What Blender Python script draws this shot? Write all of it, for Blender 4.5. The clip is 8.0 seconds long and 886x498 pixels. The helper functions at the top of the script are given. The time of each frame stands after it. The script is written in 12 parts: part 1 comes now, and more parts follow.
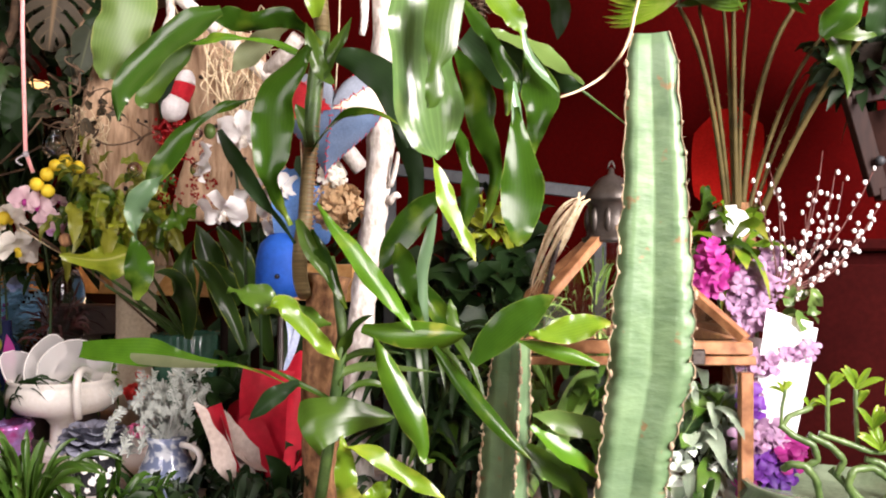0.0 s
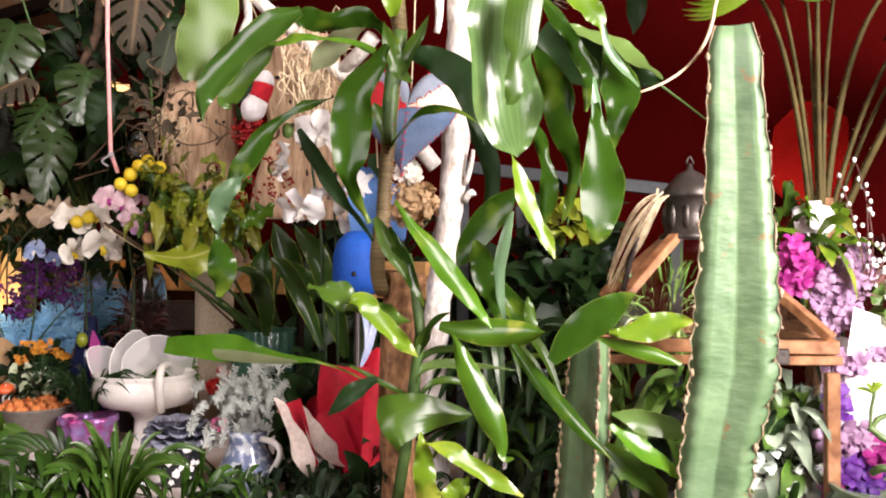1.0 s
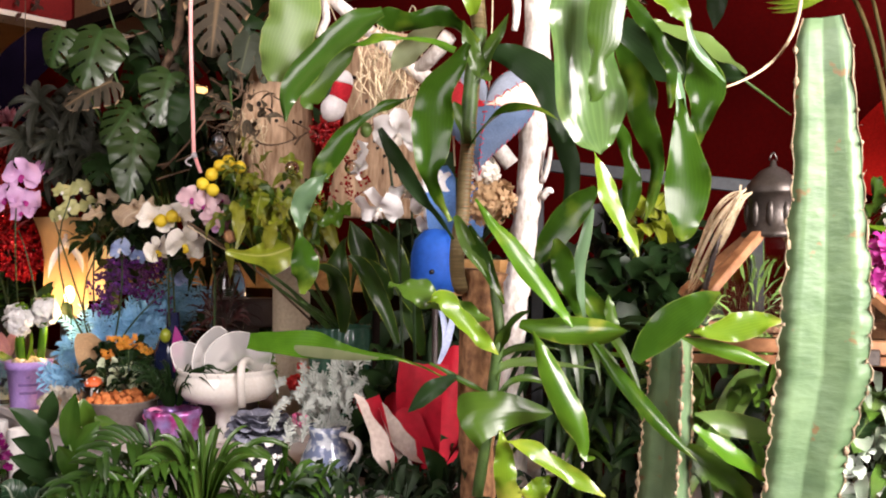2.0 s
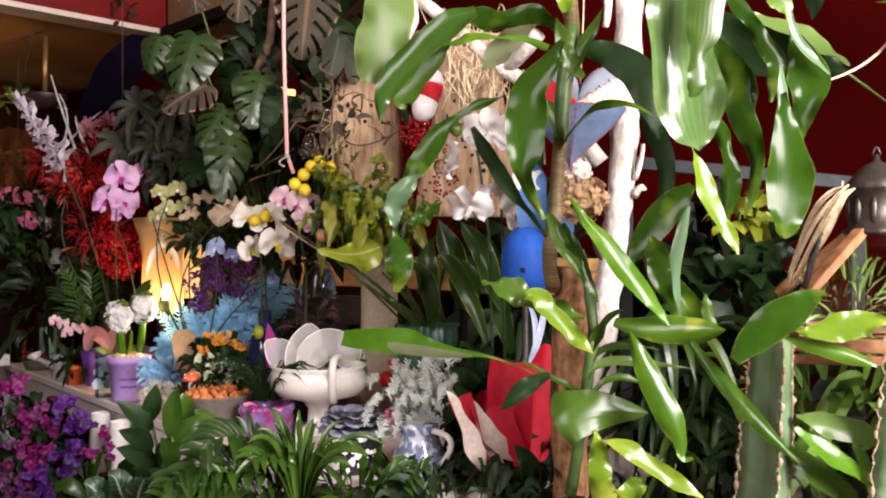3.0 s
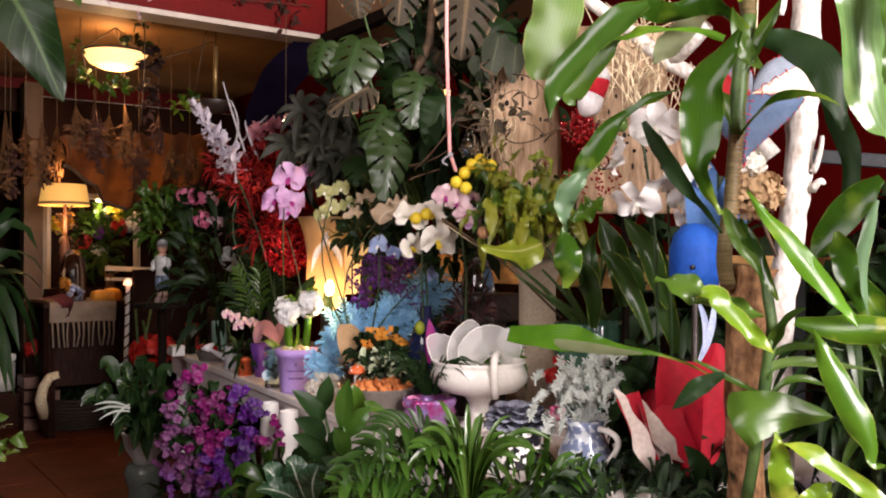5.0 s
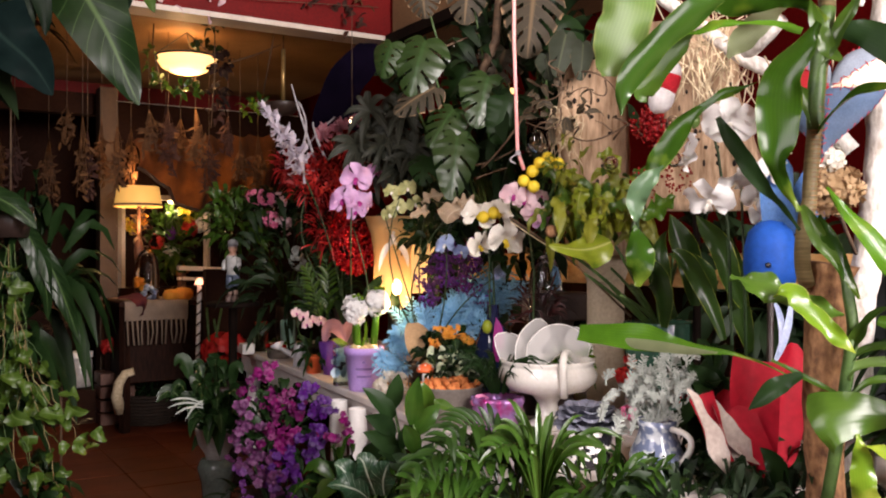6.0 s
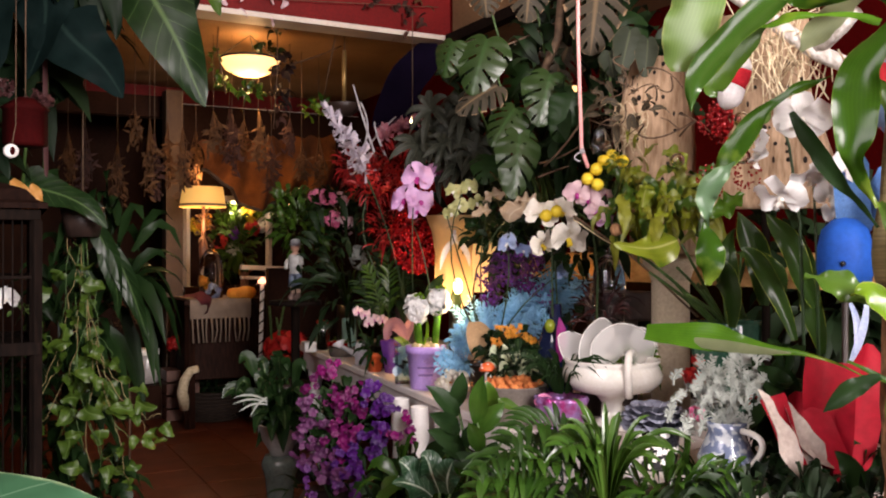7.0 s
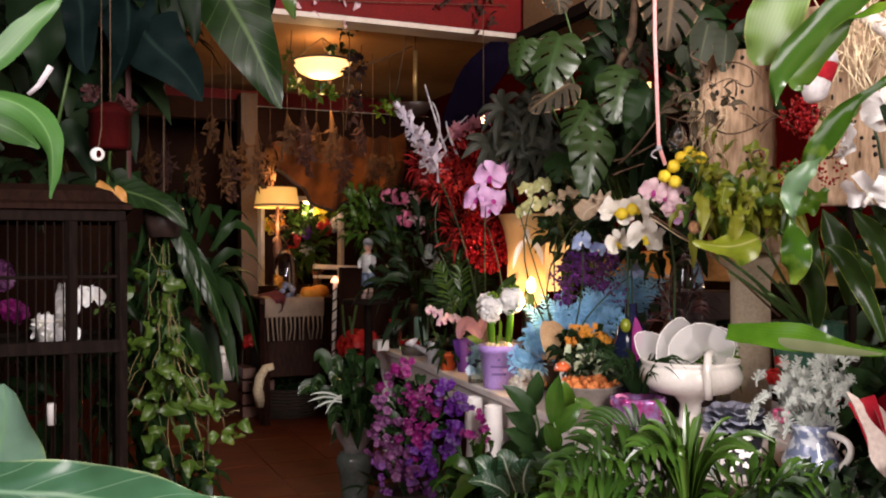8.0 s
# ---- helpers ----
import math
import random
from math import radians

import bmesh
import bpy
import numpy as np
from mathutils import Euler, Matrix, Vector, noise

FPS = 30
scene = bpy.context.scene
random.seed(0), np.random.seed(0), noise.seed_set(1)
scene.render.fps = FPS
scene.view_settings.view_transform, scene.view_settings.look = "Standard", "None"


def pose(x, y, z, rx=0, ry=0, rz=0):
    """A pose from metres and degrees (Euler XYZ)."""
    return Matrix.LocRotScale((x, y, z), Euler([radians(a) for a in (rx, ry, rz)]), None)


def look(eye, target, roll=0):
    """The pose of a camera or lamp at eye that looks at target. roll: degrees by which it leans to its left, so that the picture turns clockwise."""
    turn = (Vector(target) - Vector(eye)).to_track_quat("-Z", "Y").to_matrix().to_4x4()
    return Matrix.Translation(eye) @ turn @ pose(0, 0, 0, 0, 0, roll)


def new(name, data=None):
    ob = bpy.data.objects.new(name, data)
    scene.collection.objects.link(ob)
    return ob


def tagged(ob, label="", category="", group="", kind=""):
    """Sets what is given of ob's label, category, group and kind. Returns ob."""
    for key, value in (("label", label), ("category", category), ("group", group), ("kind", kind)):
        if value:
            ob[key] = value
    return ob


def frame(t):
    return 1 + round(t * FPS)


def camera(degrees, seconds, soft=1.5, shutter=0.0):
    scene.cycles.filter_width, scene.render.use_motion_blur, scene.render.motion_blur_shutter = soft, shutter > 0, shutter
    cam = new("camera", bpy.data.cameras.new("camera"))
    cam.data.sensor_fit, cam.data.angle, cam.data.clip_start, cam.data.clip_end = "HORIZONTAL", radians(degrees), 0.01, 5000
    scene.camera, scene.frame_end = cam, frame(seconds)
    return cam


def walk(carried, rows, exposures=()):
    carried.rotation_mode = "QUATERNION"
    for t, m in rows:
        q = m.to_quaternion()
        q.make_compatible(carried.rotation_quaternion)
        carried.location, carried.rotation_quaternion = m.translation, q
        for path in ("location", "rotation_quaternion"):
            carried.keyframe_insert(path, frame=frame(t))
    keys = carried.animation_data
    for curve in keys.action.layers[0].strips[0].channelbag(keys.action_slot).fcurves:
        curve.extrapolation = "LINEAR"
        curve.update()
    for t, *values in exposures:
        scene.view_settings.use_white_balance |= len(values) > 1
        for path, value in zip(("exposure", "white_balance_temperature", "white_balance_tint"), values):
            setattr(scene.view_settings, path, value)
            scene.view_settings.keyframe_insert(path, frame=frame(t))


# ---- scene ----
# ---- camera ----
cam = camera(52.77, 8.0, soft=2.0)
walk(cam, [
    (0, pose(0.0001, 0.0000, 1.0501, 90.661, -0.106, 0.033)),
    (0.5, pose(-0.0110, 0.0015, 1.0493, 90.606, -0.108, 2.117)),
    (1, pose(-0.0225, 0.0007, 1.0497, 90.501, -0.056, 4.206)),
    (2.5, pose(-0.0636, -0.0112, 1.0492, 90.336, -0.079, 10.725)),
    (3, pose(-0.0771, -0.0179, 1.0474, 90.323, -0.031, 13.319)),
    (3.5, pose(-0.0929, -0.0250, 1.0459, 90.315, -0.063, 15.776)),
    (4, pose(-0.1066, -0.0326, 1.0447, 90.266, -0.055, 18.602)),
    (4.5, pose(-0.1156, -0.0385, 1.0429, 90.268, -0.119, 20.531)),
    (6, pose(-0.1359, -0.0537, 1.0399, 90.225, 0.065, 26.370)),
    (6.5, pose(-0.1425, -0.0569, 1.0369, 90.254, 0.035, 28.246)),
    (7, pose(-0.1522, -0.0602, 1.0360, 90.233, 0.053, 29.996)),
    (7.5, pose(-0.1578, -0.0648, 1.0352, 90.238, 0.090, 31.813)),
    (8, pose(-0.1672, -0.0694, 1.0357, 90.185, 0.214, 34.349)),
], exposures=[(0.0, 0.0, 6700, 24), (8.0, 0.0, 6700, 24)])

# ---- light ----
TURN = 57.8                      # the shop's long axis, degrees from +y
ROOM = Matrix.Rotation(radians(TURN), 4, "Z")


def rm(v, u, z):
    """A point from shop coordinates: v across, u along the shop, z up."""
    return ROOM @ Vector((v, u, z))


world = bpy.data.worlds.new("sky")
scene.world = world
world.use_nodes = True
_n = world.node_tree.nodes
_sky = _n.new("ShaderNodeTexSky")
_sky.sky_type, _sky.sun_disc = "NISHITA", False
_sky.sun_elevation, _sky.sun_rotation = radians(42), radians(200)
world.node_tree.links.new(_sky.outputs[0], _n["Background"].inputs[0])
_n["Background"].inputs[1].default_value = 0.12


def area(name, at, target, sx, sy, power, colour):
    d = bpy.data.lights.new(name, "AREA")
    d.shape, d.size, d.size_y, d.energy, d.color = "RECTANGLE", sx, sy, power, colour
    o = new(name, d)
    o.matrix_world = look(at, target)
    return o


def point(name, at, power, colour, radius=0.03):
    d = bpy.data.lights.new(name, "POINT")
    d.energy, d.color, d.shadow_soft_size = power, colour, radius
    o = new(name, d)
    o.location = at
    return o


# daylight in the opening of the shop window, behind the camera
area("window_daylight", rm(0.85, -1.62, 1.9), rm(1.3, 1.7, 0.8), 1.3, 1.4, 310, (1.0, 0.985, 0.93))
area("side_window_daylight", rm(-1.3, 0.85, 2.15), rm(1.8, 2.2, 0.6), 1.1, 1.1, 47, (1.0, 0.985, 0.93))
WARM = (1.0, 0.62, 0.25)


# ---- mesh kit ----
ORIGIN = {}


class Geo:
    """Vertices, faces and leaf coordinates of one mesh."""

    def __init__(self):
        self.v, self.f, self.uv = [], [], []

    def grid(self, rows, wrap=False, cap=False):
        """Rows of points, joined into a sheet or, with wrap, into a tube."""
        base, n, k = len(self.v), len(rows), len(rows[0])
        for i, r in enumerate(rows):
            for j, p in enumerate(r):
                self.v.append(tuple(p))
                self.uv.append((j / max(1, k - (0 if wrap else 1)), i / max(1, n - 1)))
        for i in range(n - 1):
            for j in range(k if wrap else k - 1):
                a, b = base + i * k + j, base + i * k + (j + 1) % k
                self.f.append((a, b, b + k, a + k))
        if cap:
            self.f.append(tuple(base + j for j in reversed(range(k))))
            self.f.append(tuple(base + (n - 1) * k + j for j in range(k)))

    def box(self, c, size, m=None, bevel=0.003):
        """A box with small bevelled edges, about c, turned by m."""
        bm = bmesh.new()
        bmesh.ops.create_cube(bm, size=1.0)
        for q in bm.verts:
            q.co = Vector(q.co[i] * size[i] for i in range(3))
        if bevel:
            bmesh.ops.bevel(bm, geom=list(bm.edges), offset=min(bevel, 0.3 * min(size)), segments=1, affect="EDGES")
        bm.verts.index_update()
        base, turn = len(self.v), (m.to_3x3() if m else Matrix.Identity(3))
        for q in bm.verts:
            self.v.append(tuple(turn @ q.co + Vector(c)))
            self.uv.append((q.co.x, q.co.z))
        for fc in bm.faces:
            self.f.append(tuple(base + q.index for q in fc.verts))
        bm.free()

    def tube(self, pts, radii, k=8, cap=True, rough=0.0, rnd=None):
        pts = [Vector(p) for p in pts]
        if not hasattr(radii, "__len__"):
            radii = [radii] * len(pts)
        rows, side = [], None
        for i, p in enumerate(pts):
            t = (pts[min(i + 1, len(pts) - 1)] - pts[max(i - 1, 0)]).normalized()
            if side is None:
                side = t.orthogonal().normalized()
            side = (side - t * side.dot(t)).normalized()
            up = t.cross(side)
            row = []
            for j in range(k):
                a = 2 * math.pi * j / k
                r = radii[i] * (1 + (rough * rnd.uniform(-1, 1) if rnd else 0))
                row.append(p + (side * math.cos(a) + up * math.sin(a)) * r)
            rows.append(row)
        self.grid(rows, wrap=True, cap=cap)

    def lathe(self, at, profile, k=24, scallop=0.0, lobes=0, m=None):
        """Profile rows of (radius, height) turned about a vertical axis at a point."""
        at, rows = Vector(at), []
        for r, h in profile:
            row = []
            for j in range(k):
                a = 2 * math.pi * j / k
                q = r * (1 + (scallop * math.cos(lobes * a) if lobes else 0))
                p = Vector((q * math.cos(a), q * math.sin(a), h))
                row.append(at + (m @ p if m else p))
            rows.append(row)
        self.grid(rows, wrap=True)

    def blob(self, c, r, k=8, n=5, rnd=None, rough=0.0, m=None):
        """A small rounded lump."""
        r = Vector((r, r, r)) if not hasattr(r, "__len__") else Vector(r)
        rows = []
        for i in range(n + 1):
            t = math.pi * (0.02 + 0.96 * i / n)
            row = []
            for j in range(k):
                a = 2 * math.pi * j / k
                s = 1 + (rnd.uniform(-rough, rough) if rnd else 0)
                p = Vector((r.x * math.sin(t) * math.cos(a) * s, r.y * math.sin(t) * math.sin(a) * s, r.z * math.cos(t) * s))
                row.append(Vector(c) + (m @ p if m else p))
            rows.append(row)
        self.grid(rows, wrap=True, cap=True)

    def blade(self, a, m, b, w, face=(0, -1, 0.2), fold=0.2, shape="lance", wave=0.0, twist=0.0, seg=12, cols=4, phase=0.0):
        """A leaf or petal from a over m to b: a curved, folded, rippled sheet."""
        a, m, b = Vector(a), Vector(m), Vector(b)
        c = 2 * m - 0.5 * (a + b)
        face = Vector(face)
        rows, fast, roll = [], (2.3 if wave > 0.45 else 1.0), (-fold if fold < -1.0 else 0.0)
        for i in range(seg + 1):
            s = i / seg
            p = a * (1 - s) ** 2 + c * 2 * s * (1 - s) + b * s * s
            t = ((c - a) * (1 - s) + (b - c) * s).normalized()
            n = face - t * face.dot(t)
            n = n.normalized() if n.length > 1e-4 else t.orthogonal().normalized()
            if twist:
                n = Matrix.Rotation(twist * (s - 0.35), 3, t) @ n
            x = t.cross(n)
            h = 0.5 * w * SHAPES[shape](s)
            row = []
            for j in range(cols + 1):
                q = 2 * j / cols - 1
                lift = fold * abs(q) * h + wave * h * q * q * (math.sin(phase + s * 8.5 * fast + (1.9 if q > 0 else 0)) + 0.4 * math.sin(2.3 * phase + s * 17 + (0.8 if q > 0 else 0)))
                wob = 1 + 0.25 * wave * math.sin(phase * 1.7 + s * 9 + (2.4 if q > 0 else 0))
                if roll:
                    turn = roll * (0.75 + 0.25 * math.sin(phase + 4 * s))
                    row.append(p + x * (h * math.sin(q * turn) / turn + 0.1 * wave * h * math.sin(9 * s)) + n * (h * (math.cos(q * turn) - 1) / turn * (1 if q > 0 else 0.7)))
                    continue
                row.append(p + x * (q * h * wob + 0.25 * wave * w * math.sin(phase + s * 5.0)) + n * lift)
            rows.append(row)
        self.grid(rows)


def _lance(s):
    return max(0.02, (0.30 + 0.70 * min(1, s / 0.35) ** 0.8) * (1 - max(0, (s - 0.45) / 0.55) ** 2.2))


def _strap(s):
    return max(0.02, (0.55 + 0.45 * min(1, s / 0.3)) * (1 - max(0, (s - 0.5) / 0.5) ** 2.5))


def _torn(s):
    return max(0.14, min(1, 0.14 + max(0, s - 0.36) * 2.0)) * (1 - 0.5 * max(0, (s - 0.9) / 0.1) ** 2)


def _sheet(s):
    return 0.6 + 0.4 * s


def _drac(s):
    return max(0.02, (0.35 + 0.65 * min(1, s / 0.4)) * (1 - max(0, (s - 0.72) / 0.28) ** 1.7))


def _round(s):
    return max(0.05, min(1, 0.35 + s / 0.5) * max(0.0, 1 - max(0, (s - 0.7) / 0.3) ** 2.6) ** 0.6)


def _oval(s):
    return max(0.03, math.sin(math.pi * min(1, 0.03 + 0.97 * s)) ** 0.6)


def _heart(s):
    return max(0.02, min(1, (s + 0.02) / 0.13) ** 0.5 * (1 - s) ** 0.62 * 1.18)


def _petal(s):
    return max(0.05, math.sin(math.pi * s ** 1.5 * 0.93 + 0.1) ** 0.75)


def _blunt(s):
    return max(0.2, min(1, 0.25 + s / 0.3) * (1 - 0.8 * max(0, (s - 0.86) / 0.14) ** 2))


SHAPES = {"lance": _lance, "strap": _strap, "oval": _oval, "heart": _heart, "petal": _petal, "blunt": _blunt, "drac": _drac, "torn": _torn, "round": _round, "sheet": _sheet}


def thing(name, at, label, category, group="", kind=""):
    """An Empty at a thing's base, to hold its parts."""
    o = new(name)
    o.location = Vector(at)
    o.empty_display_size = 0.05
    ORIGIN[o.name] = Vector(at)
    return tagged(o, label, category, group, kind)


def part(name, geo, mat, parent=None, label="", at=None, smooth=True):
    """Links a Geo as one mesh object, under a thing or a part, or alone at a place."""
    org = ORIGIN[parent.name] if parent else Vector(at or (0, 0, 0))
    me = bpy.data.meshes.new(name)
    me.from_pydata([(p[0] - org.x, p[1] - org.y, p[2] - org.z) for p in geo.v], [], geo.f)
    if geo.uv:
        layer = me.uv_layers.new(name="UVMap")
        idx = np.zeros(len(me.loops), dtype=np.int32)
        me.loops.foreach_get("vertex_index", idx)
        layer.data.foreach_set("uv", np.array(geo.uv, dtype=np.float32)[idx].ravel())
    if smooth:
        me.polygons.foreach_set("use_smooth", [True] * len(me.polygons))
    me.materials.append(mat)
    me.update()
    o = new(name, me)
    ORIGIN[o.name] = org
    if parent:
        o.parent = parent
    else:
        o.location = org
    if label:
        o["label"] = label
    return o


def solo(name, geo, mat, at, label, category, group="", kind="", smooth=True):
    return tagged(part(name, geo, mat, None, "", at, smooth), label, category, group, kind)


def bez(a, c, b, n=10):
    a, c, b = Vector(a), Vector(c), Vector(b)
    return [a * (1 - s) ** 2 + c * 2 * s * (1 - s) + b * s * s for s in (i / n for i in range(n + 1))]


def arc(a, m, b, n=10):
    """A curve from a to b that passes m half way."""
    return bez(a, 2 * Vector(m) - 0.5 * (Vector(a) + Vector(b)), b, n)


def jit(rnd, r):
    return Vector((rnd.uniform(-r, r), rnd.uniform(-r, r), rnd.uniform(-r, r)))


def ball_dir(rnd):
    z, a = rnd.uniform(-1, 1), rnd.uniform(0, 6.283)
    r = math.sqrt(1 - z * z)
    return Vector((r * math.cos(a), r * math.sin(a), z))


# ---- materials ----
def _base(name):
    m = bpy.data.materials.new(name)
    m.use_nodes = True
    nt = m.node_tree
    return m, nt, nt.nodes["Principled BSDF"], nt.nodes["Material Output"]


def _noise(nt, scale, detail=4, coord="Object"):
    tc = nt.nodes.new("ShaderNodeTexCoord")
    n = nt.nodes.new("ShaderNodeTexNoise")
    n.inputs["Scale"].default_value, n.inputs["Detail"].default_value = scale, detail
    nt.links.new(tc.outputs[coord], n.inputs["Vector"])
    return n


def _ramp(nt, src, stops):
    r = nt.nodes.new("ShaderNodeValToRGB")
    r.color_ramp.elements[0].position, r.color_ramp.elements[0].color = stops[0][0], (*stops[0][1], 1)
    r.color_ramp.elements[1].position, r.color_ramp.elements[1].color = stops[-1][0], (*stops[-1][1], 1)
    for pos, col in stops[1:-1]:
        r.color_ramp.elements.new(pos).color = (*col, 1)
    nt.links.new(src, r.inputs[0])
    return r


def _mix(nt, fac, a, b, mode="MIX"):
    n = nt.nodes.new("ShaderNodeMix")
    n.data_type, n.blend_type = "RGBA", mode
    for sock, val in ((n.inputs[0], fac), (n.inputs[6], a), (n.inputs[7], b)):
        if isinstance(val, (int, float)):
            sock.default_value = val
        elif isinstance(val, tuple):
            sock.default_value = (*val, 1)
        else:
            nt.links.new(val, sock)
    return n.outputs[2]


def _bump(nt, height, strength, dist, bsdf):
    b = nt.nodes.new("ShaderNodeBump")
    b.inputs["Strength"].default_value, b.inputs["Distance"].default_value = strength, dist
    nt.links.new(height, b.inputs["Height"])
    nt.links.new(b.outputs[0], bsdf.inputs["Normal"])


def surface(name, dark, light, rough=0.6, metal=0.0, scale=30, fine=220, bump=0.25, coat=0.0, spec=0.5):
    """A surface that varies between two colours at two scales, with fine relief."""
    m, nt, b, _ = _base(name)
    n1, n2 = _noise(nt, scale, 5), _noise(nt, fine, 3)
    r1 = _ramp(nt, n1.outputs[0], [(0.3, dark), (0.7, light)])
    col = _mix(nt, 0.35, r1.outputs[0], n2.outputs[0], "OVERLAY")
    nt.links.new(col, b.inputs["Base Color"])
    b.inputs["Roughness"].default_value, b.inputs["Metallic"].default_value = rough, metal
    b.inputs["Coat Weight"].default_value = coat
    b.inputs["Specular IOR Level"].default_value = spec
    if bump:
        _bump(nt, n2.outputs[0], bump, 0.002, b)
    return m


def _scaled(nt, src, k):
    m = nt.nodes.new("ShaderNodeMath")
    m.operation = "MULTIPLY"
    nt.links.new(src, m.inputs[0])
    m.inputs[1].default_value = k
    return m.outputs[0]


def leafy(name, dark, light, rough=0.35, veins=9.0, vein_amount=0.35, rib=None, edge=None, glow=0.22, spots=None, tip=None, laterals=0, side=False, ribs=0.05, spec=0.5):
    """A leaf: stripes along its length, a mid rib, an edge, some light let through."""
    m, nt, b, out = _base(name)
    uv = nt.nodes.new("ShaderNodeUVMap")
    sep = nt.nodes.new("ShaderNodeSeparateXYZ")
    nt.links.new(uv.outputs[0], sep.inputs[0])
    n1 = _noise(nt, 14, 4)
    rnd = nt.nodes.new("ShaderNodeNewGeometry")
    add = nt.nodes.new("ShaderNodeMath")
    add.operation = "MULTIPLY_ADD"
    nt.links.new(rnd.outputs["Random Per Island"], add.inputs[0])
    add.inputs[1].default_value = 0.35
    own = nt.nodes.new("ShaderNodeObjectInfo")
    two = nt.nodes.new("ShaderNodeMath")
    two.operation = "MULTIPLY_ADD"
    nt.links.new(own.outputs["Random"], two.inputs[0])
    two.inputs[1].default_value = 0.3
    nt.links.new(n1.outputs[0], two.inputs[2])
    nt.links.new(two.outputs[0], add.inputs[2])
    col = _ramp(nt, add.outputs[0], [(0.35, dark), (0.95, light)]).outputs[0]
    wav = nt.nodes.new("ShaderNodeMath")
    wav.operation = "MULTIPLY"
    nt.links.new(sep.outputs[0], wav.inputs[0])
    wav.inputs[1].default_value = veins * 6.283
    sn = nt.nodes.new("ShaderNodeMath")
    sn.operation = "SINE"
    nt.links.new(wav.outputs[0], sn.inputs[0])
    rs = _ramp(nt, sn.outputs[0], [(0.2, (0.75, 0.75, 0.75)), (0.9, (1.0, 1.0, 1.0))]).outputs[0]
    col = _mix(nt, vein_amount, col, rs, "MULTIPLY")
    off = nt.nodes.new("ShaderNodeMath")
    off.operation = "SUBTRACT"
    nt.links.new(sep.outputs[0], off.inputs[0])
    off.inputs[1].default_value = 0.5
    ab = nt.nodes.new("ShaderNodeMath")
    ab.operation = "ABSOLUTE"
    nt.links.new(off.outputs[0], ab.inputs[0])
    if rib:
        rr = _ramp(nt, ab.outputs[0], [(0.012, (1, 1, 1)), (0.05, (0, 0, 0))]).outputs[0]
        col = _mix(nt, rr, col, rib)
    if edge:
        jag = nt.nodes.new("ShaderNodeMath")
        jag.operation = "MULTIPLY_ADD"
        nt.links.new(_noise(nt, 40, 2).outputs[0], jag.inputs[0])
        jag.inputs[1].default_value = 0.12
        nt.links.new(ab.outputs[0], jag.inputs[2])
        re_ = _ramp(nt, jag.outputs[0], [(0.525, (0, 0, 0)), (0.575, (1, 1, 1))]).outputs[0]
        col = _mix(nt, re_, col, edge)
    if spots:
        sp = _ramp(nt, _noise(nt, 9, 3).outputs[0], [(0.60, (0, 0, 0)), (0.70, (1, 1, 1))]).outputs[0]
        col = _mix(nt, sp, col, spots)
    if tip:
        ag = nt.nodes.new("ShaderNodeMath")
        ag.operation = "MULTIPLY_ADD"
        nt.links.new(_noise(nt, 22, 3).outputs[0], ag.inputs[0])
        ag.inputs[1].default_value = 0.9
        nt.links.new(sep.outputs[1], ag.inputs[2])
        col = _mix(nt, _ramp(nt, _scaled(nt, ag.outputs[0], 0.5), [(0.60, (0, 0, 0)), (0.72, (0.75, 0.75, 0.75))]).outputs[0], col, tip)
    height = sn.outputs[0]
    if laterals or side:
        la = nt.nodes.new("ShaderNodeMath")
        la.operation = "MULTIPLY_ADD"
        nt.links.new(ab.outputs[0], la.inputs[0])
        la.inputs[1].default_value = 0.0 if side else -0.45
        nt.links.new(sep.outputs[1], la.inputs[2])
        wave = nt.nodes.new("ShaderNodeMath")
        wave.operation = "SINE"
        nt.links.new(_scaled(nt, la.outputs[0], 3.1416 if side else laterals * 6.283), wave.inputs[0])
        line = _ramp(nt, wave.outputs[0], [(0.975, (0, 0, 0)), (0.999, (0.55, 0.55, 0.55))]).outputs[0]
        col = _mix(nt, line, col, rib or (0.12, 0.2, 0.06))
        height = wave.outputs[0]
    nt.links.new(col, b.inputs["Base Color"])
    b.inputs["Roughness"].default_value = rough
    b.inputs["Specular IOR Level"].default_value = spec
    _bump(nt, height, 0.14 if laterals else ribs, 0.002 if laterals else 0.001, b)
    if glow:
        tr = nt.nodes.new("ShaderNodeBsdfTranslucent")
        nt.links.new(col, tr.inputs[0])
        mx = nt.nodes.new("ShaderNodeMixShader")
        mx.inputs[0].default_value = glow
        nt.links.new(b.outputs[0], mx.inputs[1])
        nt.links.new(tr.outputs[0], mx.inputs[2])
        nt.links.new(mx.outputs[0], out.inputs[0])
    return m


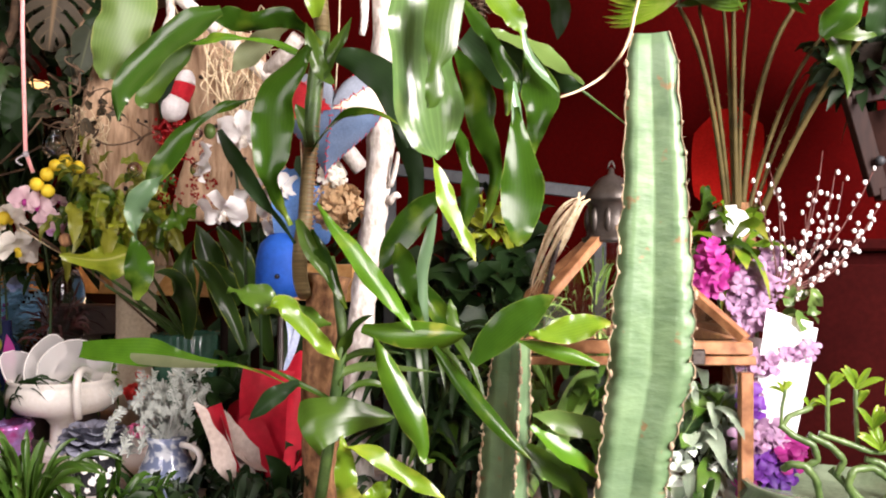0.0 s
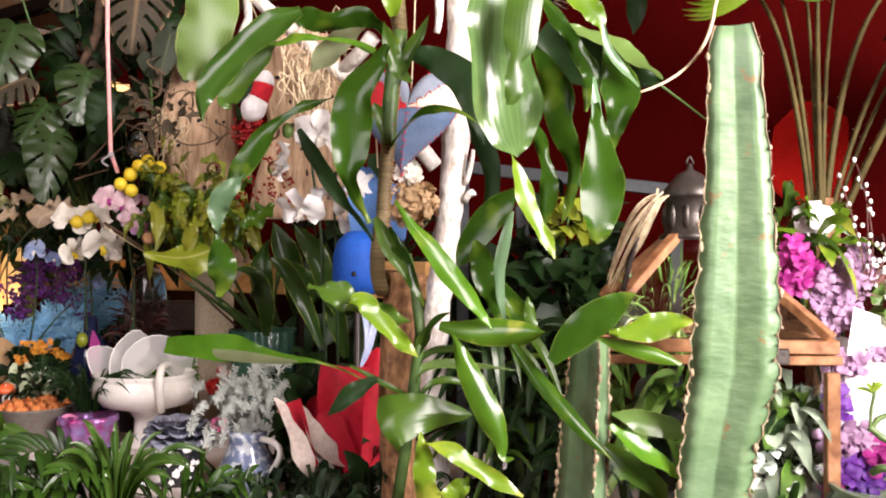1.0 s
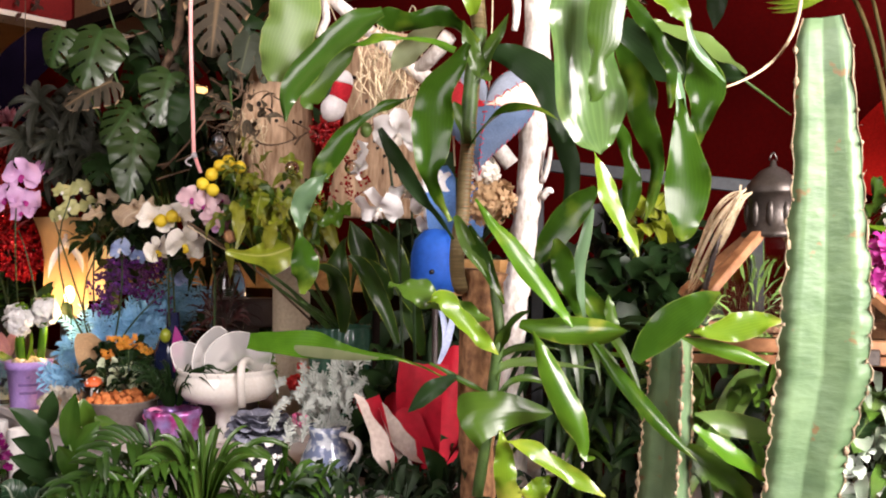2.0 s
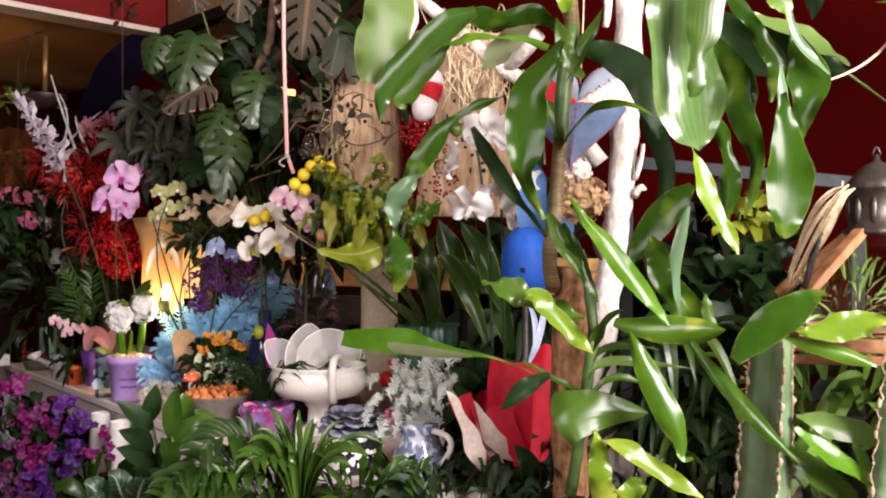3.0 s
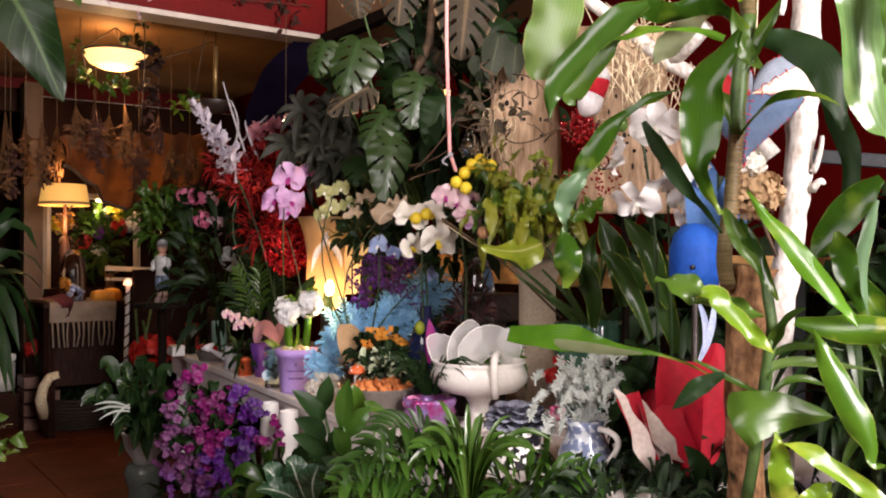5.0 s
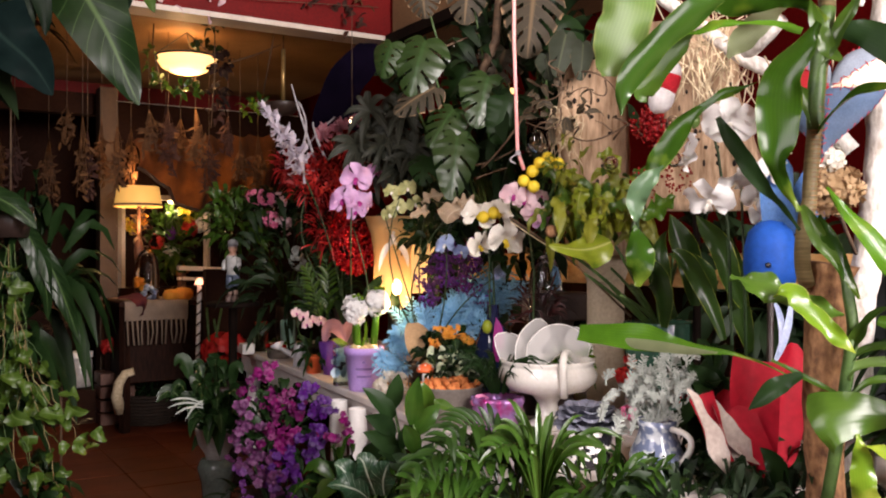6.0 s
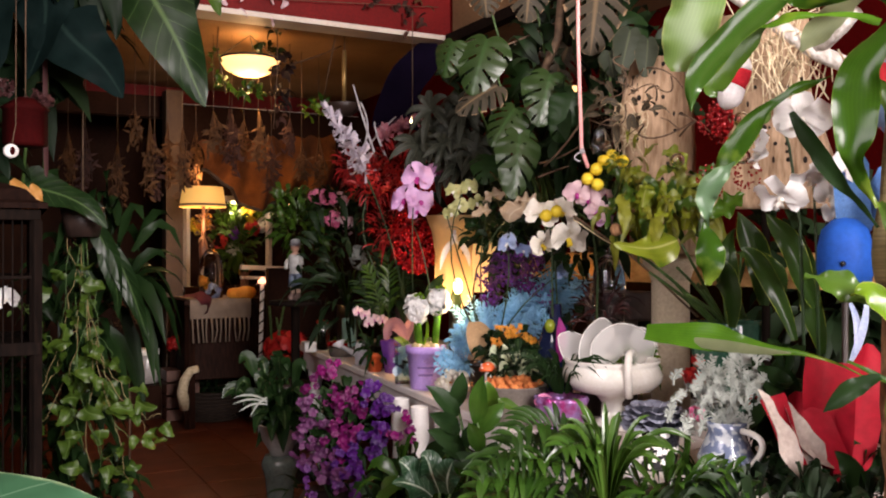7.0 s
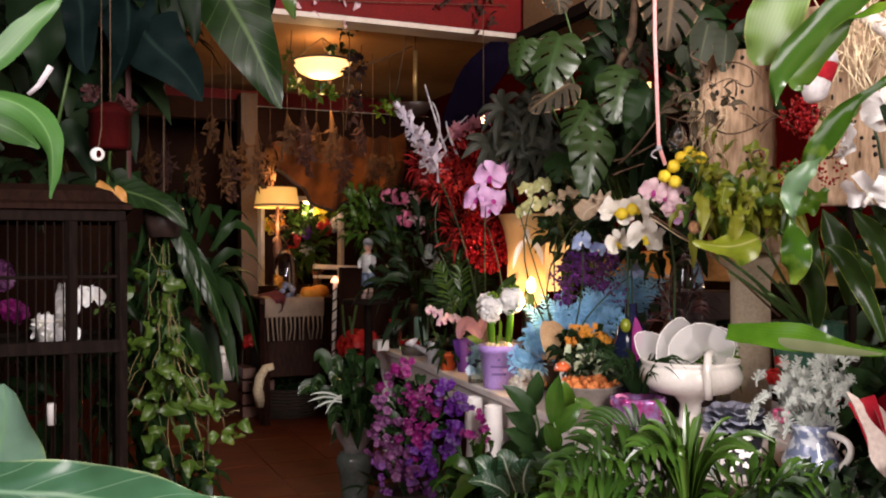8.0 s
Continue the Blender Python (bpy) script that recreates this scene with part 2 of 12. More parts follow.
def woody(name, dark, light, rough=0.55, along=(3, 3, 40), bump=0.4, scale=6.0, coat=0.0, spec=0.4):
    """Wood or bark with grain stretched along one axis."""
    m, nt, b, _ = _base(name)
    tc = nt.nodes.new("ShaderNodeTexCoord")
    mp = nt.nodes.new("ShaderNodeMapping")
    mp.inputs["Scale"].default_value = along
    nt.links.new(tc.outputs["Object"], mp.inputs[0])
    n = nt.nodes.new("ShaderNodeTexNoise")
    n.inputs["Scale"].default_value, n.inputs["Detail"].default_value = scale, 6
    nt.links.new(mp.outputs[0], n.inputs["Vector"])
    col = _ramp(nt, n.outputs[0], [(0.3, dark), (0.68, light)]).outputs[0]
    stain = _ramp(nt, _noise(nt, 5, 3).outputs[0], [(0.35, (0.62, 0.6, 0.58)), (0.65, (1, 1, 1))]).outputs[0]
    nt.links.new(_mix(nt, 0.6, col, stain, "MULTIPLY"), b.inputs["Base Color"])
    b.inputs["Roughness"].default_value, b.inputs["Coat Weight"].default_value = rough, coat
    b.inputs["Specular IOR Level"].default_value = spec
    _bump(nt, n.outputs[0], bump, 0.004, b)
    return m


def glassy(name, colour=(1, 1, 1), rough=0.02):
    m, nt, b, _ = _base(name)
    b.inputs["Base Color"].default_value = (*colour, 1)
    b.inputs["Roughness"].default_value = rough
    b.inputs["Transmission Weight"].default_value = 1.0
    b.inputs["IOR"].default_value = 1.45
    return m


def glowing(name, colour, strength, body=(0.8, 0.7, 0.5)):
    """Lit lamp glass or shade."""
    m, nt, b, _ = _base(name)
    b.inputs["Base Color"].default_value = (*body, 1)
    b.inputs["Emission Color"].default_value = (*colour, 1)
    b.inputs["Emission Strength"].default_value = strength
    b.inputs["Roughness"].default_value = 0.5
    return m


LEAF_DRAC = leafy("dracaena_leaf", (0.005, 0.022, 0.002), (0.028, 0.080, 0.006), 0.22, 11, 0.4, None, (0.11, 0.17, 0.03), 0.26, (0.075, 0.135, 0.010), (0.12, 0.18, 0.02), ribs=0.02, spec=0.24)
LEAF_SHEEN = leafy("glaucous_sheen_leaf", (0.05, 0.11, 0.05), (0.12, 0.22, 0.11), 0.2, 9, 0.3, None, (0.34, 0.40, 0.2), 0.2, ribs=0.02)
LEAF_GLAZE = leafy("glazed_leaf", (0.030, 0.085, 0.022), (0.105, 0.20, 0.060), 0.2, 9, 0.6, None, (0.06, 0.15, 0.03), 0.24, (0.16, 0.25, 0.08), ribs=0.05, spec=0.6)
LEAF_GLOSSY = leafy("glossy_leaf", (0.006, 0.026, 0.003), (0.032, 0.088, 0.010), 0.24, 11, 0.4, None, (0.11, 0.17, 0.03), 0.24, ribs=0.03, spec=0.5)
LEAF_UNDER_SHEEN = leafy("pale_underside_sheen_leaf", (0.13, 0.17, 0.07), (0.27, 0.31, 0.16), 0.5, 9, 0.25, None, None, 0.3, ribs=0.06)
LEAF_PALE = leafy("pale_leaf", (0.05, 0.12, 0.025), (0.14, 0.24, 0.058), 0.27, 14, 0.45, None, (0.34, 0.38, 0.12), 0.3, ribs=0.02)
LEAF_LIME = leafy("lime_leaf", (0.040, 0.115, 0.006), (0.15, 0.27, 0.016), 0.24, 9, 0.4, None, (0.36, 0.38, 0.10), 0.28, (0.26, 0.33, 0.03), (0.32, 0.33, 0.05), ribs=0.03)
LEAF_FRESH = leafy("fresh_leaf", (0.022, 0.090, 0.006), (0.085, 0.22, 0.014), 0.2, 9, 0.45, None, None, 0.25, (0.16, 0.26, 0.02), ribs=0.02, spec=0.35)
LEAF_EDGED = leafy("edged_dark_leaf", (0.004, 0.014, 0.003), (0.022, 0.054, 0.008), 0.32, 6, 0.2, None, (0.30, 0.34, 0.05), 0.14, spec=0.3)
LEAF_PATCH = leafy("patched_leaf", (0.016, 0.062, 0.004), (0.066, 0.160, 0.010), 0.24, 9, 0.3, None, (0.26, 0.30, 0.06), 0.22, (0.36, 0.37, 0.06), ribs=0.03)
LEAF_PALM = leafy("palm_leaf", (0.004, 0.014, 0.0025), (0.017, 0.050, 0.006), 0.4, 3, 0.3, None, None, 0.12, spec=0.3)
LEAF_GLOSS = leafy("glossy_palm_leaf", (0.006, 0.024, 0.003), (0.028, 0.075, 0.009), 0.24, 3, 0.3, None, None, 0.14, spec=0.5)
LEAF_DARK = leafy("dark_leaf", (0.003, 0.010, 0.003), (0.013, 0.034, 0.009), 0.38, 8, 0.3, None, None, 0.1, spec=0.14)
LEAF_MID = leafy("green_leaf", (0.010, 0.034, 0.004), (0.046, 0.100, 0.010), 0.30, 8, 0.2, None, None, 0.16, spec=0.4)
LEAF_GREY = leafy("grey_leaf", (0.17, 0.20, 0.17), (0.38, 0.41, 0.37), 0.8, 4, 0.15, None, None, 0.1)
LEAF_MONST = leafy("monstera_leaf", (0.007, 0.019, 0.004), (0.027, 0.056, 0.014), 0.34, 2, 0.0, (0.030, 0.075, 0.020), None, 0.12, laterals=6)
LEAF_DRY = leafy("withered_leaf", (0.022, 0.020, 0.013), (0.064, 0.051, 0.033), 0.6, 2, 0.0, (0.16, 0.11, 0.06), (0.46, 0.29, 0.16), 0.1, laterals=7, spec=0.2)
LEAF_YELLOW = leafy("yellow_green_leaf", (0.075, 0.14, 0.008), (0.27, 0.32, 0.022), 0.3, 7, 0.3, (0.36, 0.38, 0.12), None, 0.2, (0.06, 0.13, 0.012))
LEAF_OLIVE = leafy("olive_leaf", (0.07, 0.085, 0.008), (0.22, 0.235, 0.022), 0.4, 6, 0.3, None, None, 0.2, (0.20, 0.13, 0.02))
LEAF_STRIPE = leafy("striped_leaf", (0.003, 0.012, 0.003), (0.009, 0.028, 0.007), 0.3, 5, 0.5, (0.09, 0.13, 0.05), (0.025, 0.05, 0.02), 0.1, laterals=7, spec=0.2)
LEAF_BLUE = leafy("blue_dyed_foliage", (0.09, 0.32, 0.56), (0.26, 0.56, 0.82), 0.7, 3, 0.2, None, None, 0.1)
LEAF_MAROON = leafy("maroon_leaf", (0.020, 0.004, 0.004), (0.070, 0.014, 0.011), 0.5, 4, 0.3, None, None, 0.12)
LEAF_BURG = leafy("burgundy_leaf", (0.13, 0.003, 0.004), (0.42, 0.012, 0.012), 0.5, 4, 0.3, None, None, 0.2)
SPIKY = leafy("striped_grass", (0.009, 0.034, 0.004), (0.046, 0.110, 0.013), 0.28, 3, 0.5, None, (0.16, 0.22, 0.06), 0.2)


def petals(name, dark, light, rough=0.55, rib=None, edge=None, glow=0.3):
    return leafy(name, dark, light, rough, 6, 0.15, rib, edge, glow)


P_WHITE = petals("white_petal", (0.80, 0.79, 0.77), (0.90, 0.90, 0.88), glow=0.14)
P_CREAM = petals("cream_petal", (0.76, 0.71, 0.60), (0.88, 0.85, 0.76), glow=0.14)
P_PINK = petals("pink_petal", (0.46, 0.18, 0.46), (0.72, 0.44, 0.70), 0.5, glow=0.2)
P_ROSE = petals("rose_petal", (0.66, 0.40, 0.48), (0.84, 0.62, 0.66))
P_MAG = petals("magenta_petal", (0.22, 0.006, 0.12), (0.46, 0.03, 0.27))
P_VIOLET = petals("violet_petal", (0.06, 0.006, 0.17), (0.20, 0.035, 0.38))
P_PLUM = petals("plum_petal", (0.04, 0.006, 0.07), (0.15, 0.03, 0.20))
STALK = surface("olive_brown_stalk", (0.040, 0.032, 0.010), (0.105, 0.080, 0.026), 0.65, 0, 18, 160, 0.3, 0.0, 0.2)
P_MAUVE = petals("mauve_petal", (0.024, 0.003, 0.030), (0.165, 0.042, 0.14))
P_DEEPV = petals("deep_violet_petal", (0.020, 0.001, 0.05), (0.085, 0.005, 0.18))
P_DEEPM = petals("deep_magenta_petal", (0.045, 0.001, 0.034), (0.22, 0.004, 0.125))
P_LILAC = petals("lilac_petal", (0.20, 0.085, 0.20), (0.46, 0.28, 0.43))
P_LAVW = petals("lavender_white_petal", (0.48, 0.42, 0.55), (0.75, 0.70, 0.78))
P_RED = petals("red_petal", (0.40, 0.008, 0.010), (0.70, 0.04, 0.03))
P_ORANGE = petals("orange_petal", (0.70, 0.20, 0.02), (0.90, 0.42, 0.05))
P_YELLOW = petals("yellow_petal", (0.72, 0.46, 0.01), (0.88, 0.68, 0.04), glow=0.1)
P_BLUE = petals("blue_petal", (0.14, 0.24, 0.60), (0.40, 0.52, 0.80))
P_HPINK = petals("hot_pink_petal", (0.56, 0.05, 0.20), (0.84, 0.26, 0.42), glow=0.15)

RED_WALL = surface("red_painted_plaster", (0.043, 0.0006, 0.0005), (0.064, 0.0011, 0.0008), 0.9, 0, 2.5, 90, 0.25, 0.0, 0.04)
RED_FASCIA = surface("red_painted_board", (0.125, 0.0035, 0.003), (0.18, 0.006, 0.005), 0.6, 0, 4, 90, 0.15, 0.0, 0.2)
WHITE_TRIM = surface("white_painted_trim", (0.60, 0.50, 0.42), (0.74, 0.65, 0.56), 0.5, 0, 8, 150, 0.1)
CEIL = surface("cream_ceiling_paint", (0.18, 0.096, 0.041), (0.26, 0.148, 0.068), 0.8, 0, 3, 80, 0.1)
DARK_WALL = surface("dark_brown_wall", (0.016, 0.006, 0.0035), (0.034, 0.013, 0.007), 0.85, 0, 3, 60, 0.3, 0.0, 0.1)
TILE = surface("terracotta_tile", (0.085, 0.018, 0.007), (0.14, 0.034, 0.013), 0.5, 0, 6, 120, 0.15, 0.0, 0.2)
GROUT = surface("brown_grout", (0.05, 0.020, 0.012), (0.08, 0.035, 0.022), 0.9, 0, 20, 200, 0.3)
BENCH = surface("whitewashed_bench_wood", (0.74, 0.66, 0.63), (0.88, 0.82, 0.79), 0.5, 0, 7, 140, 0.3)
WHITE_CER = surface("cream_glazed_ceramic", (0.74, 0.70, 0.63), (0.83, 0.80, 0.74), 0.18, 0, 10, 120, 0.05, 0.5)
WHITE_PAINT = surface("white_paint", (0.70, 0.68, 0.65), (0.82, 0.80, 0.77), 0.5, 0, 12, 160, 0.2)
BIRCH = woody("white_birch_bark", (0.46, 0.40, 0.34), (0.86, 0.83, 0.78), 0.8, (16, 16, 9), 1.0, 5)
CANE = woody("tan_cane_bark", (0.10, 0.042, 0.018), (0.40, 0.21, 0.095), 0.85, (18, 18, 11), 1.0, 4)
SHOOT = woody("ringed_green_stem", (0.085, 0.065, 0.024), (0.24, 0.185, 0.085), 0.5, (3, 3, 60), 0.6, 3)
STEM = surface("green_stem", (0.024, 0.062, 0.011), (0.075, 0.145, 0.032), 0.5, 0, 30, 200, 0.2)
STEM_DK = surface("dark_stem", (0.015, 0.035, 0.012), (0.04, 0.08, 0.03), 0.5, 0, 30, 200, 0.2)
TWIG = surface("brown_twig", (0.06, 0.035, 0.02), (0.15, 0.09, 0.05), 0.8, 0, 40, 200, 0.4)
GREY_TWIG = surface("silver_grey_twig", (0.24, 0.22, 0.24), (0.44, 0.42, 0.44), 0.8, 0, 40, 200, 0.4)
SLAB = woody("pale_driftwood", (0.24, 0.140, 0.073), (0.64, 0.445, 0.29), 0.85, (14, 14, 2.5), 1.0, 5)
WARM_WOOD = woody("orange_brown_wood", (0.19, 0.072, 0.028), (0.44, 0.21, 0.095), 0.45, (24, 24, 24), 0.3, 1.4, 0.2)
SHELF_WOOD = woody("honey_shelf_wood", (0.45, 0.22, 0.07), (0.68, 0.40, 0.17), 0.45, (4, 30, 30), 0.2, 2)
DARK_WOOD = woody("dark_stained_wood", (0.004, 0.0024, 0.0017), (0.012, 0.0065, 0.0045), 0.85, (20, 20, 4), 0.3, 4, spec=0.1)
BROWN_WOOD = woody("brown_wood", (0.09, 0.035, 0.022), (0.19, 0.085, 0.055), 0.5, (20, 20, 4), 0.3, 4)


def cactus_skin():
    """Green skin with diagonal wrinkles, pale bloom and rusty scars."""
    m, nt, b, _ = _base("cactus_skin")
    col = _ramp(nt, _noise(nt, 20, 5).outputs[0], [(0.3, (0.060, 0.125, 0.050)), (0.7, (0.145, 0.245, 0.115))]).outputs[0]
    bloom = _ramp(nt, _noise(nt, 6, 4).outputs[0], [(0.45, (0, 0, 0)), (0.75, (0.5, 0.5, 0.5))]).outputs[0]
    col = _mix(nt, bloom, col, (0.19, 0.29, 0.185))
    scar = _ramp(nt, _noise(nt, 34, 4).outputs[0], [(0.66, (0, 0, 0)), (0.72, (0.8, 0.8, 0.8))]).outputs[0]
    nt.links.new(_mix(nt, scar, col, (0.22, 0.12, 0.05)), b.inputs["Base Color"])
    b.inputs["Roughness"].default_value = 0.42
    tc, mp, w = (nt.nodes.new("ShaderNode" + k) for k in ("TexCoord", "Mapping", "TexNoise"))
    mp.inputs["Rotation"].default_value, mp.inputs["Scale"].default_value = (0, radians(38), 0), (9, 9, 24)
    w.inputs["Scale"].default_value, w.inputs["Detail"].default_value = 3.0, 4
    nt.links.new(tc.outputs["Object"], mp.inputs[0])
    nt.links.new(mp.outputs[0], w.inputs["Vector"])
    _bump(nt, w.outputs[0], 0.3, 0.006, b)
    return m


CACTUS = cactus_skin()
CACTUS_RIM = surface("corky_cactus_edge", (0.17, 0.10, 0.05), (0.44, 0.36, 0.24), 0.9, 0, 60, 300, 0.6)
IRON = surface("grey_painted_iron", (0.018, 0.021, 0.024), (0.045, 0.05, 0.055), 0.6, 0.1, 15, 150, 0.2)
TIN = surface("dark_bronze_tin", (0.045, 0.038, 0.032), (0.11, 0.095, 0.085), 0.4, 0.7, 20, 150, 0.3)
RAFFIA = surface("raffia", (0.50, 0.38, 0.22), (0.74, 0.62, 0.42), 0.8, 0, 60, 250, 0.4)
GLASS = glassy("clear_glass")
GREEN_GLASS = glassy("green_glass", (0.30, 0.62, 0.45), 0.08)
BLUE_GLASS = glassy("blue_glass", (0.72, 0.90, 0.97), 0.04)
DARKBOX = surface("dark_brown_box", (0.020, 0.012, 0.010), (0.05, 0.03, 0.024), 0.4, 0, 8, 120, 0.2)
BLACKPOT = surface("black_glaze", (0.006, 0.006, 0.008), (0.02, 0.02, 0.024), 0.25, 0, 8, 90, 0.05)


# ---- shop ----
def slab(name, v0, v1, u0, u1, z0, z1, mat, label, category, smooth=False):
    g = Geo()
    c = rm((v0 + v1) / 2, (u0 + u1) / 2, (z0 + z1) / 2)
    g.box(c, (v1 - v0, u1 - u0, z1 - z0), ROOM, 0.0)
    return solo(name, g, mat, rm((v0 + v1) / 2, (u0 + u1) / 2, z0), label, category, "", "structure", smooth)


floor = slab("floor", -1.2, 3.2, -1.8, 7.6, -0.12, -0.006, GROUT, "terracotta tiled shop floor with dark joints", "floor")
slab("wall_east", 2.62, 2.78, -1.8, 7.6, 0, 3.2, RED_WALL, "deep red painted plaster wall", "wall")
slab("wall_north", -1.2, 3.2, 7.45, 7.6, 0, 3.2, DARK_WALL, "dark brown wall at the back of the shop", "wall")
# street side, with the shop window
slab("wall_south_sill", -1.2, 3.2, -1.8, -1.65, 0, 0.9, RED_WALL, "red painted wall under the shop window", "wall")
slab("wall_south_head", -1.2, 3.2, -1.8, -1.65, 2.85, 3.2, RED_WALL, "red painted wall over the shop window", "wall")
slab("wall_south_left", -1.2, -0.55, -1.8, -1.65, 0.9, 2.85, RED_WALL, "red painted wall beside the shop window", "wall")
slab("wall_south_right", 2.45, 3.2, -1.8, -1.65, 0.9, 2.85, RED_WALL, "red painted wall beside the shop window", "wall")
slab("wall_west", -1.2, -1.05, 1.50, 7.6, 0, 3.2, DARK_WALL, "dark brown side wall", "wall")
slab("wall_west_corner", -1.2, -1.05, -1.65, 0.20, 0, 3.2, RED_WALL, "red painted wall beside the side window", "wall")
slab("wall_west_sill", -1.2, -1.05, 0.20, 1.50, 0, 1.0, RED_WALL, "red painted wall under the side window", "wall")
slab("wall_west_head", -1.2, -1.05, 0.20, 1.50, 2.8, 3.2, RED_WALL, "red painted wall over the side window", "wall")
slab("ceiling_front", -1.2, 3.2, -1.8, 4.10, 3.0, 3.12, CEIL, "cream painted high ceiling", "ceiling")
slab("ceiling_back", -1.2, 3.2, 4.25, 7.6, 2.25, 2.35, CEIL, "low cream ceiling under the mezzanine", "ceiling")
slab("fascia", -1.2, 3.2, 4.13, 4.25, 2.145, 3.05, RED_FASCIA, "dark red board on the mezzanine's edge", "trim")
slab("trim_front", -1.2, 3.2, 4.112, 4.26, 2.118, 2.142, WHITE_TRIM, "white painted moulding on the mezzanine's edge", "trim")
slab("beam", -1.2, 3.2, 6.80, 6.92, 2.135, 2.25, RED_FASCIA, "dark red beam across the back", "beam")
slab("trim_back", -1.2, 3.2, 6.775, 6.93, 2.078, 2.132, WHITE_TRIM, "cream painted moulding under the beam", "trim")


# ---- dracaena ----
def foot(p, z=0.0):
    return Vector((p[0], p[1], z))


POT_CLAY = surface("terracotta_pot", (0.24, 0.075, 0.035), (0.40, 0.15, 0.075), 0.7, 0, 12, 150, 0.3)
SOIL = surface("potting_soil", (0.012, 0.008, 0.006), (0.04, 0.028, 0.02), 0.95, 0, 60, 250, 0.8)


def pot(parent, at, r, h, mat, name="pot"):
    """A tapered flower pot with a rim, and soil in it."""
    g = Geo()
    g.lathe(at, [(0.0, 0.0), (r * 0.72, 0.0), (r * 0.95, h * 0.86), (r * 1.04, h * 0.86), (r * 1.06, h), (r * 0.95, h), (r * 0.90, h * 0.86)], 24)
    part(name, g, mat, parent)
    g = Geo()
    g.lathe(at, [(r * 0.91, h * 0.88), (r * 0.5, h * 0.91), (0.0, h * 0.92)], 16)
    part("soil", g, SOIL, parent)


def leaf(parent, a, m, b, w, mat=None, face=(0, -1, 0.25), fold=0.2, shape="lance", wave=0.3, twist=0.0, seg=16, name="leaf"):
    g = Geo()
    if parent == drac and w > 0.03 and shape != "torn":
        w *= 0.9
    phase = 97.3 * w + 31 * a[0] + 17 * b[2]
    if not twist and shape in ("lance", "drac") and w > 0.03:
        twist = 0.7 * math.sin(3.7 * phase)
    g.blade(a, m, b, w, face, fold, shape, wave, twist, max(seg, 10), 6, phase=phase)
    return part(name, g, mat or LEAF_DRAC, parent)


def arched_leaf(parent, pts, widths, mat, face=(0, -1, 0.2), fold=0.2, wave=0.2, turn=None, name="leaf"):
    """A strap leaf along a smooth curve, with its own width at each point, folded at the rib and wavy at the edges."""
    pts = [Vector(p) for p in pts]
    pts = [2 * pts[0] - pts[1]] + pts + [2 * pts[-1] - pts[-2]]
    ws = [widths[0]] + list(widths) + [widths[-1]]
    line, wide, k = [], [], 6
    for i in range(1, len(pts) - 2):
        for j in range(k + (1 if i == len(pts) - 3 else 0)):
            s = j / k
            b0, b1, b2, b3 = -s ** 3 / 2 + s * s - s / 2, 1.5 * s ** 3 - 2.5 * s * s + 1, -1.5 * s ** 3 + 2 * s * s + s / 2, (s ** 3 - s * s) / 2
            line.append(pts[i - 1] * b0 + pts[i] * b1 + pts[i + 1] * b2 + pts[i + 2] * b3)
            wide.append(max(0.002, ws[i - 1] * b0 + ws[i] * b1 + ws[i + 1] * b2 + ws[i + 2] * b3))
    f, n, phase = Vector(face).normalized(), len(line), 31 * pts[1].x + 17 * pts[-1].z
    top, bend = max(wide), (0.6 * fold if math.sin(5.3 * phase) > 0.2 else -0.7 * fold)
    rows = []
    for i, p in enumerate(line):
        t = (line[min(i + 1, n - 1)] - line[max(i - 1, 0)]).normalized()
        nn = f - t * f.dot(t)
        nn = (nn.normalized() if nn.length > 0.05 else t.orthogonal().normalized())
        nn = Matrix.Rotation(turn * i / n if turn else 0.22 * math.sin(phase + 3.1 * i / n), 3, t) @ nn
        x, h = t.cross(nn), 0.5 * wide[i]
        s, row = i / max(1, n - 1), []
        for j in range(9):
            q = j / 4 - 1
            side = 1.9 if q > 0 else 0.0
            lift = bend * h * (q * q - 0.4) + wave * top * 0.46 * q * q * math.sin(phase + s * 13 + side) + wave * top * 0.22 * q ** 4 * math.sin(2.1 * phase + s * 31 + 1.3 * side)
            row.append(p + x * (q * h * (1 + 0.16 * wave * math.sin(phase * 1.7 + s * 21 + side))) + nn * lift)
        rows.append(row)
    g = Geo()
    g.grid(rows)
    return part(name, g, mat, parent)


rnd = random.Random(4)
drac_at = foot((-0.233, 1.745, 0.584))
drac = thing("dracaena_plant", drac_at, "tall dracaena with thick tan cane and arching glossy green leaves", "plant")
pot(drac, drac_at, 0.17, 0.30, POT_CLAY)
g = Geo()
cane = [drac_at + Vector((0, 0, 0.26)), Vector((-0.236, 1.745, 0.584)), Vector((-0.239, 1.744, 0.719)), Vector((-0.238, 1.742, 0.851)), Vector((-0.231, 1.741, 0.961)), Vector((-0.223, 1.740, 1.018))]
cane = [p for a, b in zip(cane[:-1], cane[1:]) for p in (Vector(a), Vector(a).lerp(b, 0.33), Vector(a).lerp(b, 0.67))] + [cane[-1]]
g.tube(cane, [0.035 + 0.009 * (i / 15) ** 3 + rnd.uniform(-0.0015, 0.0015) for i in range(16)], 18, True, 0.07, rnd)
part("cane", g, CANE, drac, "thick tan cane cut off at the top")
g = Geo()
g.tube(arc((-0.265, 1.711, 0.982), (-0.271, 1.680, 1.038), (-0.259, 1.669, 1.123), 8) + arc((-0.258, 1.669, 1.128), (-0.249, 1.668, 1.260), (-0.227, 1.675, 1.474), 14), [0.0145] * 9 + [0.0138 - 0.0001 * i for i in range(15)], 10)
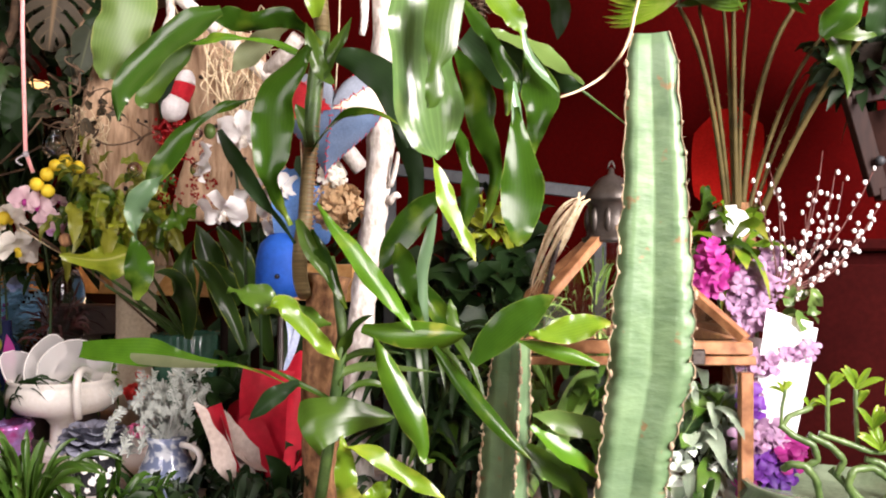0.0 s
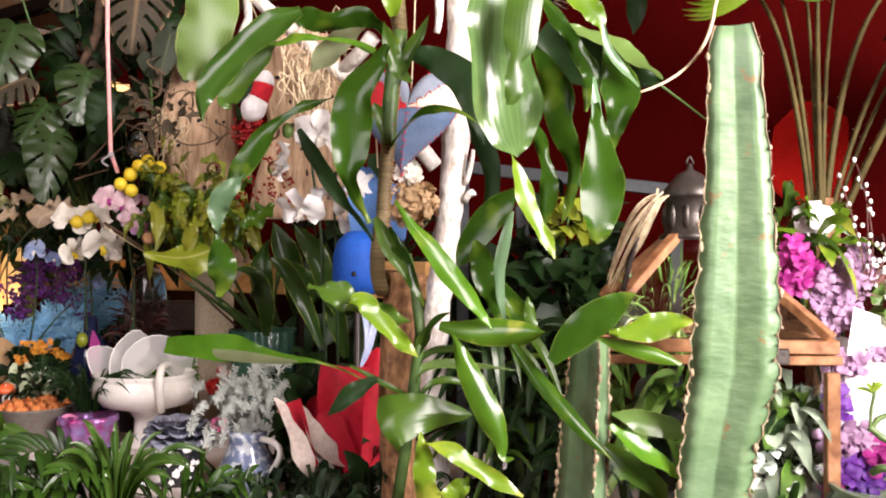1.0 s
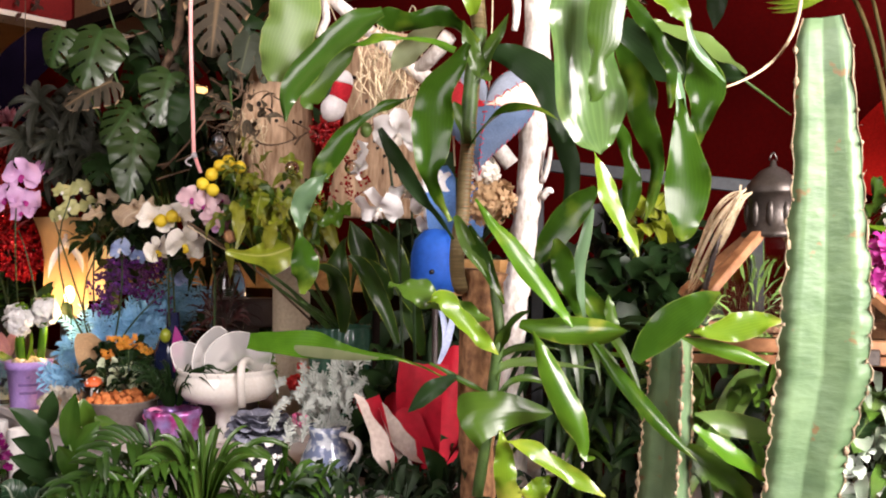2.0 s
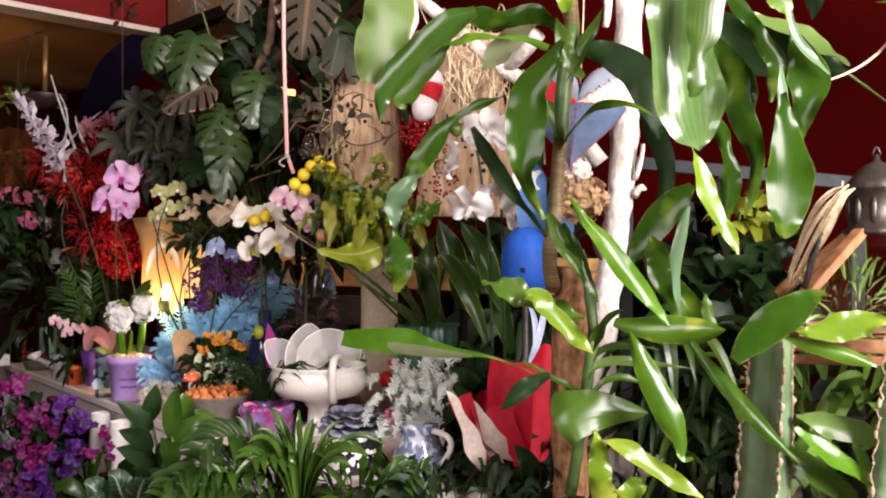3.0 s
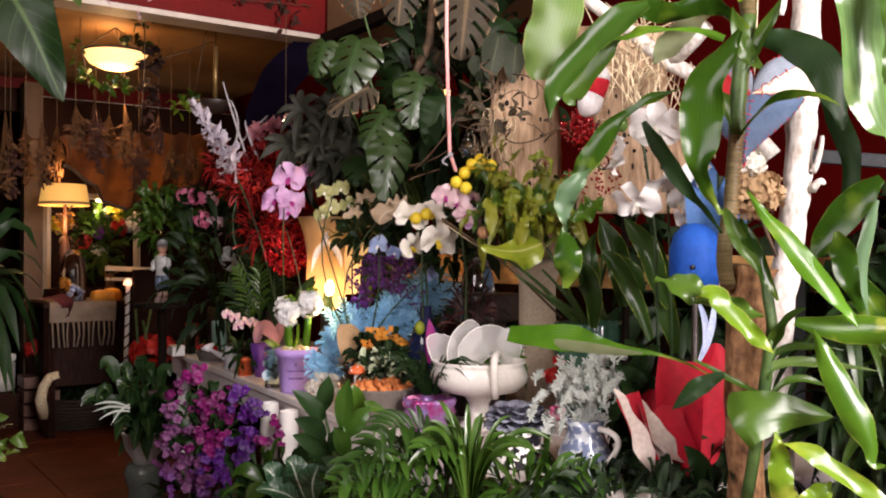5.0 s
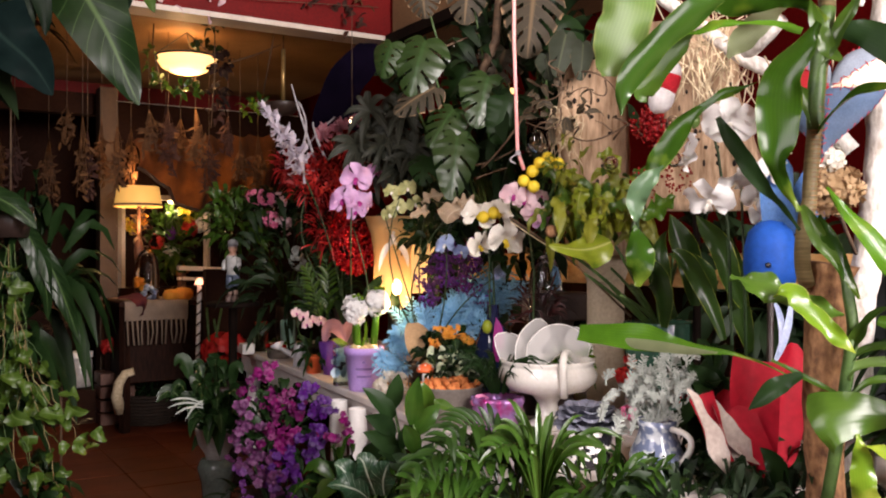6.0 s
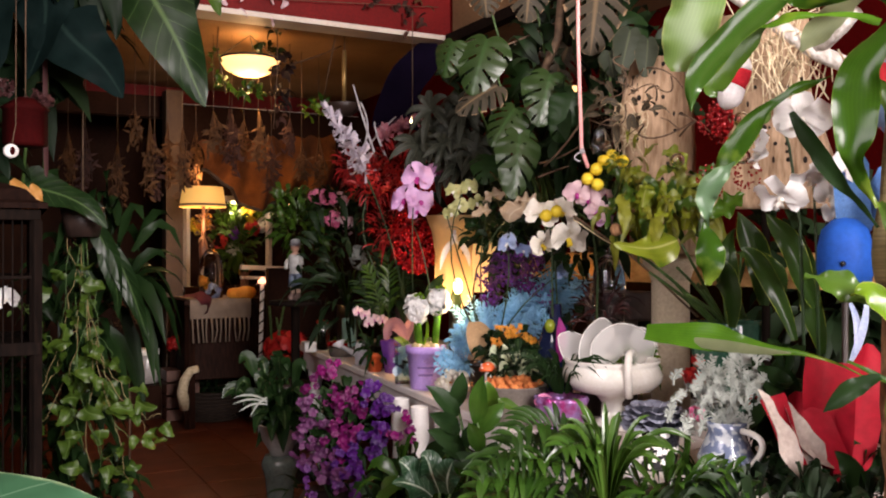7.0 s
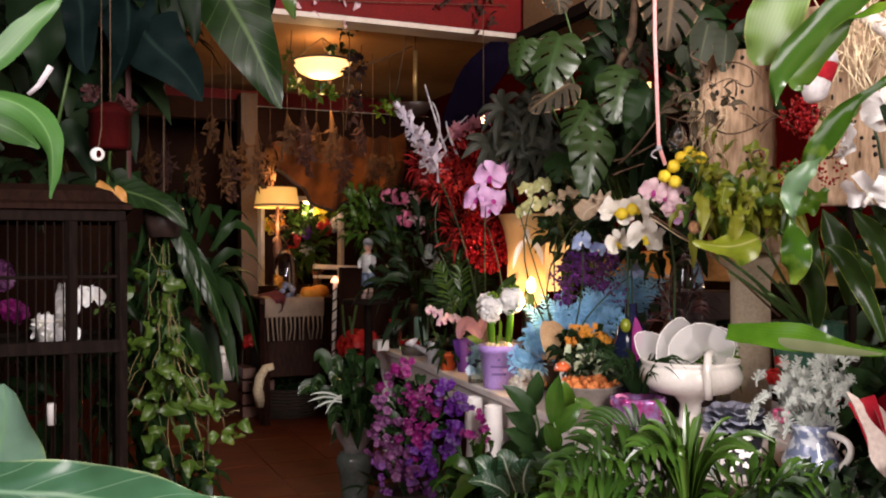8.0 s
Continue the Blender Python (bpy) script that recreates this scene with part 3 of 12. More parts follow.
g.tube([(-0.227, 1.675, 1.474), (-0.240, 1.674, 1.580), (-0.244, 1.672, 1.708)], [0.014, 0.018, 0.012], 8)
shoot = part("shoot", g, SHOOT, drac, "slender ringed shoot")
g = Geo()
for i in range(26):
    s = i / 25
    c = Vector((-0.258, 1.670, 1.091)).lerp(Vector((-0.245, 1.667, 1.297)), s)
    g.tube([c + Vector((0, 0, -0.0008)), c + Vector((0, 0, 0.0008))], [0.0148 - 0.001 * s] * 2, 10)
part("ring", g, CANE, shoot, "pale leaf scars round the shoot")
g = Geo()
g.tube(arc((-0.248, 1.668, 1.258), (-0.243, 1.668, 1.361), (-0.227, 1.675, 1.476), 12), [0.0142 + 0.0016 * math.sin(2.1 * i) ** 2 for i in range(13)], 10)
part("sheath", g, STEM, shoot, "smooth green top of the shoot")
g = Geo()
g.tube(arc((-0.232, 1.685, 0.592), (-0.210, 1.674, 0.732), (-0.187, 1.662, 0.902), 10), [0.011] * 11, 8)
g.tube(arc((-0.187, 1.662, 0.902), (-0.195, 1.671, 0.964), (-0.214, 1.690, 1.054), 8), [0.010] * 5 + [0.008] * 4, 8)
part("shoot", g, STEM, drac, "slender green side shoot")

# upper crown, hanging over the bench
arched_leaf(drac, ((-0.557, 1.594, 1.560), (-0.567, 1.595, 1.494), (-0.587, 1.595, 1.438), (-0.600, 1.596, 1.397), (-0.603, 1.596, 1.372)), (0.083, 0.102, 0.100, 0.071, 0.025), LEAF_PALE, (0.15, -1, 0.35), 0.12, 0.1)
arched_leaf(drac, ((-0.389, 1.555, 1.485), (-0.440, 1.555, 1.463), (-0.496, 1.556, 1.421), (-0.541, 1.556, 1.374), (-0.565, 1.557, 1.333), (-0.569, 1.557, 1.291)), (0.018, 0.049, 0.045, 0.051, 0.031, 0.004), LEAF_GLOSSY, (0.56, -0.83, -0.03), 0.7, 0.2, 0.3)
arched_leaf(drac, ((-0.451, 1.625, 1.447), (-0.482, 1.626, 1.424), (-0.520, 1.626, 1.378), (-0.546, 1.626, 1.339), (-0.540, 1.627, 1.324)), (0.013, 0.045, 0.045, 0.036, 0.004), LEAF_MID, (0.1, -0.9, 0.4), 0.15, 0.12)
arched_leaf(drac, ((-0.428, 1.655, 1.496), (-0.399, 1.655, 1.498), (-0.352, 1.655, 1.490), (-0.300, 1.655, 1.500), (-0.263, 1.655, 1.479), (-0.231, 1.655, 1.444)), (0.007, 0.045, 0.034, 0.038, 0.025, 0.018), LEAF_DRAC, (0.1, -0.6, -0.4), 0.3, 0.3)
arched_leaf(drac, ((-0.264, 1.606, 1.424), (-0.311, 1.605, 1.441), (-0.362, 1.605, 1.448), (-0.401, 1.605, 1.452), (-0.428, 1.605, 1.444), (-0.460, 1.605, 1.439)), (0.015, 0.010, 0.010, 0.016, 0.024, 0.004), LEAF_FRESH, (-0.2, -0.8, 0.5), 0.3, 0.25)
arched_leaf(drac, ((-0.302, 1.715, 1.497), (-0.343, 1.715, 1.475), (-0.380, 1.715, 1.443), (-0.406, 1.716, 1.411)), (0.018, 0.052, 0.052, 0.009), LEAF_UNDER_SHEEN, (0.1, -0.9, 0.4), 0.15, 0.12)
arched_leaf(drac, ((-0.233, 1.546, 1.420), (-0.256, 1.546, 1.382), (-0.289, 1.547, 1.338), (-0.298, 1.547, 1.289), (-0.297, 1.548, 1.240), (-0.301, 1.548, 1.194), (-0.289, 1.549, 1.152), (-0.266, 1.549, 1.108)), (0.012, 0.035, 0.059, 0.075, 0.065, 0.041, 0.024, 0.004), LEAF_DRAC, (-0.08, -1, -0.12), 0.32, 0.25)
arched_leaf(drac, ((-0.337, 1.597, 1.339), (-0.390, 1.597, 1.325), (-0.425, 1.597, 1.305), (-0.465, 1.597, 1.276), (-0.494, 1.598, 1.233), (-0.523, 1.598, 1.195), (-0.546, 1.598, 1.173)), (0.005, 0.016, 0.014, 0.035, 0.042, 0.031, 0.006), LEAF_DRAC, (0.05, -0.9, 0.4), 0.35, 0.25)
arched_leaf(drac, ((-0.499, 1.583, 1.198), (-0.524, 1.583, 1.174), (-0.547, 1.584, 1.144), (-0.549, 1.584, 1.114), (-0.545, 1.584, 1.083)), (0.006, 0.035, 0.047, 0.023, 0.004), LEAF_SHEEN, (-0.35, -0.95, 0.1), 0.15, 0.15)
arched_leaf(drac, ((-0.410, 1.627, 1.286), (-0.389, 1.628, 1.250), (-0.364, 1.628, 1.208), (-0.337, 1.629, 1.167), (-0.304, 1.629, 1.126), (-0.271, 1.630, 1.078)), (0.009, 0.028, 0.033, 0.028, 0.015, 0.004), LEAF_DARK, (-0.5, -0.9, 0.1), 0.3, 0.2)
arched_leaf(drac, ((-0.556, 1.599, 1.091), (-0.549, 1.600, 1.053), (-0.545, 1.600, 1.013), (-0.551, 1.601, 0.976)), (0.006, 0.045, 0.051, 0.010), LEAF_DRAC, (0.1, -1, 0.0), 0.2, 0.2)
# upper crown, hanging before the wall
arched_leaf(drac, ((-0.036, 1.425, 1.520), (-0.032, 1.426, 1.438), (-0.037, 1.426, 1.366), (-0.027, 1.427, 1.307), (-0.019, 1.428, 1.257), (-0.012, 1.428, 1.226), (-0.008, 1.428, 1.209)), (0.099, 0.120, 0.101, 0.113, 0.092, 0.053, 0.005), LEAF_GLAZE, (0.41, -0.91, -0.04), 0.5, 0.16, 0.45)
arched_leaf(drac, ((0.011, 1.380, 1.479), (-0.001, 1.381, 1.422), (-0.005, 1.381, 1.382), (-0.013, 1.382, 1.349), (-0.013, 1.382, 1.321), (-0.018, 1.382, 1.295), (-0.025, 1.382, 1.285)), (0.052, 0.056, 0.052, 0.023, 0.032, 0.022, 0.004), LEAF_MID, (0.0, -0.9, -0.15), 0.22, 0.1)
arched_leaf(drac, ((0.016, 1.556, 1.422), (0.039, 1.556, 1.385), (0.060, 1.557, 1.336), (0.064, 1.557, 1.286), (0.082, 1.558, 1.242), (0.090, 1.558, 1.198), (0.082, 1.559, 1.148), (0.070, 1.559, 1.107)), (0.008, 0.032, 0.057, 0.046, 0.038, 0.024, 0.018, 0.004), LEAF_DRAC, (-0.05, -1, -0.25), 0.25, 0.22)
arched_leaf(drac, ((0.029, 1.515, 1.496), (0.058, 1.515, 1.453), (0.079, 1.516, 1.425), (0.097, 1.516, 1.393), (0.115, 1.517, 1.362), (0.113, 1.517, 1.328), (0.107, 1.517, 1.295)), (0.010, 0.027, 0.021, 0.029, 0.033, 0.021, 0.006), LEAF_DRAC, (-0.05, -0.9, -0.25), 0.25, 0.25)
# whitish highlight put in as a narrow pale strip
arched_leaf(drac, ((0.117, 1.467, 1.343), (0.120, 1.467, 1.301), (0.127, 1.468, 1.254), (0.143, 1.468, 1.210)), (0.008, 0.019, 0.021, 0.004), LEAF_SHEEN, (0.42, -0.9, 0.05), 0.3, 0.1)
arched_leaf(drac, ((0.118, 1.462, 1.300), (0.123, 1.463, 1.244), (0.127, 1.463, 1.198), (0.129, 1.464, 1.152), (0.125, 1.464, 1.110), (0.122, 1.465, 1.082), (0.120, 1.465, 1.072)), (0.011, 0.039, 0.061, 0.075, 0.058, 0.028, 0.007), LEAF_DRAC, (0.0, -1, -0.18), 0.22, 0.16)
arched_leaf(drac, ((0.077, 1.515, 1.516), (0.103, 1.515, 1.480), (0.129, 1.516, 1.449), (0.135, 1.516, 1.423)), (0.039, 0.047, 0.029, 0.005), LEAF_LIME, (0.1, -0.8, 0.5), 0.3, 0.2)
# pale strip painting the highlight along the twisted leaf
arched_leaf(drac, ((0.133, 1.491, 1.436), (0.142, 1.491, 1.395), (0.165, 1.492, 1.362), (0.192, 1.492, 1.331)), (0.005, 0.015, 0.015, 0.004), LEAF_SHEEN, (0.42, -0.9, 0.1), 0.3, 0.1)
arched_leaf(drac, ((0.136, 1.506, 1.427), (0.146, 1.506, 1.384), (0.163, 1.507, 1.336), (0.162, 1.507, 1.293), (0.153, 1.508, 1.255), (0.146, 1.508, 1.216)), (0.006, 0.027, 0.065, 0.046, 0.025, 0.004), LEAF_DRAC, (-0.05, -1, -0.2), 0.25, 0.22)
arched_leaf(drac, ((0.090, 1.815, 1.519), (0.143, 1.815, 1.499), (0.201, 1.815, 1.470), (0.247, 1.816, 1.439), (0.285, 1.816, 1.406)), (0.007, 0.035, 0.053, 0.045, 0.007), LEAF_PALE, (0.1, -0.7, 0.8), 0.1, 0.15)
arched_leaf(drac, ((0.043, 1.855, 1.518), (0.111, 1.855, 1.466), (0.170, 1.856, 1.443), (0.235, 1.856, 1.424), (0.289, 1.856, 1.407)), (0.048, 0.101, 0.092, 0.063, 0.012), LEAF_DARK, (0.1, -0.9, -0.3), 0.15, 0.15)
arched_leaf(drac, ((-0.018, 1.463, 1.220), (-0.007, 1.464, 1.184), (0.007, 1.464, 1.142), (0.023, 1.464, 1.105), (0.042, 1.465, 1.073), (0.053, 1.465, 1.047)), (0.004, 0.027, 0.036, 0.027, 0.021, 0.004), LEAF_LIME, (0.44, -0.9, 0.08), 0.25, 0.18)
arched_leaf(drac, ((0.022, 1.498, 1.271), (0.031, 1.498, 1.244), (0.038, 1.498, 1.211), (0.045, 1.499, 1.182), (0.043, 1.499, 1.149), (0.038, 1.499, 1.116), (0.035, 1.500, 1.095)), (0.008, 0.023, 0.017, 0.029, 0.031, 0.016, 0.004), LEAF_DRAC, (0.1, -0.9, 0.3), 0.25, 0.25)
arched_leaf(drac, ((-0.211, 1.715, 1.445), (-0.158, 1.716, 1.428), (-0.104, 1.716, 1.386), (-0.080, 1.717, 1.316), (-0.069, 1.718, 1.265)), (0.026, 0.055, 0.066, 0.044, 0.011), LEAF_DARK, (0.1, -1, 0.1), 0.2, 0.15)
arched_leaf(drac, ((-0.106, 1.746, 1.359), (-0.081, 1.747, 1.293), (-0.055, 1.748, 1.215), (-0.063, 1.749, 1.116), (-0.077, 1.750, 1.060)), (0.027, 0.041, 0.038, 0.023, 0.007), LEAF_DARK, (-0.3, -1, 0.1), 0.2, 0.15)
# low crown
arched_leaf(drac, ((-0.224, 1.579, 1.149), (-0.195, 1.579, 1.107), (-0.163, 1.580, 1.069), (-0.133, 1.580, 1.029), (-0.095, 1.581, 0.984), (-0.070, 1.581, 0.949), (-0.052, 1.582, 0.922)), (0.004, 0.019, 0.033, 0.039, 0.037, 0.021, 0.004), LEAF_FRESH, (0.38, -0.9, 0.15), 0.3, 0.15)
arched_leaf(drac, ((-0.008, 1.699, 1.175), (-0.040, 1.699, 1.144), (-0.075, 1.699, 1.103), (-0.107, 1.700, 1.054), (-0.122, 1.700, 1.030)), (0.016, 0.051, 0.056, 0.038, 0.007), LEAF_DRAC, (0.0, -0.9, 0.4), 0.25, 0.12)
arched_leaf(drac, ((-0.084, 1.620, 1.079), (-0.075, 1.620, 1.054), (-0.068, 1.620, 1.018), (-0.058, 1.621, 0.983), (-0.044, 1.621, 0.947), (-0.032, 1.622, 0.914)), (0.010, 0.037, 0.041, 0.027, 0.014, 0.004), LEAF_DRAC, (0.05, -1, 0.1), 0.3, 0.3)
arched_leaf(drac, ((-0.018, 1.699, 1.137), (-0.029, 1.700, 1.081), (-0.040, 1.700, 1.028), (-0.039, 1.701, 0.974), (-0.031, 1.702, 0.915)), (0.013, 0.022, 0.024, 0.022, 0.013), LEAF_SHEEN, (0.3, -0.95, 0.1), 0.4, 0.05)
arched_leaf(drac, ((-0.239, 1.619, 1.104), (-0.225, 1.620, 1.069), (-0.210, 1.620, 1.034), (-0.194, 1.621, 0.998), (-0.176, 1.621, 0.960)), (0.006, 0.025, 0.027, 0.021, 0.004), LEAF_DRAC, (0.1, -0.95, 0.2), 0.3, 0.2)
arched_leaf(drac, ((-0.381, 1.580, 0.999), (-0.350, 1.581, 0.987), (-0.315, 1.581, 0.977), (-0.275, 1.581, 0.959), (-0.235, 1.581, 0.944), (-0.198, 1.581, 0.936)), (0.013, 0.039, 0.047, 0.036, 0.032, 0.005), LEAF_MID, (-0.2, -0.8, 0.5), 0.2, 0.55)
arched_leaf(drac, ((-0.307, 1.551, 0.964), (-0.281, 1.551, 0.973), (-0.258, 1.551, 0.951), (-0.230, 1.551, 0.921), (-0.201, 1.552, 0.894), (-0.180, 1.552, 0.875)), (0.009, 0.032, 0.036, 0.032, 0.023, 0.004), LEAF_LIME, (0.1, -0.8, 0.6), 0.4, 0.35)
arched_leaf(drac, ((0.049, 1.502, 0.875), (0.076, 1.502, 0.907), (0.110, 1.501, 0.938), (0.143, 1.501, 0.961), (0.168, 1.501, 0.979), (0.186, 1.501, 0.989)), (0.019, 0.048, 0.059, 0.052, 0.029, 0.005), LEAF_DRAC, (0.05, -0.9, 0.2), 0.2, 0.1)
arched_leaf(drac, ((0.144, 1.502, 0.926), (0.171, 1.502, 0.924), (0.209, 1.502, 0.931), (0.247, 1.502, 0.941), (0.281, 1.502, 0.943)), (0.006, 0.024, 0.046, 0.040, 0.006), LEAF_LIME, (0.4, -0.85, 0.3), 0.25, 0.2)
arched_leaf(drac, ((0.126, 1.522, 0.912), (0.159, 1.522, 0.903), (0.198, 1.522, 0.892), (0.236, 1.522, 0.881), (0.266, 1.522, 0.871)), (0.004, 0.020, 0.026, 0.022, 0.007), LEAF_PATCH, (0.1, -0.8, 0.4), 0.6, 0.12)
arched_leaf(drac, ((-0.120, 1.532, 0.919), (-0.101, 1.532, 0.875), (-0.080, 1.533, 0.827), (-0.051, 1.533, 0.773), (-0.035, 1.534, 0.735), (-0.031, 1.534, 0.706), (-0.014, 1.534, 0.705)), (0.004, 0.029, 0.043, 0.045, 0.027, 0.014, 0.004), LEAF_PATCH, (0.1, -0.95, 0.2), 0.55, 0.16)
arched_leaf(drac, ((-0.165, 1.554, 0.724), (-0.122, 1.554, 0.711), (-0.083, 1.554, 0.686), (-0.038, 1.555, 0.659), (0.003, 1.555, 0.635)), (0.009, 0.032, 0.030, 0.028, 0.006), LEAF_LIME, (0.0, -0.8, 0.6), 0.3, 0.25)
arched_leaf(drac, ((-0.178, 1.564, 0.741), (-0.172, 1.564, 0.704), (-0.170, 1.564, 0.664), (-0.164, 1.565, 0.620)), (0.006, 0.030, 0.040, 0.046), LEAF_LIME, (-0.1, -0.9, 0.3), 0.3, 0.3)
arched_leaf(drac, ((-0.091, 1.565, 0.664), (-0.108, 1.565, 0.644), (-0.127, 1.565, 0.618)), (0.008, 0.038, 0.044), LEAF_LIME, (0.1, -0.8, 0.5), 0.3, 0.3)
arched_leaf(drac, ((0.012, 1.661, 0.976), (0.016, 1.661, 0.950), (0.021, 1.662, 0.913)), (0.005, 0.021, 0.025), LEAF_MID, (0, -1, 0.1), 0.4, 0.25)
arched_leaf(drac, ((0.168, 1.674, 0.761), (0.217, 1.674, 0.749), (0.270, 1.674, 0.736), (0.316, 1.674, 0.721)), (0.011, 0.047, 0.045, 0.016), LEAF_PALE, (0.2, -0.85, 0.5), 0.25, 0.12)
arched_leaf(drac, ((0.161, 1.634, 0.746), (0.207, 1.634, 0.709), (0.254, 1.635, 0.679), (0.289, 1.635, 0.651)), (0.011, 0.037, 0.033, 0.011), LEAF_FRESH, (0.3, -0.85, 0.4), 0.3, 0.15)
arched_leaf(drac, ((0.164, 1.694, 0.688), (0.209, 1.695, 0.652), (0.263, 1.695, 0.606)), (0.013, 0.040, 0.045), LEAF_DRAC, (0.1, -0.85, 0.4), 0.3, 0.15)
# stem and side leaves
leaf(drac, (-0.245, 1.658, 1.257), (-0.263, 1.657, 1.306), (-0.274, 1.657, 1.339), 0.027, LEAF_MID, (0.4, -1, 0.2), 0.3)
leaf(drac, (-0.237, 1.655, 1.500), (-0.241, 1.634, 1.557), (-0.238, 1.633, 1.640), 0.048, LEAF_LIME, (0, -1, 0.2), 0.25)
leaf(drac, (-0.205, 1.656, 1.375), (-0.237, 1.656, 1.422), (-0.255, 1.635, 1.485), 0.035, LEAF_MID, (0.2, -1, 0.2), 0.3)
leaf(drac, (-0.241, 1.656, 1.374), (-0.205, 1.656, 1.427), (-0.170, 1.635, 1.495), 0.031, LEAF_MID, (-0.2, -1, 0.2), 0.3)
leaf(drac, (-0.247, 1.658, 1.243), (-0.165, 1.597, 1.309), (-0.076, 1.557, 1.284), 0.024, None, (0, -0.7, 0.8), 0.4, "strap")
leaf(drac, (-0.094, 1.760, 1.049), (-0.005, 1.781, 0.937), (0.018, 1.802, 0.890), 0.045, None, (0, -1, 0.2), 0.3)
leaf(drac, (-0.270, 1.639, 1.121), (-0.239, 1.620, 1.069), (-0.199, 1.621, 0.998), 0.031, LEAF_MID, (0, -1, 0.3), 0.25)
arched_leaf(drac, ((-0.727, 1.793, 0.868), (-0.682, 1.777, 0.868), (-0.635, 1.761, 0.867), (-0.576, 1.748, 0.866), (-0.526, 1.733, 0.859), (-0.463, 1.721, 0.850), (-0.403, 1.708, 0.848), (-0.344, 1.695, 0.835), (-0.290, 1.681, 0.813)), (0.034, 0.046, 0.052, 0.06, 0.04, 0.023, 0.009, 0.003, 0.003), LEAF_FRESH, (0.1, -0.9, 0.25), 0.3, 0.1)
# rolled underside, with the sheen of the lower half in its pale colour
arched_leaf(drac, ((-0.682, 1.789, 0.860), (-0.608, 1.749, 0.856), (-0.537, 1.708, 0.855), (-0.469, 1.666, 0.854), (-0.410, 1.622, 0.857)), (0.006, 0.020, 0.022, 0.015, 0.004), LEAF_UNDER_SHEEN, (0.51, -0.83, 0.23), 0.2, 0.04, name="rolled_edge")
leaf(drac, (-0.148, 1.621, 0.926), (-0.049, 1.582, 0.917), (0.041, 1.562, 0.919), 0.062, LEAF_PATCH, (0, -1, 0.3), -1.3, "drac", 0.4, 0.5, 20)
leaf(drac, (-0.014, 1.562, 0.899), (0.065, 1.523, 0.804), (0.150, 1.504, 0.712), 0.040, LEAF_DRAC, (0.4, -0.9, 0.5), -1.9, "strap", 0.0, 0, 20)
leaf(drac, (-0.249, 1.563, 0.749), (-0.187, 1.573, 0.769), (-0.088, 1.623, 0.768), 0.112, LEAF_MID, (-0.2, -1, 0.3), -0.25, "heart", 0.2, 0.4, 20)
leaf(drac, (0.155, 1.684, 0.699), (0.219, 1.685, 0.646), (0.272, 1.686, 0.582), 0.055, LEAF_MID, (0, -0.9, 0.6), 0.3, "lance")
# narrow leaf stalks arching from the low crown
leaf(drac, (-0.196, 1.662, 0.839), (-0.152, 1.662, 0.875), (-0.068, 1.682, 0.871), 0.015, LEAF_MID, (0, -0.8, 0.7), 0.4, "strap")
leaf(drac, (-0.196, 1.663, 0.807), (-0.152, 1.662, 0.847), (-0.005, 1.703, 0.834), 0.019, LEAF_PALE, (0, -0.8, 0.7), 0.4, "strap")
leaf(drac, (-0.196, 1.663, 0.776), (-0.152, 1.663, 0.816), (-0.090, 1.683, 0.805), 0.015, LEAF_MID, (0, -0.8, 0.7), 0.4, "strap")
leaf(drac, (-0.194, 1.662, 0.860), (-0.169, 1.642, 0.914), (-0.128, 1.621, 0.947), 0.023, LEAF_MID, (0, -0.8, 0.7), 0.4, "strap")
leaf(drac, (-0.327, 1.702, 0.839), (-0.260, 1.683, 0.810), (-0.194, 1.663, 0.784), 0.011, LEAF_MID, (0, -0.8, 0.7), 0.4, "strap")
leaf(drac, (-0.270, 1.683, 0.815), (-0.321, 1.673, 0.790), (-0.364, 1.673, 0.748), 0.038, LEAF_DARK, (0, -1, 0.3), 0.2, "lance")

# a second, darker dracaena that fills the gap behind
back_at = foot((-0.011, 1.956, 0.531))
back = thing("dracaena_plant", back_at, "dark narrow-leaved dracaena filling the gap behind", "plant")
pot(back, back_at, 0.13, 0.26, POT_CLAY)
g = Geo()
for q in ((-0.061, 1.953, 0.827), (0.007, 1.972, 0.862), (0.056, 1.954, 0.753)):
    g.tube([back_at + Vector((0, 0, 0.22)), (back_at + Vector(q)) * 0.5 + Vector((0.0, 0, 0.05)), q], [0.012, 0.011, 0.009], 8)
part("trunk", g, STEM, back)
rnd = random.Random(11)
for q in ((-0.060, 1.933, 0.805), (0.007, 1.972, 0.850), (0.056, 1.934, 0.732), (-0.066, 1.925, 0.660), (0.019, 1.905, 0.617)):
    for i in range(13):
        a = rnd.uniform(0, 6.283)
        out = Vector((math.cos(a), math.sin(a) * 0.7, 0))
        ln = rnd.uniform(0.12, 0.21)
        q0 = Vector(q) + jit(rnd, 0.02)
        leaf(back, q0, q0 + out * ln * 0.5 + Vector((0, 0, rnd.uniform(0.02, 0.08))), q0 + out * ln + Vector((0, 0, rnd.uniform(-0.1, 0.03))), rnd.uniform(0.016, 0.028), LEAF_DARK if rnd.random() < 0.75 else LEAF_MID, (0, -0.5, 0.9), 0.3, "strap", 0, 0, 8)


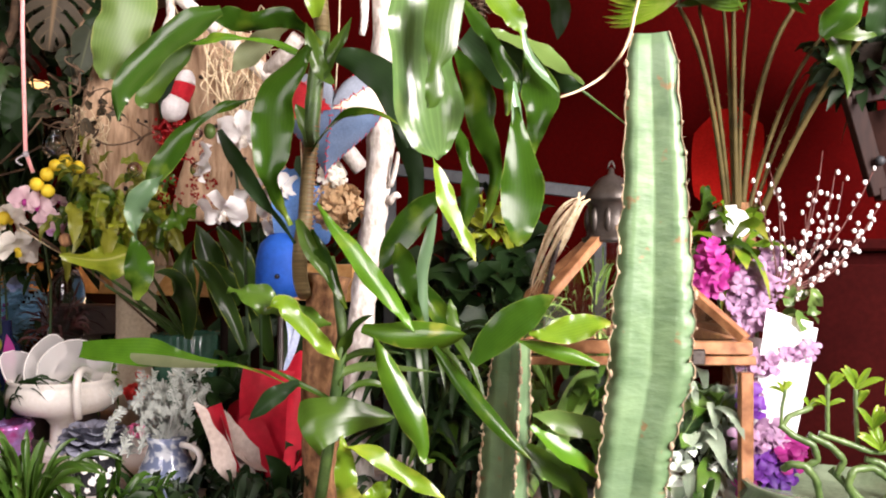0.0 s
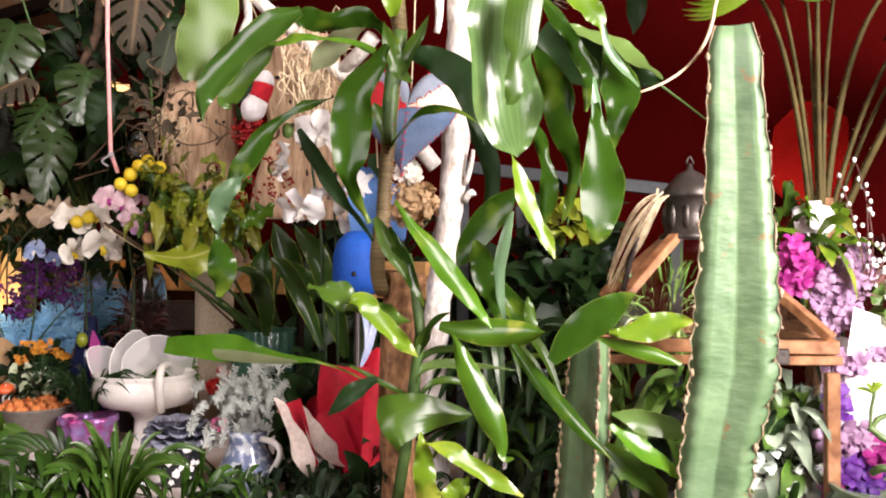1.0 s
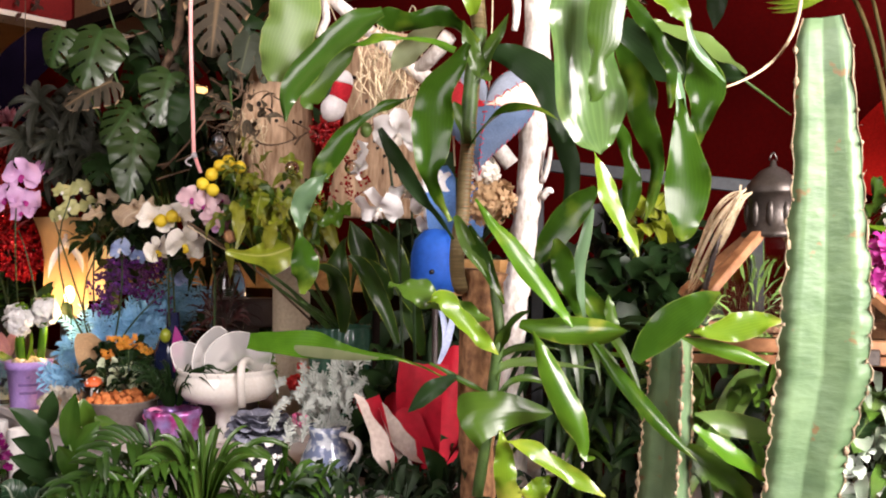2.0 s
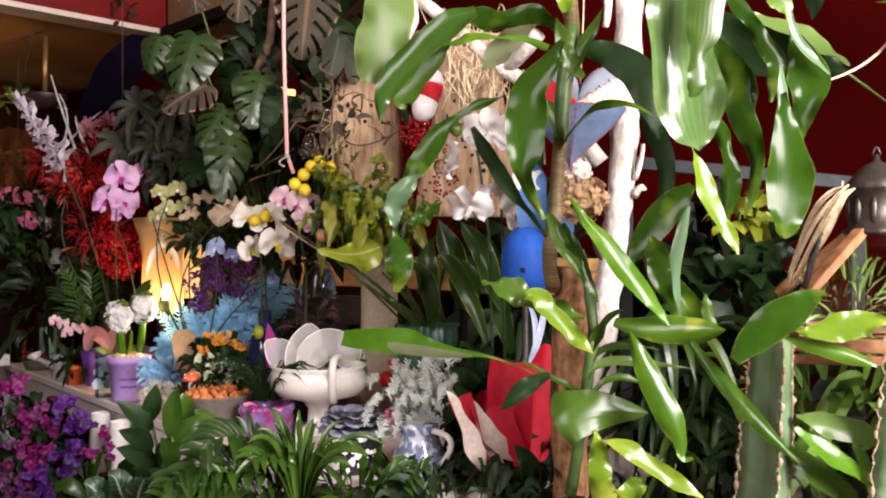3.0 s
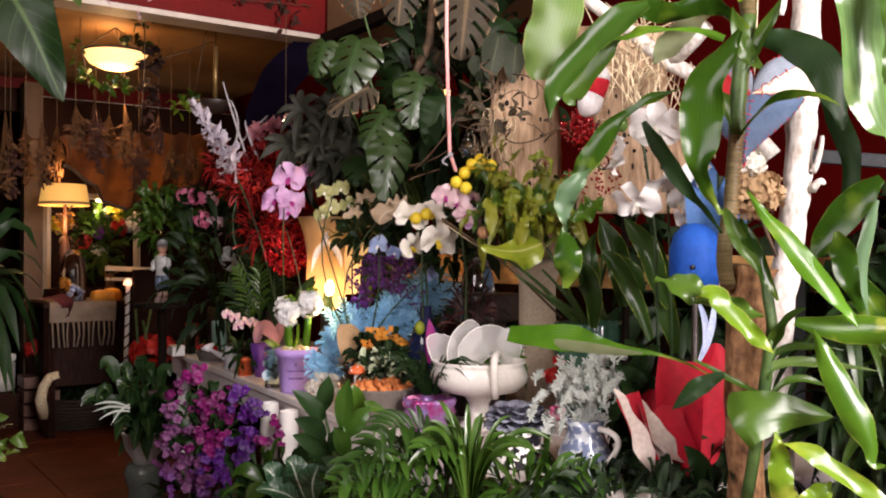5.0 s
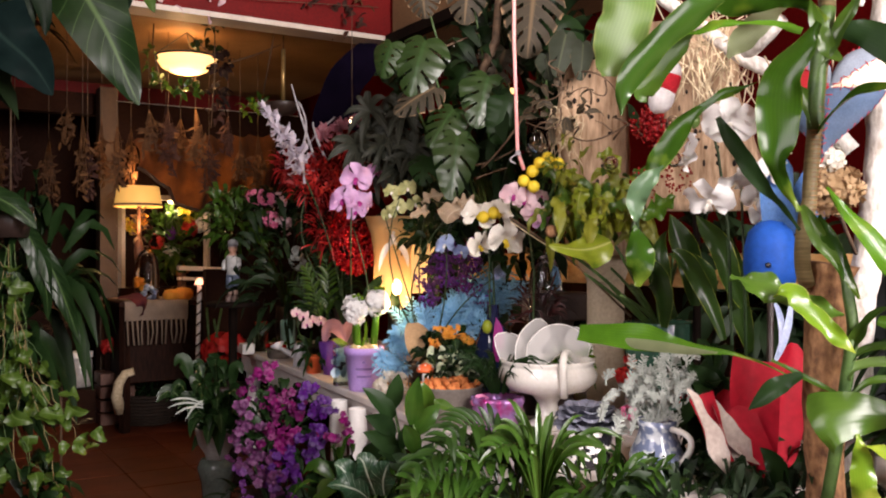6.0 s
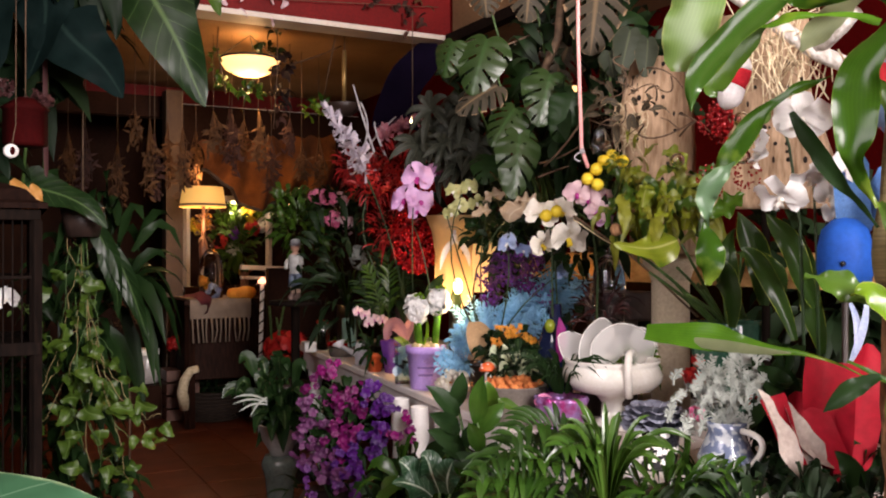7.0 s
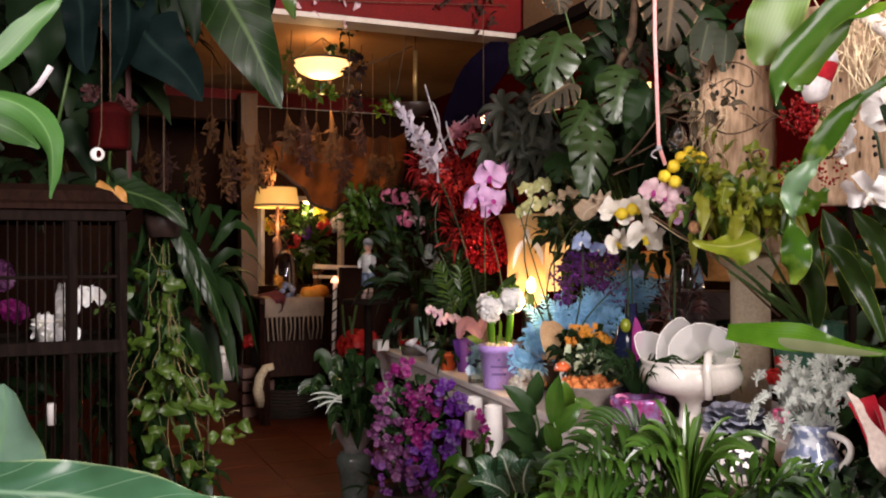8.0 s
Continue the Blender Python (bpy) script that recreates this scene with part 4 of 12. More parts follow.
# ---- plant and flower kit ----
def spray(parent, name, c, rad, n, length, width, mat, seed, shape="lance", droop=0.3, face=None, fold=0.25, seg=4, label=""):
    """A mass of small leaves in an ellipsoid, each growing outwards."""
    r, g = random.Random(seed), Geo()
    c, rad = Vector(c), Vector(rad)
    for _ in range(n):
        d = ball_dir(r)
        k = r.uniform(0.25, 1.0) ** 0.6
        p = c + Vector((d.x * rad.x, d.y * rad.y, d.z * rad.z)) * k
        out = (d + Vector((0, 0, 0.35)) + jit(r, 0.6)).normalized()
        ln = length * r.uniform(0.6, 1.25)
        tip = p + out * ln + Vector((0, 0, -droop * ln * r.uniform(0.4, 1.4)))
        mid = p + out * ln * 0.55 + Vector((0, 0, 0.08 * ln))
        g.blade(p, mid, tip, width * r.uniform(0.7, 1.25), face or (d + Vector((0, -0.3, 0.6)) + jit(r, 0.4)), fold, shape, 0.05, 0, seg, 2)
    return tagged(part(name, g, mat, parent, label), kind="stuff")


def stems(parent, a, tips, r0, r1, mat, bend=0.15, seed=1, name="stem"):
    """Bent stalks from one base to several tips, one mesh each."""
    r = random.Random(seed)
    for t in tips:
        a2, t = Vector(a) + jit(r, r0), Vector(t)
        m = (a2 + t) * 0.5 + Vector((r.uniform(-bend, bend), r.uniform(-bend, bend), abs(bend) * 0.3)) * (t - a2).length
        g = Geo()
        g.tube(arc(a2, m, t, 7), [r0 + (r1 - r0) * i / 7 for i in range(8)], 6)
        part(name, g, mat, parent)


def orchid(parent, at, face, size, mat, lip=None, seed=0):
    """A moth orchid flower: two wide petals, three sepals, a lip."""
    r = random.Random(seed)
    at, f = Vector(at), (Vector(face).normalized() + jit(r, 0.48)).normalized()
    x = f.cross(Vector((0, 0, 1))).normalized()
    y = x.cross(f)
    roll = r.uniform(-0.35, 0.35)
    g = Geo()
    for ang, ln, w, fw in ((90, 0.48, 0.40, -0.05), (212, 0.48, 0.38, -0.05), (328, 0.48, 0.38, -0.05), (14, 0.50, 0.62, 0.05), (166, 0.50, 0.62, 0.05)):
        a = radians(ang) + roll
        d = x * math.cos(a) + y * math.sin(a)
        p = at + f * fw * size * 0.3
        g.blade(p, p + d * ln * size * 0.55 + f * 0.06 * size, p + d * ln * size - f * 0.04 * size, w * size, f, 0.3, "petal", 0.34, r.uniform(-0.5, 0.5), 6, 4, r.uniform(0, 6))
    fl = part("flower", g, mat, parent)
    g = Geo()
    g.blob(at + f * 0.07 * size - y * 0.05 * size, (0.08 * size, 0.08 * size, 0.07 * size), 7, 4)
    g.blade(at + f * 0.06 * size, at + f * 0.16 * size - y * 0.1 * size, at + f * 0.12 * size - y * 0.22 * size, 0.16 * size, f, 0.5, "petal", 0, 0, 4, 2)
    part("lip", g, lip or P_YELLOW, fl)
    return fl


def florets(parent, name, c, rad, n, size, mat, seed, petals_n=5, face=None, label="", shape="petal"):
    """Many small open flowers over an ellipsoid."""
    r, g = random.Random(seed), Geo()
    c, rad = Vector(c), Vector(rad)
    for _ in range(n):
        d = ball_dir(r)
        p = c + Vector((d.x * rad.x, d.y * rad.y, d.z * rad.z)) * r.uniform(0.55, 1.0)
        f = ((Vector(face) if face else d) + jit(r, 0.5)).normalized()
        x = f.orthogonal().normalized()
        y = f.cross(x)
        s, a0 = size * r.uniform(0.7, 1.2), r.uniform(0, 6.28)
        for k in range(petals_n):
            a = a0 + 6.283 * k / petals_n
            q = x * math.cos(a) + y * math.sin(a)
            g.blade(p, p + q * s * 0.3 + f * s * 0.12, p + q * s * 0.5 + f * s * r.uniform(-0.05, 0.12), s * 0.42, f, 0.18, shape, 0.3, 0, 4, 2, a0)
    return tagged(part(name, g, mat, parent, label), kind="stuff")


def lumps(parent, name, c, rad, n, size, mat, seed, label="", rough=0.1):
    """Many small round heads over an ellipsoid."""
    r, g = random.Random(seed), Geo()
    c, rad = Vector(c), Vector(rad)
    for _ in range(n):
        d = ball_dir(r)
        p = c + Vector((d.x * rad.x, d.y * rad.y, d.z * rad.z)) * r.uniform(0.6, 1.0)
        g.blob(p, size * r.uniform(0.7, 1.2), 6, 4, r, rough)
    return tagged(part(name, g, mat, parent, label), kind="stuff")


def frond(g, a, m, b, n, ln, w, face=(0, -0.4, 1), seed=0, droop=0.35, start=0.15):
    """A feather leaf: a bowed rib with leaflets on both sides."""
    r = random.Random(seed)
    pts = arc(a, m, b, 24)
    g.tube(pts, [0.0028 * (1 - 0.7 * i / 24) for i in range(25)], 5)
    f = Vector(face)
    for i in range(n):
        s = start + (1 - start) * i / (n - 1)
        k = min(23, int(s * 24))
        p, t = pts[k].lerp(pts[k + 1], s * 24 - k), (pts[k + 1] - pts[k]).normalized()
        side = t.cross(f).normalized()
        L = ln * (0.55 + 0.45 * math.sin(math.pi * min(1, 0.15 + 0.8 * s))) * r.uniform(0.85, 1.1)
        for sg in (-1, 1):
            d = (side * sg * 0.85 + t * 0.8 + jit(r, 0.3)).normalized()
            tip = p + d * L + Vector((0, 0, -droop * L))
            g.blade(p, p + d * L * 0.5 + Vector((0, 0, 0.04 * L)), tip, w, f, 0.3, "lance", 0, 0, 5, 2)


def split_leaf(parent, a, b, w, mat, face=(0.3, -1, 0.2), bow=0.2, cuts=6, name="leaf", wide=0.16, holes=True, share=0.75, peak=0.34):
    """A monstera leaf: a heart with lobes behind its stalk, cut by slits between its side veins."""
    a, b, f = Vector(a), Vector(b), Vector(face).normalized()
    t = (b - a).normalized()
    f = (f - t * f.dot(t)).normalized()
    x, L = t.cross(f), (b - a).length
    a = a - t * (0.18 * L)
    L *= 1.18
    n, k, rows = 110, 28, []
    rr = random.Random(int(abs(a.x * 7919 + a.z * 6101) * 100))
    open_slit = {(i, sd): rr.random() < share for i in range(-2, 12) for sd in (0, 1)}
    for i in range(n + 1):
        s = i / n
        h = 0.5 * w * max(0.02, min(1, (s + 0.03) / peak) ** 0.45 * (1 - s) ** (0.5 if peak > 0.3 else 0.65) * 1.2)
        row = []
        for j in range(k + 1):
            q = 2 * j / k - 1
            back = 0.10 * L * max(0.0, 1 - s / 0.3) * (1 - abs(q)) ** 2
            row.append(a + t * (L * s + back) + x * (q * h) + f * (bow * L * (0.5 * s - 0.9 * s * s) - bow * 1.1 * abs(q) ** 1.7 * h + 0.008 * L * math.sin(s * 31 + w * 90) * abs(q)))
        rows.append(row)
    g = Geo()
    g.grid(rows)
    keep = []
    for m, fc in enumerate(g.f):
        i, j = m // k, m % k
        q = abs(2 * (j + 0.5) / k - 1)
        s = (i + 0.5) / n
        ph = ((s - 0.225 * q) * cuts) % 1.0
        nth = int(math.floor((s - 0.225 * q) * cuts))
        slit = q > 0.27 + 0.07 * ((nth * 3) % 3) and open_slit.get((nth, 1 if 2 * j >= k else 0), True) and 0.10 < s < 0.93 and abs(ph - 0.75) < wide * (0.7 + 0.5 * q)
        hole = holes and 0.2 < q < 0.36 and 0.2 < s < 0.75 and abs(ph - 0.75) < 0.10
        if not slit and not hole:
            keep.append(fc)
    g.f = keep
    return part(name, g, mat, parent)


def stalk(parent, pts, r0, r1, mat, name="stem", label="", k=6):
    g = Geo()
    n = len(pts) - 1
    g.tube(pts, [r0 + (r1 - r0) * i / n for i in range(n + 1)], k)
    return part(name, g, mat, parent, label)


# ---- cactus ----
def _rib(ph):
    """Radius of a flat-sided star between two ribs, as a share of the rib's."""
    b = 2 * math.pi / 3 * min(ph, 1 - ph)
    return 0.25 * math.sin(math.pi / 3) / (math.sin(b) + 0.25 * math.sin(math.pi / 3 - b))


def cactus(at, spine, radii, ribs, lean, label):
    """A columnar cactus: deep ribs with wavy corky edges."""
    th = thing("cactus", at, label, "cactus")
    n = 60
    pts = [Vector(p) for p in spine]
    rr = random.Random(int(100 * at[0]) + ribs)
    rows, crest = [], [[] for _ in range(ribs)]
    for i in range(n + 1):
        s = i / n * (len(pts) - 1)
        k = min(int(s), len(pts) - 2)
        c, r = pts[k].lerp(pts[k + 1], s - k), radii[k] + (radii[k + 1] - radii[k]) * (s - k)
        if i > n - 3:
            r *= (1.0, 0.95, 0.78)[i - n + 2]
        row = []
        for j in range(ribs * 12):
            a = lean + 2 * math.pi * j / (ribs * 12)
            ph = (j % 12) / 12
            deep = _rib(ph) * (1 + 0.018 * math.sin(i * 2.7 + 5 * ph) * (1 - abs(2 * ph - 1)) + 0.012 * math.sin(i * 1.1 + j * 1.9)) + (0.045 * math.sin(i * 2.1 + j) + 0.02 * math.sin(i * 0.9 + 2 * j) if ph == 0 else 0)
            p = c + Vector((math.cos(a), math.sin(a), 0)) * r * deep
            row.append(p)
            if j % 12 == 0:
                crest[j // 12].append(p + Vector((math.cos(a), math.sin(a), 0)) * 0.0005)
        rows.append(row)
    g = Geo()
    g.grid(rows, wrap=True, cap=True)
    part("column", g, CACTUS, th)
    for line in crest:
        g = Geo()
        g.tube(line, [0.0003 + 0.0020 * max(0.0, math.sin(i * 1.7)) * rr.random() ** 2 + rr.uniform(0, 0.0010) for i in range(len(line))], 6)
        for i in range(2, len(line) - 1, 2):
            k = rr.random()
            g.blob(line[i] + jit(rr, 0.002), (0.0022 + 0.003 * k ** 3, 0.0022 + 0.003 * k ** 3, 0.003 + 0.008 * k ** 3), 6, 4, rr, 0.3)
        for i in range(2, len(line), 3):
            for _ in range(2):
                g.tube([line[i], line[i] + jit(rr, 0.008)], [0.0009, 0.0002], 4)
        part("rib_edge", g, CACTUS_RIM, th, "corky brown rib edge with short spines")
    return th


c_at = foot((0.345, 1.635, 0.615))
big = cactus(c_at, [c_at + Vector((0, 0, 0.24)), (0.338, 1.636, 0.596), (0.355, 1.634, 0.720), (0.379, 1.633, 0.844), (0.385, 1.631, 0.988), (0.389, 1.639, 1.185), (0.383, 1.646, 1.466)],
             [0.060, 0.070, 0.072, 0.085, 0.080, 0.064, 0.047], 3, radians(-45), "tall pale green columnar cactus with corky brown ribs")
pot(big, c_at, 0.14, 0.28, POT_CLAY)
c_at = foot((0.120, 1.665, 0.606))
small = cactus(c_at, [c_at + Vector((0, 0, 0.22)), (0.117, 1.666, 0.587), (0.125, 1.664, 0.735), (0.134, 1.662, 0.897)], [0.05, 0.056, 0.052, 0.040], 3, radians(-80), "shorter green cactus with a scarred corky rib")
pot(small, c_at, 0.12, 0.26, POT_CLAY)


# ---- display bench ----
BZ = 0.555
A0, B0 = rm(1.126, 1.767, 0), rm(1.385, 4.615, 0)
BD = (B0 - A0).normalized()
BN = Vector((-BD.y, BD.x, 0)) * -1          # towards the wall
if BN.dot(ROOM @ Vector((1, 0, 0))) < 0:
    BN = -BN
BM = Matrix(((BD.x, BN.x, 0), (BD.y, BN.y, 0), (0, 0, 1))).to_4x4()


def bp(s, w, z):
    """A point on the bench: s along its front edge, w in from it."""
    return A0 + BD * s + BN * w + Vector((0, 0, z))


bench = thing("bench", foot(bp(0.8, 0.4, 0)), "long whitewashed wooden display bench crowded with flowers", "bench")
for w0, w1 in ((0.0, 0.19), (0.195, 0.39), (0.395, 0.59), (0.595, 0.78)):
    g = Geo()
    g.box(bp(1.235, (w0 + w1) / 2, BZ - 0.014), (3.47, w1 - w0, 0.028), BM, 0.004)
    part("plank", g, BENCH, bench, smooth=False)
g = Geo()
g.box(bp(1.18, 0.035, BZ - 0.075), (3.3, 0.022, 0.09), BM, 0.003)
part("apron", g, BENCH, bench, smooth=False)
for s in (-0.4, 1.15, 2.75):
    for w in (0.07, 0.7):
        g = Geo()
        g.lathe(bp(s, w, 0), [(0.03, 0), (0.034, 0.02), (0.026, 0.05), (0.036, 0.16), (0.036, 0.3), (0.028, 0.36), (0.04, 0.40), (0.04, BZ - 0.03)], 12)
        part("leg", g, WHITE_PAINT, bench, "white turned leg")

PURPLE = surface("lilac_painted_pot", (0.40, 0.25, 0.62), (0.50, 0.33, 0.72), 0.5, 0, 10, 160, 0.15)
DARKBAR = surface("faint_print", (0.16, 0.09, 0.28), (0.18, 0.10, 0.30), 0.6, 0, 10, 160, 0)
MOSS = surface("dry_moss", (0.24, 0.20, 0.10), (0.44, 0.38, 0.22), 0.95, 0, 60, 200, 0.7)
ORANGE_POT = surface("orange_pot", (0.66, 0.10, 0.02), (0.82, 0.17, 0.05), 0.4, 0, 10, 120, 0.1)
TEAL = surface("teal_candle_wax", (0.26, 0.54, 0.46), (0.40, 0.66, 0.58), 0.5, 0, 10, 100, 0.1)
GREYPLANTER = surface("grey_brown_planter", (0.10, 0.085, 0.07), (0.19, 0.16, 0.135), 0.7, 0, 9, 120, 0.3)
ZINC = surface("pale_zinc", (0.58, 0.58, 0.62), (0.74, 0.74, 0.79), 0.4, 0.1, 14, 150, 0.2)
FOIL = surface("pink_iridescent_foil", (0.42, 0.006, 0.16), (0.42, 0.34, 0.72), 0.18, 0.45, 26, 90, 0.9)
FOIL_RIM = surface("pink_ribbon", (0.66, 0.12, 0.34), (0.80, 0.30, 0.50), 0.3, 0.2, 30, 150, 0.3)
RUBY = surface("red_sequin", (0.42, 0.005, 0.008), (0.75, 0.03, 0.03), 0.18, 0.4, 60, 200, 0.6)

# white box and dark jar at the far end
g = Geo()
g.box((-2.877, 3.360, 0.582), (0.075, 0.06, 0.05), BM, 0.004)
solo("box", g, WHITE_PAINT, (-2.987, 3.500, 0.555), "small white box on the bench's far end", "box", smooth=False)
j_at = Vector((-2.896, 3.494, 0.555))
jar = thing("jar", j_at, "dark green glass jar with a red lid", "jar")
g = Geo()
g.lathe(j_at, [(0, 0), (0.035, 0), (0.038, 0.02), (0.038, 0.11), (0.03, 0.13)], 16)
part("body", g, GREEN_GLASS, jar)
g = Geo()
g.lathe(j_at, [(0.032, 0.13), (0.033, 0.145), (0, 0.147)], 14)
part("lid", g, RUBY, jar)
# round planter with a teal candle
p_at = Vector((-2.640, 3.307, 0.555))
pl = thing("planter", p_at, "low round planter with moss, red berries and dry sprigs", "planter")
g = Geo()
g.lathe(p_at, [(0, 0), (0.055, 0), (0.068, 0.04), (0.064, 0.044), (0.055, 0.04)], 20)
part("bowl", g, GREYPLANTER, pl)
spray(pl, "foliage", p_at + Vector((0, 0, 0.06)), (0.05, 0.05, 0.012), 22, 0.04, 0.010, LEAF_MID, 3)
lumps(pl, "berry", p_at + Vector((0, -0.015, 0.055)), (0.05, 0.05, 0.014), 34, 0.010, RUBY, 5)
c_at = p_at + Vector((0.02, 0.03, 0.045))
cd = thing("candle", c_at, "pale teal pillar candle in the round planter", "candle")
g = Geo()
g.lathe(c_at, [(0, 0), (0.034, 0), (0.034, 0.125), (0.028, 0.13), (0, 0.124)], 16)
part("wax", g, TEAL, cd)
g = Geo()
g.tube([c_at + Vector((0, 0, 0.124)), c_at + Vector((0.002, 0, 0.138))], 0.0015, 5)
part("wick", g, TWIG, cd)
# watering can
w_at = Vector((-2.380, 3.096, 0.555))
can = thing("watering_can", w_at, "small pale zinc watering can with a long spout", "watering can")
g = Geo()
g.lathe(w_at, [(0, 0), (0.030, 0), (0.027, 0.08), (0.022, 0.098), (0.019, 0.098), (0.016, 0.08)], 18)
part("body", g, ZINC, can)
sx = Vector((-2.526, 3.105, 0.647)) - w_at
stalk(can, [w_at + Vector((0, 0, 0.025)) + sx * 0.15, w_at + sx * 0.8 + Vector((0, 0, 0.0))], 0.014, 0.009, ZINC, "spout")
g = Geo()
g.lathe(w_at + sx * 0.82, [(0.008, -0.012), (0.032, 0.010), (0.030, 0.015), (0, 0.018)], 12, m=Matrix.Rotation(-0.5, 3, "Y"))
part("rose", g, ZINC, can)
stalk(can, arc(w_at - sx * 0.25 + Vector((0, 0, 0.02)), w_at - sx * 0.4 + Vector((0, 0, 0.07)), w_at - sx * 0.1 + Vector((0, 0, 0.10)), 8), 0.004, 0.004, ZINC, "handle")
# orange pot with a small pink orchid
o_at = Vector((-2.206, 2.944, 0.555))
op = thing("potted_plant", o_at, "small pink orchid in a bright orange pot", "plant")
pot(op, o_at, 0.038, 0.070, ORANGE_POT)
spray(op, "foliage", o_at + Vector((0, 0, 0.09)), (0.05, 0.05, 0.03), 34, 0.07, 0.022, LEAF_DARK, 8)
stalk(op, arc(o_at + Vector((0, 0, 0.05)), (-2.238, 2.901, 0.706), (-2.250, 2.868, 0.804), 8), 0.002, 0.0012, STEM)
for i, q in enumerate(((-2.229, 2.858, 0.801), (-2.194, 2.859, 0.788), (-2.160, 2.869, 0.773), (-2.125, 2.881, 0.769), (-2.170, 2.851, 0.760))):
    orchid(op, q, (0.55, -0.8, 0.1), 0.045, P_ROSE, P_MAG, i)
# violet wrapped bouquet stub, pink calla, blue glass
P_CALLA = petals("dusky_pink_petal", (0.40, 0.16, 0.22), (0.62, 0.34, 0.38), glow=0.35)
v_at = Vector((-2.120, 2.938, 0.555))
vw = thing("wrapped_posy", v_at, "violet paper wrapped posy with pink calla lilies", "bouquet")
g = Geo()
g.lathe(v_at, [(0, 0), (0.026, 0), (0.032, 0.06), (0.045, 0.13), (0.043, 0.13), (0.03, 0.06)], 16, 0.12, 5)
part("paper", g, surface("violet_paper", (0.12, 0.03, 0.30), (0.22, 0.08, 0.44), 0.45, 0, 20, 120, 0.4), vw)
leaf(vw, (-2.065, 2.814, 0.700), (-2.020, 2.808, 0.756), (-1.960, 2.800, 0.700), 0.058, P_CALLA, (0.4, -0.8, 0.4), 0.5, "oval", 0.05, 0, 10, "flower")
leaf(vw, (-2.038, 2.893, 0.668), (-2.019, 2.905, 0.739), (-1.990, 2.901, 0.784), 0.042, P_CALLA, (0.4, -0.8, 0.4), 0.5, "oval", 0.05, 0, 10, "flower")
leaf(vw, (-1.951, 2.807, 0.680), (-1.963, 2.774, 0.700), (-1.991, 2.755, 0.717), 0.03, LEAF_LIME, (0.4, -0.8, 0.4), 0.2)
b_at = Vector((-1.917, 2.701, 0.555))
PALE_TISSUE = petals("pale_blue_tissue", (0.50, 0.66, 0.80), (0.70, 0.82, 0.90))
bg = thing("vase", b_at, "square pale blue glass vase", "vase")
g = Geo()
g.lathe(b_at, [(0, 0.004), (0.034, 0.004), (0.034, 0.0), (0.036, 0.15), (0.033, 0.15), (0.031, 0.01), (0, 0.01)], 4)
part("glass", g, BLUE_GLASS, bg, smooth=False)
spray(bg, "tissue", b_at + Vector((0, 0, 0.08)), (0.014, 0.014, 0.06), 16, 0.03, 0.03, PALE_TISSUE, 3, "blunt", label="crumpled pale blue tissue")
# lilac pot with white hyacinths
h_at = Vector((-1.790, 2.653, 0.555))
hy = thing("potted_plant", h_at, "two white hyacinths in a lilac painted pot", "plant")
g = Geo()
g.lathe(h_at, [(0, 0), (0.052, 0), (0.055, 0.01), (0.066, 0.125), (0.071, 0.126), (0.072, 0.152), (0.066, 0.152), (0.062, 0.13)], 28)
pp = part("pot", g, PURPLE, hy)
toc = (Vector((-0.167, -0.069, 0)) - foot(h_at)).normalized()
lat = Vector((0, 0, 1)).cross(toc)
for z, hw in ((0.104, 0.006), (0.080, 0.030), (0.054, 0.026)):
    g, rr_ = Geo(), 0.0545 + 0.0115 * z / 0.125 + 0.0014
    rows = [[h_at + Vector((0, 0, z + dz)) + (toc * math.cos(a) + lat * math.sin(a)) * rr_ for a in [hw / rr_ * (i / 8 - 0.5) * 2 for i in range(9)]] for dz in (-0.004, 0.004)]
    g.grid(rows)
    part("print", g, DARKBAR, pp)
lumps(hy, "moss", h_at + Vector((0, 0, 0.142)), (0.05, 0.05, 0.012), 30, 0.014, MOSS, 2)
for q, seed in (((-1.818, 2.643, 0.831), 1), ((-1.765, 2.703, 0.855), 2)):
    q = Vector(q)
    b0 = h_at + (foot(q) - foot(h_at)) * 0.7 + Vector((0, 0, 0.144))
    stalk(hy, [b0, b0.lerp(q, 0.6), q], 0.015, 0.011, LEAF_FRESH)
    for a in range(2):
        d = Vector((math.cos(a * 1.6 + seed), math.sin(a * 1.6 + seed), 0))
        leaf(hy, b0 + d * 0.006, b0 + d * 0.022 + Vector((0, 0, 0.045)), b0 + d * 0.03 + Vector((0, 0, 0.1)), 0.022, LEAF_LIME, d + Vector((0, 0, 0.3)), 0.5, "strap", 0, 0, 8)
    florets(hy, "flower_head", q + Vector((0, 0, 0.008)), (0.040, 0.040, 0.046), 80, 0.038, P_WHITE, seed, 6)
    lumps(hy, "bud", q + Vector((0.01, 0, 0.05)), (0.018, 0.018, 0.012), 12, 0.007, LEAF_LIME, seed)
    g = Geo()
    g.blob(b0 + Vector((0.01, -0.015, 0.0)), (0.018, 0.018, 0.015))
    part("bulb", g, WHITE_CER, hy)
